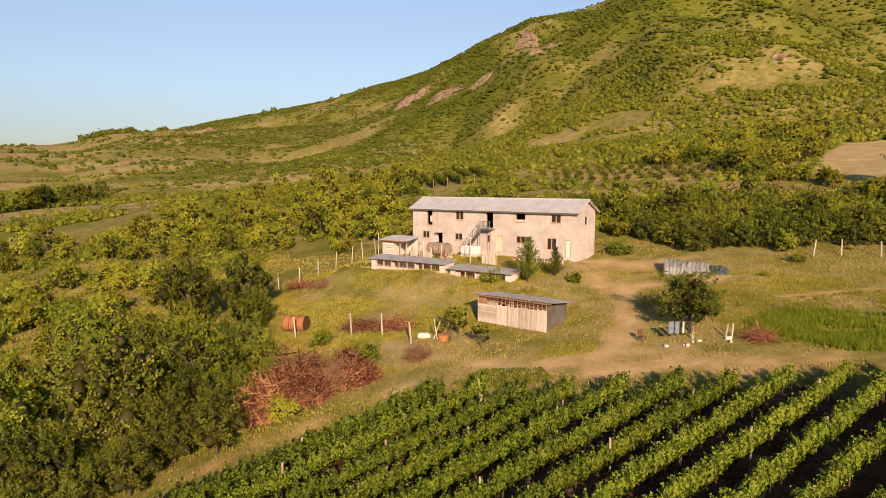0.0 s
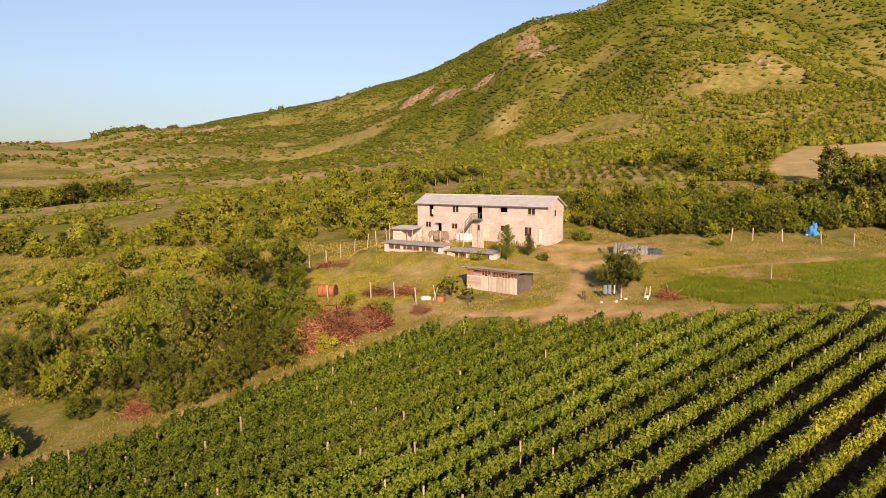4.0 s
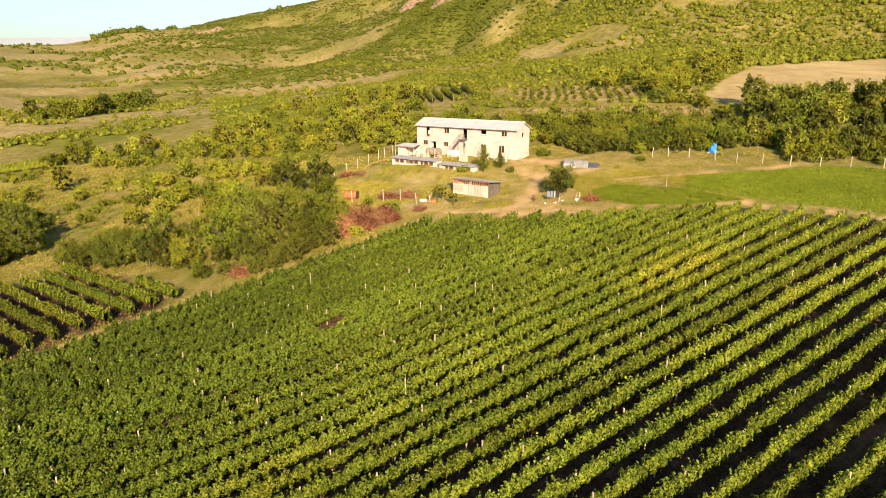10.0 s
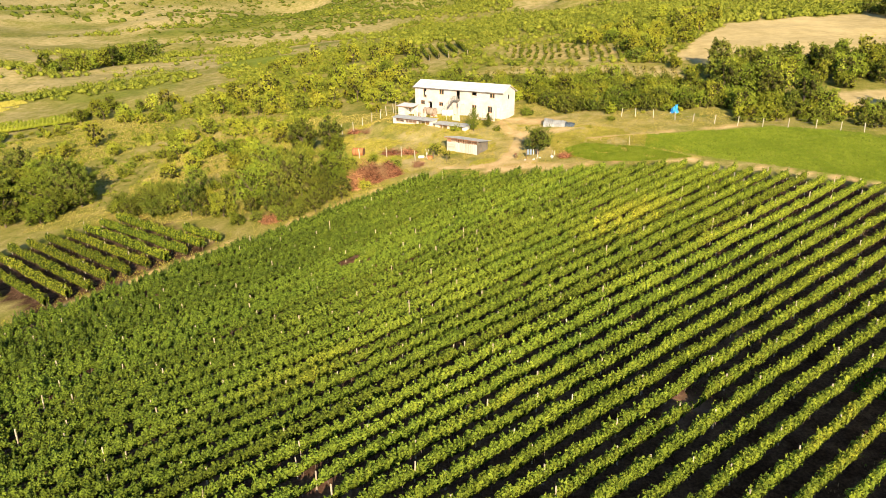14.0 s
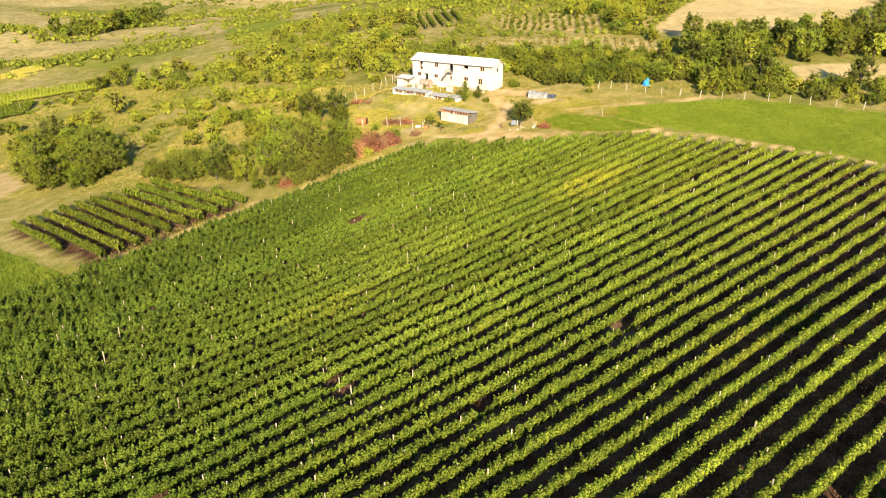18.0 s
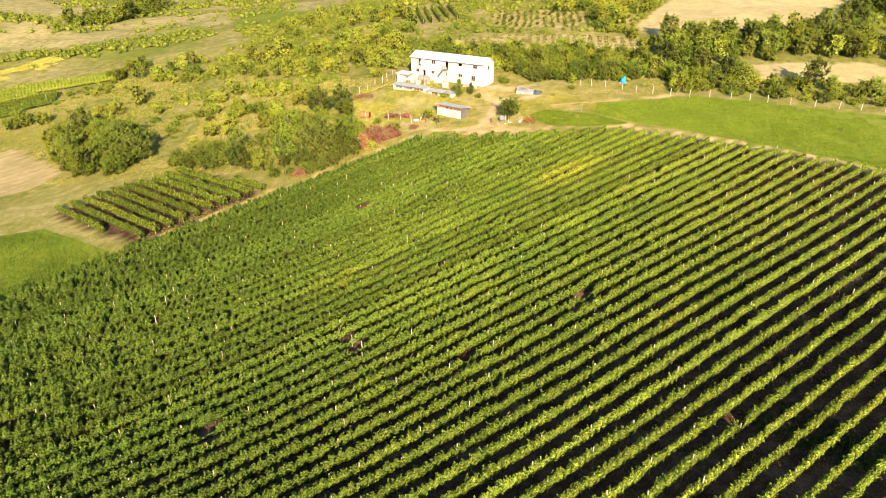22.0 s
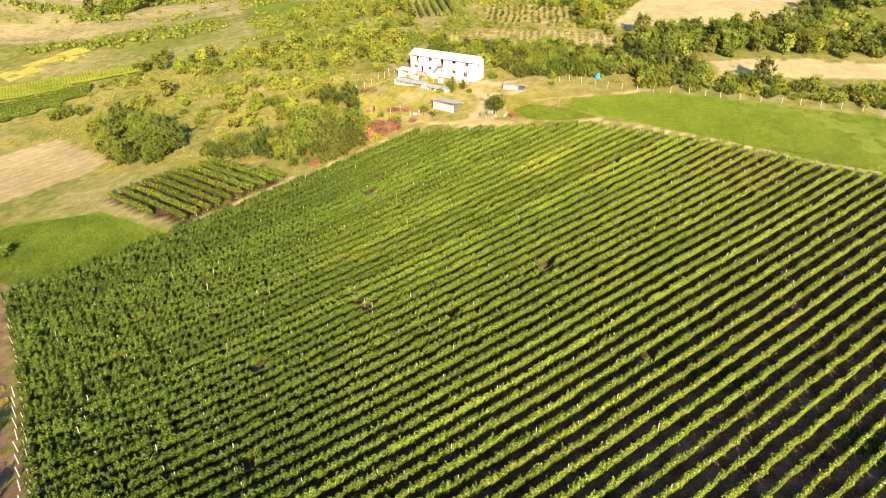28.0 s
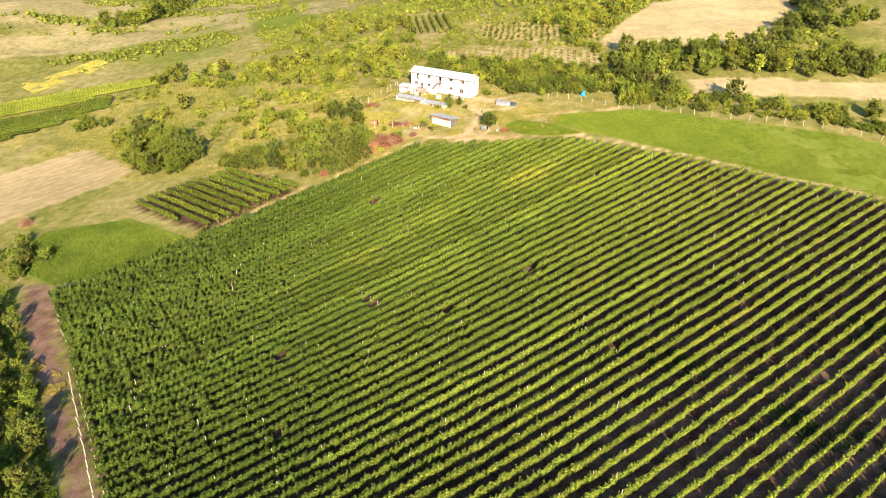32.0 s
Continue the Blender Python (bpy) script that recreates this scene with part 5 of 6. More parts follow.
    # windows and doors
    for a, b, lo, hi in (up[1], up[4], low[0], low[2], low[5], low[6]):
        window(house, a, b, lo, hi)
    w = window(house, up[0][0], up[0][1], up[0][2], up[0][3], 1, glass=False, name="doorway")
    part("board", boxed(up[0][0] + 0.5, up[0][1] - 0.06, 0.1, 0.14, 3.4, 4.2), "plank", w)
    w = window(house, up[3][0], up[3][1], up[3][2], up[3][3], 1, glass=False)
    part("low_board", boxed(up[3][0] + 0.07, up[3][1] - 0.07, 0.1, 0.14, 3.86, 4.1), "plank", w)
    window(house, low[3][0], low[3][1], low[3][2], low[3][3], 1)
    d = new("door")
    d.parent = house
    part("leaf", boxed(12.58, 13.67, 0.1, 0.15, 0.02, 2.12, bevel=0.01), "door_yellow", d, "yellowed wooden door")
    for k in range(3):
        part("rail", boxed(12.63, 13.62, 0.085, 0.1, 0.1 + k * 0.9, 0.22 + k * 0.9), "door_yellow", d)
    part("handle", rods([((13.5, 0.07, 1.0), (13.38, 0.07, 1.0))], 0.015), "grey_iron", d)
    d = new("door")
    d.parent = house
    part("leaf", boxed(21.88, 22.47, 0.08, 0.13, -0.08, 1.92, bevel=0.01), "door_pale", d, "pale flush door")
    part("handle", rods([((22.38, 0.06, 0.95), (22.28, 0.06, 0.95))], 0.015), "grey_iron", d)
    e = new("window")
    e.parent = house
    bm = bmesh.new()
    for y0, y1, z0, z1 in ((2.2, 3.0, 3.55, 3.62), (2.2, 3.0, 4.53, 4.6), (2.2, 2.27, 3.62, 4.53), (2.93, 3.0, 3.62, 4.53)):
        box(bm, L - 0.15, L - 0.08, y0, y1, z0, z1)
    part("frame", bm, "lime", e)
    part("pane", boxed(L - 0.12, L - 0.11, 2.27, 2.93, 3.62, 4.53), "glass", e)
    # open iron stair to the upper door
    st = new("outside_stair")
    st.parent = house
    n = 18
    x0, x1 = 8.1, 11.1
    for dy in (-0.25, -1.1):
        part("stringer", rods([((x0, dy, -0.6), (x1, dy, 2.85))], 0.06, 0.06, 4), "grey_iron", st)
        part("handrail", rods([((x0, dy, 0.35), (x1, dy, 3.8)), ((x1, dy, 3.8), (12.5, dy, 3.8))] + [((x0 + (x1 - x0) * t, dy, 3.45 * t - 0.6), (x0 + (x1 - x0) * t, dy, 3.45 * t + 0.35)) for t in (0, 0.33, 0.66, 1.0)], 0.022, 0.022, 6), "grey_iron", st)
    for k in range(n):
        t = (k + 0.5) / n
        part("tread", boxed(x0 + (x1 - x0) * t - 0.12, x0 + (x1 - x0) * t + 0.12, -1.1, -0.25, 3.45 * t - 0.6, 3.45 * t - 0.565), "grey_iron", st)
    part("landing", boxed(11.05, 12.6, -1.15, -0.01, 2.83, 2.9), "grey_iron", st)
    for x in (11.1, 12.5):
        part("landing_post", rods([((x, -1.1, -0.6), (x, -1.1, 3.8))], 0.035, 0.035, 6), "grey_iron", st)
    for k in range(7):
        part("baluster", rods([((11.25 + k * 0.2, -1.1, 2.9), (11.25 + k * 0.2, -1.1, 3.8))], 0.015, 0.015, 5), "grey_iron", st)
    # stove pipe by the dark doorway, drainpipe at the eave
    p = new("drainpipe")
    p.parent = house
    part("pipe", rods([((4.15, -0.08, 2.4), (4.15, -0.08, 4.9))], 0.05), "silver", p)
    part("canopy", boxed(3.9, 5.1, -0.65, -0.004, 2.1, 2.14), "shed_roof", house)
    return house


build_house()


def put(x, y, turn=0.0, dz=0.0):
    return pose(x, y, land1(x, y) + dz, 0, 0, turn)


def house_xy(u, v):
    p = HOUSE @ Vector((u, v, 0))
    return p.x, p.y


# ---------- the plank shed ----------
def build_shed():
    a = -40.0
    L, D, H = 7.3, 3.3, 2.55
    base = Vector((8.84, 55.08)) - Vector((math.cos(radians(a)), math.sin(radians(a)))) * L
    sh = thing("shed", pose(base.x, base.y, -4.3, 0, 0, a), "weathered plank shed with a flat sheet-metal roof", "shed")
    r = random.Random(3)
    n = 30
    for k in range(n):
        x0 = L * k / n
        if k < 9:
            continue
        top = 1.82 + r.uniform(-0.08, 0.08)
        part("plank", boxed(x0 + 0.008, x0 + L / n - 0.008, r.uniform(-0.012, 0.012), 0.03, -0.1 + r.uniform(0, 0.1), top), "plank", sh)
    for k in range(11):
        part("plank", boxed(0.0, L * 9 / n - 0.01, -0.01 + r.uniform(-0.01, 0.01), 0.03, 0.02 + 0.185 * k, 0.19 + 0.185 * k), "plank", sh)
    part("plank_panel", boxed(0.1, 1.05, -0.05, -0.02, 1.75, 2.4), "plank_red", sh, "dark reddish board panel")
    for k in range(4):
        z = 1.93 + k * 0.15 + r.uniform(-0.02, 0.02)
        part("slat", boxed(1.1, L, -0.03, 0.01, z, z + 0.06), "plank_red", sh)
    for k in range(14):
        x = 1.3 + k * 0.42
        part("stud", boxed(x, x + 0.06, 0.03, 0.09, 1.8, H), "plank", sh)
    part("door_frame", boxed(2.1, 2.2, -0.05, -0.015, 0.0, 1.95), "plank", sh)
    part("door_frame", boxed(3.4, 3.5, -0.05, -0.015, 0.0, 1.95), "plank", sh)
    part("side_wall", boxed(L, L + 0.05, 0.0, D, -0.8, H - 0.33), "panel", sh, "plain grey sheet side wall")
    part("side_wall", boxed(-0.05, 0.0, 0.0, D, -0.8, H - 0.33), "plank", sh)
    # back wall painted near black, as the shade behind the open slats
    part("back_wall", boxed(0, L, D - 0.05, D, -0.8, H - 0.33), "dark", sh)
    part("footing", boxed(-0.05, L + 0.05, -0.05, D + 0.05, -1.2, -0.1), "stone", sh)
    for x in (0.05, L / 2, L - 0.05):
        part("corner_post", boxed(x - 0.06, x + 0.06, 0.035, 0.15, -0.3, H), "plank", sh)
    bm = bmesh.new()
    corrugated(bm, -0.45, L + 0.75, -0.45, D + 0.4, H + 0.12, H - 0.32, 26, 0.03, 0.03)
    bmesh.ops.recalc_face_normals(bm, faces=bm.faces)
    part("roof_sheet", bm, "shed_roof", sh)
    for k in range(9):
        x = -0.2 + k * 0.98
        part("rafter", boxed(x, x + 0.07, -0.4, 0.6, H - 0.06, H + 0.03), "plank_red", sh)
    part("fascia", boxed(-0.45, L + 0.7, -0.44, -0.41, H - 0.06, H + 0.03), "plank_red", sh)


build_shed()


# ---------- hen coops and the small hut before the house ----------
def build_coop(x, y, z, L, bays, name_label, roof_mat):
    c = thing("hen_coop", pose(x, y, z, 0, 0, HA), name_label, "coop", "hen coops")
    part("base_wall", boxed(0, L, 0.0, 1.8, -1.9, -1.02), "lime", c, "whitewashed low base")
    part("back_wall", boxed(0, L, 1.7, 1.8, -1.02, 0.1), "lime", c)
    part("floor", boxed(0.01, L - 0.01, 0.05, 1.7, -1.02, -0.95), "plank", c)
    part("end_wall", boxed(0, 0.75, 0.02, 0.12, -1.02, -0.12), "lime", c)
    part("end_wall", boxed(L - 0.7, L, 0.02, 0.12, -1.02, -0.12), "lime", c)
    part("end_wall", boxed(0, 0.08, 0.12, 1.7, -1.02, -0.05), "lime", c)
    part("end_wall", boxed(L - 0.08, L, 0.12, 1.7, -1.02, -0.05), "lime", c)
    r = random.Random(int(L * 10))
    w = (L - 1.45) / bays
    for k in range(bays + 1):
        x0 = 0.75 + k * w
        part("post", boxed(x0 - 0.05, x0 + 0.05, 0.0, 0.1, -1.02, -0.1), "plank", c)
    for k in range(bays):
        x0 = 0.75 + k * w
        part("rail", boxed(x0 + 0.05, x0 + w - 0.05, 0.02, 0.06, -0.32, -0.24), "plank_red", c)
        for j in range(1, 4):
            xx = x0 + w * j / 4
            part("bar", boxed(xx - 0.02, xx + 0.02, 0.03, 0.06, -1.0, -0.1), "plank_red", c)
        if r.random() < 0.4:
            part("board", boxed(x0 + 0.06, x0 + w * 0.5, -0.03, 0.0, -1.0, -0.4), "plank", c)
    bm = bmesh.new()
    corrugated(bm, -0.3, L + 0.25, -0.4, 2.1, -0.08, 0.22, int(L * 3), 0.025, 0.025)
    bmesh.ops.recalc_face_normals(bm, faces=bm.faces)
    part("roof_sheet", bm, roof_mat, c)
    return c


build_coop(-8.45, 76.9, -0.3, 10.6, 8, "long whitewashed hen coop with a low sheet roof", "shed_roof")
build_coop(0.75, 70.6, -0.75, 7.6, 5, "lower hen coop with open wooden bays", "shed_roof")


def build_hut():
    x, y = house_xy(-1.3, -4.6)
    h = thing("hut", pose(x, y, -0.5, 0, 0, HA), "small plank hut with a slanting metal roof", "hut")
    for k in range(8):
        part("plank", boxed(0.0, 1.7, 0.0, 0.04, -0.9 + 0.33 * k, -0.6 + 0.33 * k), "lime", h)
    part("side_wall", boxed(-0.05, 0.0, 0.0, 2.3, -0.9, 1.9), "plank", h)
    part("back_wall", boxed(0, 3.9, 2.25, 2.3, -0.9, 1.9), "lime", h)
    part("side_wall", boxed(1.7, 1.75, 0.04, 2.2, -0.9, 1.75), "plank", h)
    for xx in (2.8, 3.85):
        part("post", rods([((xx, 0.05, -0.9), (xx, 0.05, 1.75))], 0.06), "plank", h)
    bm = bmesh.new()
    corrugated(bm, -0.4, 4.3, -0.5, 2.6, 1.75, 2.12, 15, 0.03, 0.03)
    bmesh.ops.recalc_face_normals(bm, faces=bm.faces)
    part("roof_sheet", bm, "roof", h)
    part("eave_board", boxed(-0.4, 4.3, -0.5, -0.46, 1.62, 1.72), "plank_red", h)


build_hut()


def build_tank():
    x, y = house_xy(4.2, -1.9)
    t = thing("water_tank", pose(x, y, -0.75, 0, 0, HA), "rust-streaked horizontal steel water tank on blocks", "tank")
    bm = bmesh.new()
    rod(bm, (0, 0, 0.95), (2.9, 0, 0.95), 0.78, 0.78, 24)
    for dx in (-0.06, 2.96):
        rod(bm, (min(dx, 1.4) if dx < 0 else 2.9, 0, 0.95), (0.0 if dx < 0 else dx, 0, 0.95), 0.7, 0.7, 24)
    part("drum", bm, "tank", t)
    for xx in (0.1, 1.0, 1.9, 2.8):
        bm = bmesh.new()
        rod(bm, (xx - 0.03, 0, 0.95), (xx + 0.03, 0, 0.95), 0.8, 0.8, 24)
        part("band", bm, "iron", t)
    for xx in (0.5, 2.4):
        part("block", boxed(xx - 0.2, xx + 0.2, -0.5, 0.5, -0.6, 0.3, bevel=0.02), "concrete", t)
    part("hatch", rods([((1.4, 0, 1.7), (1.4, 0, 1.82))], 0.25, 0.25, 12), "iron", t)


build_tank()


def plank_screen(u, v, turn, n, label, seed):
    x, y = house_xy(u, v)
    r = random.Random(seed)
    e = thing("plank_screen", put(x, y, HA + turn), label, "fence", "plank screens")
    for z in (0.35, 0.95):
        part("rail", boxed(-0.05, n * 0.19, 0.03, 0.08, z, z + 0.07), "plank_red", e)
    for k in range(n):
        if r.random() < 0.12:
            continue
        part("board", boxed(0.19 * k, 0.19 * k + r.uniform(0.13, 0.17), -0.01, 0.025, -0.1, r.uniform(1.05, 1.5)), "plank", e)
    for k in (0, n):
        part("post", boxed(0.19 * k - 0.05, 0.19 * k + 0.05, 0.08, 0.18, -0.3, 1.6), "plank", e)


plank_screen(2.9, -4.2, 0, 8, "weathered grey plank screen beside the hut", 71)
plank_screen(5.2, -5.0, 8, 7, "low screen of uneven boards before the tank", 72)
plank_screen(13.6, -4.6, -4, 9, "low screen of uneven boards below the stair", 73)


def firewood(u, v, seed):
    x, y = house_xy(u, v)
    r = random.Random(seed)
    e = thing("firewood_stack", put(x, y, HA), "low stack of split firewood before the house", "firewood", "firewood")
    for j in range(3):
        for k in range(7 - j):
            part("log", rods([((0.22 * k + 0.11 * j, -0.3, 0.1 + 0.19 * j), (0.22 * k + 0.11 * j + r.uniform(-0.04, 0.04), 0.3, 0.1 + 0.19 * j))], r.uniform(0.08, 0.105), None, 7), "plank_red" if r.random() < 0.4 else "plank", e)


firewood(2.6, -7.2, 4)
firewood(7.2, -3.4, 5)
firewood(16.6, -2.2, 6)


def white_container(x, y, z, turn):
    c = thing("water_container", pose(x, y, z, 0, 0, turn), "white plastic water container in a wire cage", "container", "water containers")
    part("tank", boxed(-0.5, 0.5, -0.5, 0.5, 0.12, 1.1, bevel=0.08), "white", c)
    part("lid", rods([((0, 0, 1.1), (0, 0, 1.16))], 0.15, 0.15, 10), "white", c)
    part("pallet", boxed(-0.52, 0.52, -0.52, 0.52, -0.3, 0.1), "plank", c)
    for k in range(4):
        z0 = 0.25 + 0.25 * k
        part("cage_bar", tube([(-0.52, -0.52, z0), (0.52, -0.52, z0), (0.52, 0.52, z0), (-0.52, 0.52, z0), (-0.52, -0.5, z0)], 0.012), "silver", c)


for u, v, dz in ((9.7, -1.9, 0), (10.9, -1.8, 0)):
    x, y = house_xy(u, v)
    white_container(x, y, -0.3 + dz, HA)


def pole(x, y, h, lean=(0, 0), mat="plank", label="weathered wooden pole before the house", group="poles", r=0.06, name="pole"):
    p = thing(name, put(x, y), label, "pole", group)
    part("shaft", rods([((0, 0, -0.5), (lean[0], lean[1], h))], r, r * 0.75, 7), mat, p)
    return p


for u, v, h in ((5.9, -5.6, 2.5), (9.0, -6.2, 2.3), (12.6, -5.5, 3.1), (-2.6, -4.0, 3.0), (15.6, -4.8, 2.4), (18.5, -3.6, 2.2)):
    x, y = house_xy(u, v)
    pole(x, y, h, (0.05, 0.02))


def build_gate():
    x, y = house_xy(18.6, -2.4)
    g = thing("gate", pose(x, y, -0.75, 0, 0, HA), "grey slatted wooden yard gate between posts", "gate")
    for k in range(4):
        part("rail", boxed(0.1, 4.0, -0.02, 0.02, 0.35 + 0.42 * k, 0.43 + 0.42 * k), "plank", g)
    for k in range(12):
        part("slat", boxed(0.2 + 0.33 * k, 0.28 + 0.33 * k, -0.05, -0.02, 0.15, 1.75), "plank", g)
    for xx in (0.0, 4.1):
        part("post", rods([((xx, 0, -0.8), (xx, 0, 2.3))], 0.09, 0.07, 8), "plank", g)


build_gate()


# ---------- fences ----------
def post_line(pts, height, group, label, mat="concrete", wires=(0.5, 1.0, 1.5), name="fence", wire_r=0.008):
    f = thing(name, Matrix.Identity(4), label, "fence", group)
    r = random.Random(len(pts))
    tops = []
    for x, y in pts:
        z = land1(x, y)
        dx, dy = r.uniform(-0.08, 0.08), r.uniform(-0.08, 0.08)
        bm = bmesh.new()
        box(bm, -0.06, 0.06, -0.06, 0.06, -0.5, height * r.uniform(0.93, 1.07), bevel=0.012)
        p = part("post", bm, mat, f)
        p.matrix_local = Matrix.Translation((x, y, z)) @ Euler((dx, dy, r.uniform(0, 1))).to_matrix().to_4x4()
        tops.append(Vector((x, y, z)))
    for w in wires:
        part("wire", tube([a + Vector((0, 0, w)) for a in tops], wire_r, 4), "grey_iron", f)
    return f


post_line([(-20.0, 79.2), (-17.7, 80.4), (-15.9, 83.0), (-14.1, 85.8), (-12.2, 87.3), (-10.9, 88.6), (-9.3, 90.2)], 2.2, "fences", "old fence of pale posts round the yard")
post_line([(-14.0, 61.2), (-8.5, 60.0), (-5.6, 59.4), (-2.8, 56.5)], 2.0, "fences", "leaning concrete posts below the yard", wires=(0.6, 1.2))
post_line([(38.8, 68.4), (41.6, 68.2), (44.8, 66.7), (48.2, 63.6), (51, 61.6), (54.4, 59.6), (58, 57.6), (61.9, 55.9), (66, 54.6), (70.6, 53.6), (74.4, 52.3), (78, 51.1), (82.5, 49.8), (87.3, 48.4), (92.2, 47.3), (96.5, 46.3), (101, 45), (105.5, 43.5), (110, 42), (114.6, 40.5), (119.2, 39), (124, 37.4), (129, 35.8)], 1.7, "fences", "line of pale concrete fence posts along the crop field")
post_line([(-58.8 + 1.55 * k, -40.6 - 2.42 * k) for k in range(17)], 1.9, "fences", "pale end posts of the vineyard beside the lane")
pole(36.4, 52.2, 1.8, (0.02, 0), "concrete", "thin pale pole in the meadow", "poles", 0.05)
pole(-1.0, 57.0, 2.0, (0.9, 0.1), "plank", "leaning wooden prop by the fence", "poles", 0.06)
pole(-0.4, 56.6, 1.9, (-0.4, 0.1), "plank", "leaning wooden prop by the fence", "poles", 0.06)


# ---------- yard things ----------
def fir_tree():
    """A young conifer: whorls of rising, feathery branches on a straight stem."""
    r = np.random.default_rng(21)
    e = new("fir_tree")
    tagged(e, "young feathery conifer before the hen coops", "tree")
    part("trunk", rods([((0, 0, -0.3), (0.05, 0, 4.7))], 0.09, 0.02, 7), "bark", e)
    pts, ways = [], []
    for z in np.linspace(0.35, 4.4, 46):
        reach = 1.75 * (1 - z / 5.0) ** 0.8
        for a in r.uniform(0, 2 * np.pi, 4):
            ln = reach * r.uniform(0.6, 1.15)
            n = int(30 * ln) + 10
            run = r.uniform(0.1, 1, n)
            out = np.stack([np.cos(a) * ln * run, np.sin(a) * ln * run, z + ln * (0.55 * run + 0.35 * run**2)], -1)
            pts.append(out + r.normal(size=(n, 3)) * 0.07)
            ways.append(np.tile([np.cos(a) * 0.4, np.sin(a) * 0.4, 0.8], (n, 1)))
    p, w = np.concatenate(pts), np.concatenate(ways)
    v, f = leaf_sheet(p, unit(w + r.normal(size=(len(p), 3)) * 0.7), r.uniform(0.08, 0.19, len(p)), r, 0.4)
    new("crown", raw_mesh("crown", v, f, "leaf_c")).parent = e
    return e


fir = fir_tree()
fir.matrix_world = put(8.6, 66.0)
thin_fir = copy_thing(fir, put(11.6, 67.2, 70))
thin_fir.scale = (0.62, 0.62, 0.66)
put_plant("bushD", 5.0, 67.2, 0.6, "yard bushes")
put_plant("bushD", 13.4, 66.4, 0.5, "yard bushes")
put_plant("bushD", 20.5, 76.0, 0.8, "yard bushes")
plant_kind("yard_tree", "fruit_tree", "round fruit tree beside the track", 22, 11000, 2.6, 4.2, 0.5, 44, 0.11, "leaf_c", 0.14, 0, "tree", 0.45)
put_plant("yard_tree", 20.0, 52.4, 1.02)
plant_kind("sapling", "sapling", "thin young fruit tree with a sparse crown", 23, 800, 1.0, 2.7, 0.9, 12, 0.11, "leaf_a", 0.06, 0, "tree", 0.5)
put_plant("sapling", 0.6, 56.0, 1.15, "saplings")
put_plant("sapling", 3.2, 53.4, 0.85, "saplings")
put_plant("sapling", 1.4, 57.2, 1.1, "saplings")


def sheet_pile():
    t = thing("polytunnel", pose(22.9, 67.6, land1(25, 67.2) - 0.15, 0, 0, -20), "half-collapsed low tunnel of wrinkled silvery sheeting", "tunnel")
    for x0, x1, top, mat in ((0.0, 2.3, 1.5, "silver"), (2.2, 4.4, 1.25, "silver"), (4.3, 6.2, 0.95, "cloth")):
        bm = bmesh.new()
        rows = []
        for i in range(25):
            x = x0 + (x1 - x0) * i / 24
            col = []
            for j in range(17):
                a = math.pi * j / 16
                sag = noise.noise(Vector((x * 0.9, a * 1.2, top))) * 0.3 + noise.noise(Vector((x * 5.0, a * 1.6, 3.0))) * 0.1
                fold = 0.05 * math.sin(x * 14 + 3 * noise.noise(Vector((x, a, 9.0))))
                h = math.sin(a) ** 0.8 * (top * (1 - 0.07 * (x - x0)) + sag + fold)
                col.append(bm.verts.new((x + 0.12 * noise.noise(Vector((a * 2, x, 5.0))), 1.3 - math.cos(a) * (1.6 + fold), max(0.02, h))))
            rows.append(col)
        for c, d in zip(rows, rows[1:]):
            for k in range(16):
                bm.faces.new((c[k], c[k + 1], d[k + 1], d[k]))
        bmesh.ops.solidify(bm, geom=bm.faces[:], thickness=0.02)
        part("sheet", bm, mat, t)
    for k in range(5):
        part("hoop", tube([(k * 1.45, 1.3 - math.cos(math.pi * j / 8) * 1.55, math.sin(math.pi * j / 8) * 1.3 * (1 - 0.09 * k)) for j in range(9)], 0.025), "grey_iron", t)


sheet_pile()


def tarp():
    x, y = 49.6, 68.2
    t = thing("tarpaulin_heap", put(x, y), "bright blue tarpaulin draped over a heap by the fence", "tarpaulin")
    bm = bmesh.new()
    bmesh.ops.create_icosphere(bm, subdivisions=3, radius=1.0)
    for v in bm.verts:
        c = v.co
        k = 0.72 + 0.5 * noise.noise(c * 1.7) + 0.12 * noise.noise(c * 5)
        v.co = Vector((c.x * 0.9 * k * (1.15 - 0.35 * c.z), c.y * 0.8 * k, max(-0.05, c.z * 1.8 * k + 0.2)))
    part("cover", bm, "blue", t)
    for a in (0.3, 1.9, 3.6, 5.1):
        part("weight_stone", boxed(math.cos(a) * 1.2 - 0.14, math.cos(a) * 1.2 + 0.14, math.sin(a) - 0.1, math.sin(a) + 0.1, -0.05, 0.16, bevel=0.04), "stone", t)


tarp()


def barrel(x, y, turn):
    b = thing("rusty_drum", pose(x, y, land1(x, y) + 0.75, 0, 0, turn), "large orange-rusted steel drum lying in the grass", "drum")
    part("shell", rods([((-1.1, 0, 0), (1.1, 0, 0))], 0.78, 0.78, 20), "orange_rust", b)
    for xx in (-1.08, -0.4, 0.4, 1.08):
        part("hoop", rods([((xx - 0.03, 0, 0), (xx + 0.03, 0, 0))], 0.81, 0.81, 20), "iron", b)


barrel(-14.4, 63.2, -12)


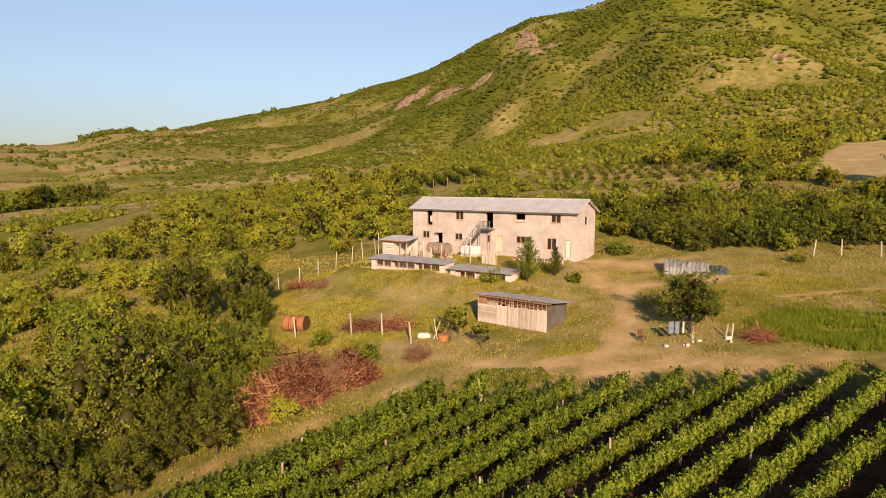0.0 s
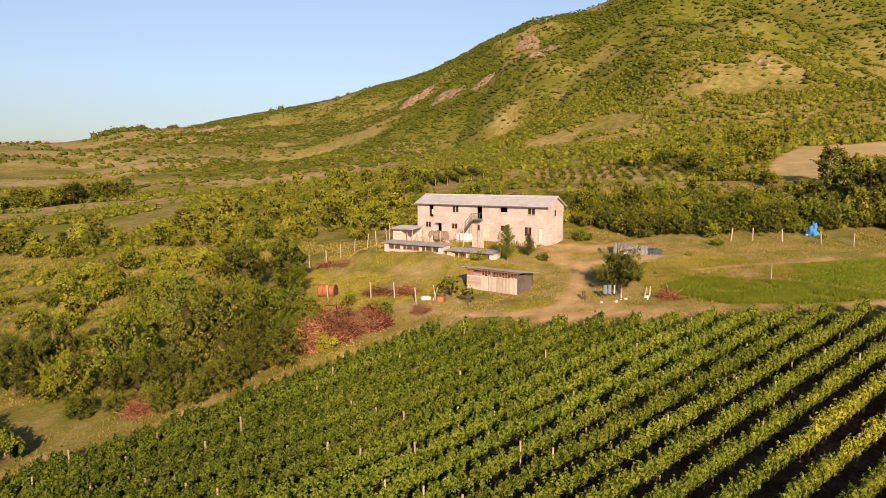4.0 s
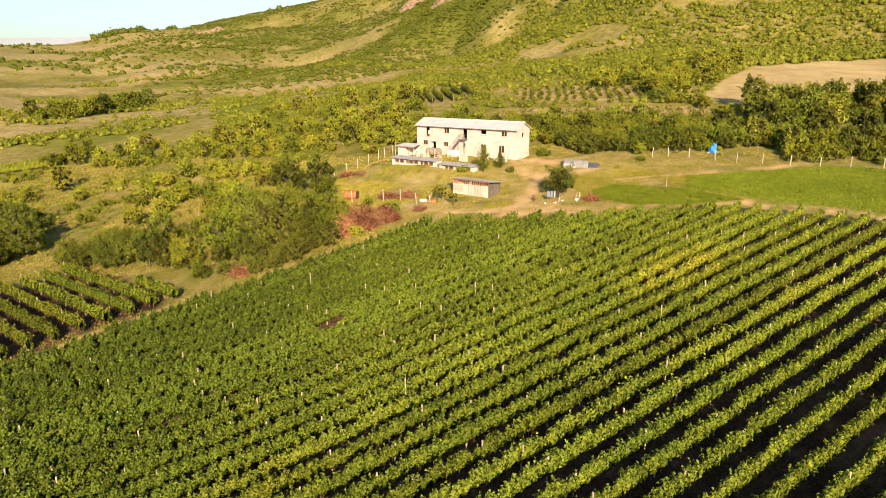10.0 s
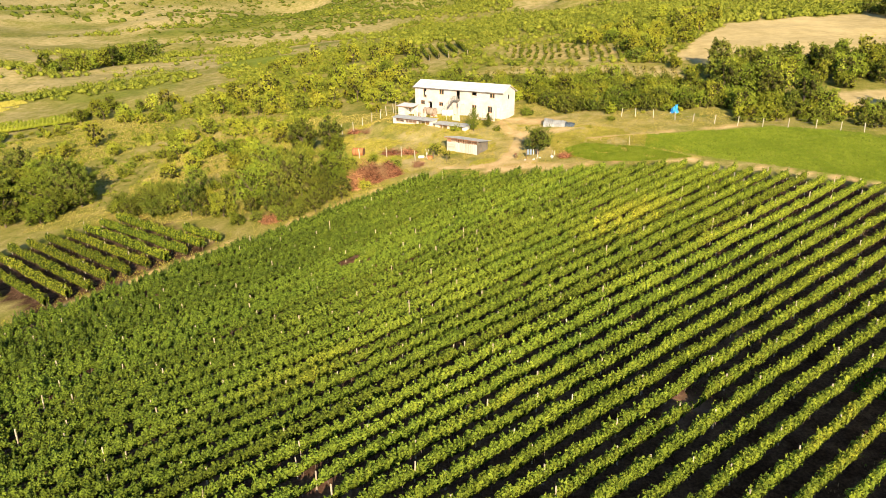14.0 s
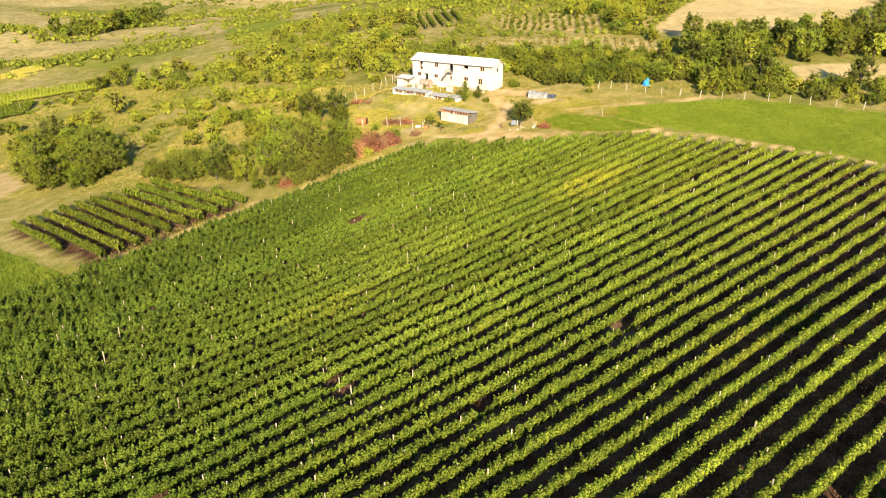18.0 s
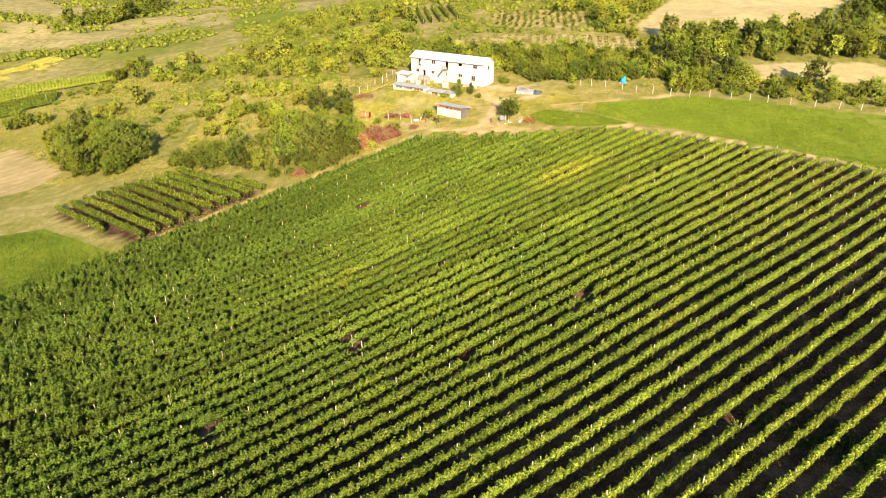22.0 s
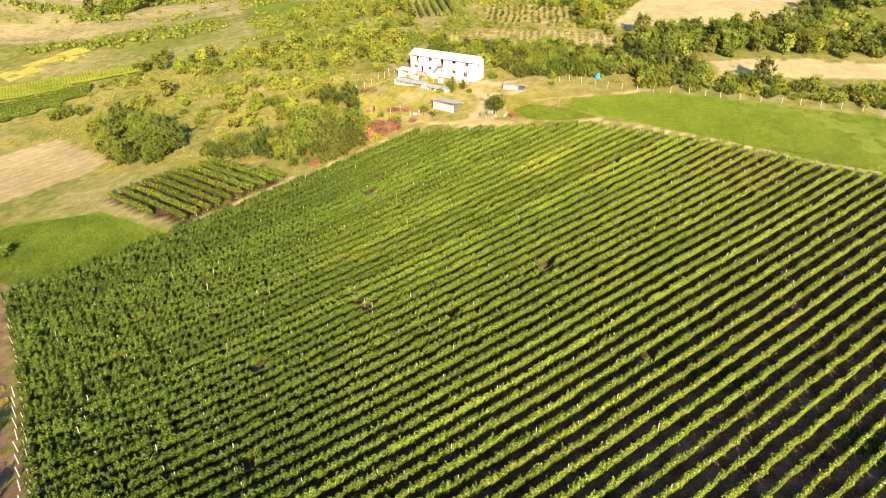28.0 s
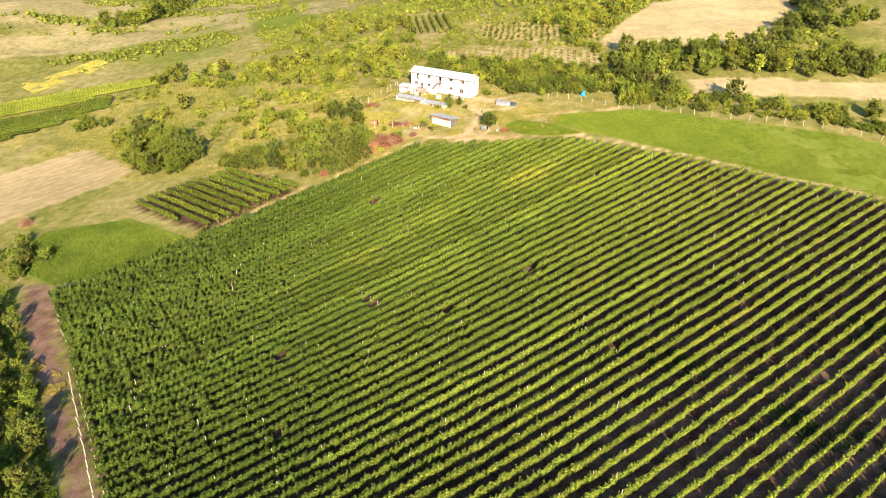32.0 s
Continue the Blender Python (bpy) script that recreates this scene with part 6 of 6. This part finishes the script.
def twig_heap(name, label, x, y, rx, ry, h, n, mat, seed, turn=0.0, rad=0.03):
    """Cut branches thrown on a heap: many bent sticks, every one its own way."""
    r = np.random.default_rng(seed)
    e = thing(name, put(x, y, turn), label, "brushwood", "brush heaps")
    for layer, (lo, hi, m) in enumerate(((0.0, 0.6, n // 2), (0.3, 1.0, n // 2))):
        a = r.uniform(0, 2 * np.pi, m)
        q = np.sqrt(r.uniform(0, 1, m))
        c = np.stack([np.cos(a) * q * rx, np.sin(a) * q * ry, (1 - q**2) * h * r.uniform(lo, hi, m)], -1)
        d = unit(r.normal(size=(m, 3)) * np.array([1, 1, 0.7]) + np.stack([np.cos(a) * 0.5, np.sin(a) * 0.5, 0.6 + 0 * a], -1))
        ln = r.uniform(0.7, 2.4, m)[:, None]
        lump = 0.35 + 0.95 * fbm(c[:, 0] * 0.9 + seed, c[:, 1] * 0.9, 17, 3)
        c[:, 2] *= lump * 1.25
        side = unit(np.cross(d, r.normal(size=(m, 3)))) * (rad * r.uniform(0.5, 1.2, m))[:, None]
        up = unit(np.cross(d, side)) * rad * 0.8
        p0, p1 = c - d * ln * 0.5, c + d * ln * 0.5
        v = np.stack([p0 + side, p0 - side, p0 + up, p1 + side * 0.4, p1 - side * 0.4, p1 + up * 0.4], 1).reshape(-1, 3)
        v[:, 2] = np.maximum(v[:, 2], -0.1)
        b = 6 * np.arange(m)[:, None, None]
        f = (np.array([(0, 1, 4, 3), (1, 2, 5, 4), (2, 0, 3, 5)])[None] + b).reshape(-1, 4)
        k = new("brushwood", raw_mesh("brushwood", v, f, mat))
        k.parent = e
        k["kind"] = "stuff"


twig_heap("brush_heap", "heap of dry reddish-brown cut branches", -10.8, 48.2, 3.1, 2.5, 3.4, 3000, "twig_red", 31, 20, 0.042)
twig_heap("brush_heap", "heap of dry reddish-brown cut branches", -13.4, 46.0, 2.5, 2.0, 2.6, 1900, "twig_red", 32, 50, 0.042)
twig_heap("brush_heap", "heap of dry reddish-brown cut branches", -7.4, 49.8, 2.4, 1.8, 2.2, 1500, "twig_red", 33, 10, 0.042)
twig_heap("brush_heap", "tan bundle of bare vine cuttings", -8.4, 48.6, 1.5, 1.1, 2.6, 700, "twig_tan", 34, 10, 0.022)
twig_heap("brush_heap", "heap of dry reddish-brown cut branches", -25.4, 35.2, 1.7, 1.3, 1.3, 700, "twig_red", 35, 35, 0.02)
twig_heap("brush_heap", "small heap of tan sticks in the meadow", -14.0, 76.6, 1.1, 0.8, 0.6, 260, "twig_tan", 36)
twig_heap("brush_heap", "small heap of reddish brushwood by the fence", -17.2, 78.6, 1.4, 0.9, 0.7, 360, "twig_red", 37)
twig_heap("brush_heap", "reddish brushwood along the lower fence", -4.6, 60.6, 2.2, 0.8, 1.1, 480, "twig_red", 38, -10)
twig_heap("brush_heap", "reddish brushwood along the lower fence", -7.8, 61.4, 1.8, 0.8, 1.0, 420, "twig_red", 39, -10)
twig_heap("brush_heap", "tan bundle of bare vine cuttings", -2.0, 53.2, 1.3, 0.8, 0.9, 260, "twig_tan", 40, 60)
twig_heap("brush_heap", "round heap of brown cuttings at the field edge", 24.2, 49.3, 1.0, 0.9, 0.8, 330, "twig_red", 41)
put_plant("thickE", -9.0, 51.8, 0.8, "thicket")
put_plant("thickE", -7.6, 54.0, 0.9, "thicket")
put_plant("thickE", -11.2, 45.0, 0.75, "thicket")
put_plant("thickA", -6.4, 52.8, 0.6, "thicket")
put_plant("thickA", -11.0, 58.0, 0.5, "thicket")


def junk():
    r = random.Random(12)
    for k in range(7):
        x, y = 16.6 + r.uniform(0, 6), 49.6 + r.uniform(-0.4, 1.0)
        s = thing("stone_block", put(x, y, r.uniform(0, 90)), "pale rubble block lying in the grass", "stone", "rubble by the fruit tree")
        w, h = r.uniform(0.14, 0.27), r.uniform(0.1, 0.24)
        part("block", boxed(-w, w, -w * 0.6, w * 0.6, -0.05, h, bevel=0.05), "stone", s)
    for k, (x, y) in enumerate(((22.0, 50.2), (22.5, 50.2), (19.6, 50.6))):
        s = thing("leaning_board", put(x, y, 20 * k), "pale board leaning beside the fruit tree", "board", "leaning boards")
        part("board", rods([((0, 0, 0), (0.25, 0.2, 1.05))], 0.07, 0.06, 4), "plank", s)
    c = thing("chair", put(15.8, 51.2, 30), "dark wooden chair standing in the yard", "chair")
    part("seat", boxed(-0.22, 0.22, -0.22, 0.22, 0.42, 0.46), "iron", c)
    part("backrest", boxed(-0.22, 0.22, 0.19, 0.22, 0.55, 0.95), "iron", c)
    for dx in (-0.19, 0.19):
        for dy in (-0.19, 0.19):
            part("leg", boxed(dx - 0.02, dx + 0.02, dy - 0.02, dy + 0.02, -0.03, 0.42 if dy < 0 else 0.95), "iron", c)
    t = thing("laundry_rack", put(18.6, 50.6, 5), "dark clothes and pale sheets hanging under the tree", "laundry")
    for xx in (-1.0, 1.0):
        part("prop", rods([((xx, 0, -0.2), (xx, 0, 1.6))], 0.03), "iron", t)
    part("line", rods([((-1.0, 0, 1.55), (1.0, 0, 1.55))], 0.012), "iron", t)
    for k, (m, w) in enumerate((("cloth", 0.4), ("cloth", 0.34), ("lime", 0.16), ("dark", 0.3))):
        x = -0.75 + 0.5 * k
        part("cloth", boxed(x - w / 2, x + w / 2, -0.02, 0.02, 0.6, 1.54, bevel=0.01), m, t)
    h = thing("water_trough", put(-1.6, 57.6, 0), "pale tarpaulin-covered trough by the fence", "trough")
    part("basin", boxed(-0.7, 0.5, -0.35, 0.35, -0.1, 0.42, bevel=0.16), "lime", h)
    h = thing("clay_pot", put(0.0, 56.4), "broken red clay tub by the leaning props", "tub")
    part("tub", rods([((0, 0, -0.05), (0, 0, 0.55))], 0.4, 0.55, 14), "orange_rust", h)


junk()
twig_heap("hay_heap", "round heap of brown hay beside the stubble plot", -105.1, 26.9, 1.7, 1.5, 2.0, 1500, "twig_tan", 44, 0, 0.02)


# ---------- crops, grass and the far vineyard ----------
def tufts(name, label, poly, n, hmin, hmax, width, material, seed, category, blades=3, cond=None, upright=0.9):
    r = np.random.default_rng(seed)
    xs, ys = [p[0] for p in poly], [p[1] for p in poly]
    x, y = r.uniform(min(xs), max(xs), n * 3), r.uniform(min(ys), max(ys), n * 3)
    k = inside(x, y, poly)
    if cond is not None:
        k &= cond(x, y)
    x, y = x[k][:n], y[k][:n]
    n = len(x)
    z = land(x, y)
    i = np.repeat(np.arange(n), blades)
    m = len(i)
    h = r.uniform(hmin, hmax, m)
    a = r.uniform(0, 2 * np.pi, m)
    lean = r.normal(size=(m, 2)) * (1 - upright) * h[:, None] * 2
    b = np.stack([x[i] + r.normal(size=m) * width, y[i] + r.normal(size=m) * width, z[i] - 0.03], -1)
    s = np.stack([np.cos(a), np.sin(a), 0 * a], -1) * width * r.uniform(0.5, 1.2, (m, 1))
    tip = b + np.stack([lean[:, 0], lean[:, 1], h], -1)
    v = np.stack([b - s * 1.2, b + s * 1.2, tip], 1).reshape(-1, 3)
    ob = new(name, raw_mesh(name, v, np.arange(3 * m, dtype=np.int32).reshape(m, 3), material))
    return tagged(ob, label, category, kind="stuff")


tufts("clover_field", "bright green clover field in low tufts", CROP_BIG, 58000, 0.1, 0.28, 0.08, "crop", 51, "crop", 3, lambda x, y: vnoise(x / 7, y / 5, 77) + 0.6 * vnoise(x / 1.8, y / 1.8, 78) > 0.25 + 0.45 * np.clip((x - 60) / 40, 0, 1))
tufts("clover_strip", "strip of tall bright green fodder plants", CROP_STRIP, 13000, 0.12, 0.5, 0.045, "crop", 52, "crop", 3, lambda x, y: vnoise(x / 1.3, y / 1.3, 66) > 0.22, 0.8)
tufts("green_plot", "plot of low green plants beside the vineyard", GREEN_PLOT, 16000, 0.15, 0.4, 0.15, "plot_crop", 60, "crop")
tufts("meadow_grass", "dry and green meadow grass", [(-60, 40), (-20, 40), (0, 44), (46, 42), (60, 58), (60, 75), (20, 84), (-8, 92), (-60, 100)], 50000, 0.06, 0.26, 0.042, "grass", 53, "grass", 3, lambda x, y: ~inside(x, y, VINEYARD) & ~inside(x, y, CROP_BIG) & (vnoise(x / 4, y / 4, 55) > 0.3) & np.all([seg_dist(x, y, a, b) > w * 0.9 for a, b, w in TRACK], 0))
tufts("yard_grass", "short green grass in the yard and beside the track", [(-22, 62), (-4, 50), (30, 48), (46, 46), (40, 60), (20, 72), (-2, 84), (-18, 84)], 46000, 0.05, 0.22, 0.035, "grass_green", 62, "grass", 3, lambda x, y: ~inside(x, y, VINEYARD) & (vnoise(x / 5, y / 5, 56) > 0.55) & np.all([seg_dist(x, y, a, b) > w * 0.9 for a, b, w in TRACK], 0))
tufts("lush_patch", "dark green lush weeds at the end of the rows", [(0.5, 47), (4, 45.4), (8, 46), (7.4, 48.2), (3, 49)], 1500, 0.06, 0.22, 0.04, "plot_crop", 65, "grass", 3)
EDGE = [(-84, -2), (-62, 4), (-30, 27), (0, 48), (0, 52), (-34, 32), (-56, 12), (-90, 2)]
tufts("edge_grass", "dry grass along the vineyard edge", EDGE, 16000, 0.06, 0.26, 0.03, "grass_dull", 54, "grass", 3, lambda x, y: vnoise(x / 2.5, y / 2.5, 45) > 0.3)
tufts("edge_weeds", "green weeds along the vineyard edge", EDGE, 12000, 0.06, 0.3, 0.035, "grass_green", 46, "grass", 3, lambda x, y: vnoise(x / 3, y / 3, 44) > 0.55)
tufts("lane_grass", "tall grass and weeds beside the lane", [(-104, 6), (-88, -8), (-68, -40), (-46, -72), (-60, -84), (-90, -44), (-112, -6)], 14000, 0.15, 0.6, 0.12, "crop", 61, "grass", 3)
tufts("slope_grass", "dry tall grass on the slope", [(-165, 95), (-130, 72), (-84, 46), (-60, 44), (-30, 66), (-22, 96), (-60, 128), (-130, 132)], 44000, 0.08, 0.3, 0.06, "grass_dull", 56, "grass", 3, lambda x, y: ~inside(x, y, PLOT) & ~inside(x, y, [(-165, 117), (-108, 131), (-101, 122), (-134, 101), (-146, 84)]) & (vnoise(x / 7, y / 7, 67) > 0.3))
tufts("row_weeds", "green weeds between the vine rows", VINEYARD, 16000, 0.08, 0.28, 0.08, "plot_crop", 57, "grass", 2, lambda x, y: vnoise(x / 9, y / 9, 58) > 0.68)

# strips of vines and yellow crop on the plain
FAR_VINES = [(-166, 118), (-109, 137), (-103, 129), (-158, 104)]
vineyard(FAR_VINES, np.array([0.93, 0.36]), np.array([0.36, -0.93]), -190, -110, 2.4, "far vineyard", "row of light green vines on the plain", 60, 3000, "far_vine")
vineyard([(-158, 102.5), (-120, 118), (-117, 108), (-146, 84)], np.array([0.93, 0.36]), np.array([0.36, -0.93]), -190, -110, 2.6, "far vineyard", "row of darker green vines on the plain", 60, 3200, "vine_small")
tufts("yellow_crop", "patchy yellow flowering weeds on the fallow plain", [(-171, 142), (-161, 147), (-147, 168), (-139, 160), (-145, 147), (-158, 131)], 9000, 0.15, 0.6, 0.1, "hedge_yellow", 59, "crop", 3, lambda x, y: vnoise(x / 4, y / 4, 47) > 0.35)
vineyard(VINES_HILL, np.array([-0.13, 0.991]), np.array([0.991, 0.13]), 5, 40, 2.9, "hill vineyard", "short row of vines above the house", 70, 3400, "vine_small")
# orchard rows above the house
plant_kind("orchard_bush", "fruit_bush", "small fruit bush in the terraced orchard", 9, 420, 1.5, 1.5, 0.0, 14, 0.2, "leaf_a", 0.05)
plant_kind("dry_bush", "fruit_bush", "low grey-green bush in a dry orchard row", 10, 260, 1.2, 0.9, 0.0, 10, 0.17, "grass_dull", 0.04)
for poly, key, step, k0, k1 in ((ORCHARD_LOW, "dry_bush", 2.3, 0.55, 0.85), (ORCHARD_UP, "orchard_bush", 2.9, 0.45, 0.75)):
    for j in range(-14, 15):
        for k in range(30):
            x, y = 2 + 2.1 * k + 0.35 * j, 124 - 0.92 * k + step * j
            if inside(np.array([x]), np.array([y]), poly)[0] and rnd.random() < 0.9:
                put_plant(key, x + rnd.uniform(-0.2, 0.2), y + rnd.uniform(-0.2, 0.2), rnd.uniform(k0, k1), "orchard rows")
# dry and green weeds between the vines
tufts("dry_row_weeds", "dry reddish weeds standing between the vine rows", [(26, -30), (60, -14), (100, -10), (118, -30), (118, -98), (0, -98), (10, -70)], 26000, 0.08, 0.34, 0.03, "dry_weed", 70, "grass", 2, lambda x, y: (vnoise(x / 8, y / 8, 71) + vnoise(x / 2.5, y / 2.5, 72) * 0.5 > 0.62))
for wx, wy, wr in ((41, -43, 3.6), (45, -47, 2.6), (57, -59, 3.4), (62, -62, 3.6), (81, -37, 4.0), (43, -17, 3.0), (70, -70, 4.0)):
    tufts("green_weeds", "patch of dark green weeds between the vine rows", [(wx - wr * 1.5, wy - wr), (wx + wr * 1.5, wy - wr), (wx + wr * 1.5, wy + wr), (wx - wr * 1.5, wy + wr)], 700, 0.1, 0.4, 0.08, "weed_green", 80 + wx, "grass", 3, lambda x, y: np.hypot((x - wx) / 1.5, y - wy) / wr + (vnoise(x / 1.6, y / 1.6, 73) - 0.5) < 0.9)
tufts("lane_verge", "strip of tall green weeds beside the lane", [(-66, -41), (-62, -45), (-45.6, -69), (-33, -89), (-37, -91), (-49, -70), (-56, -58), (-61, -50)], 9000, 0.15, 0.7, 0.09, "plot_crop", 63, "grass", 3, lambda x, y: vnoise(x / 2, y / 2, 64) > 0.3)
tufts("lane_tussocks", "tan grass spilling over the lane", [(-70, -33), (-62, -38), (-58, -43), (-63, -47), (-70, -40)], 2500, 0.15, 0.5, 0.06, "grass", 67, "grass", 3, lambda x, y: vnoise(x / 2.5, y / 2.5, 65) > 0.45)
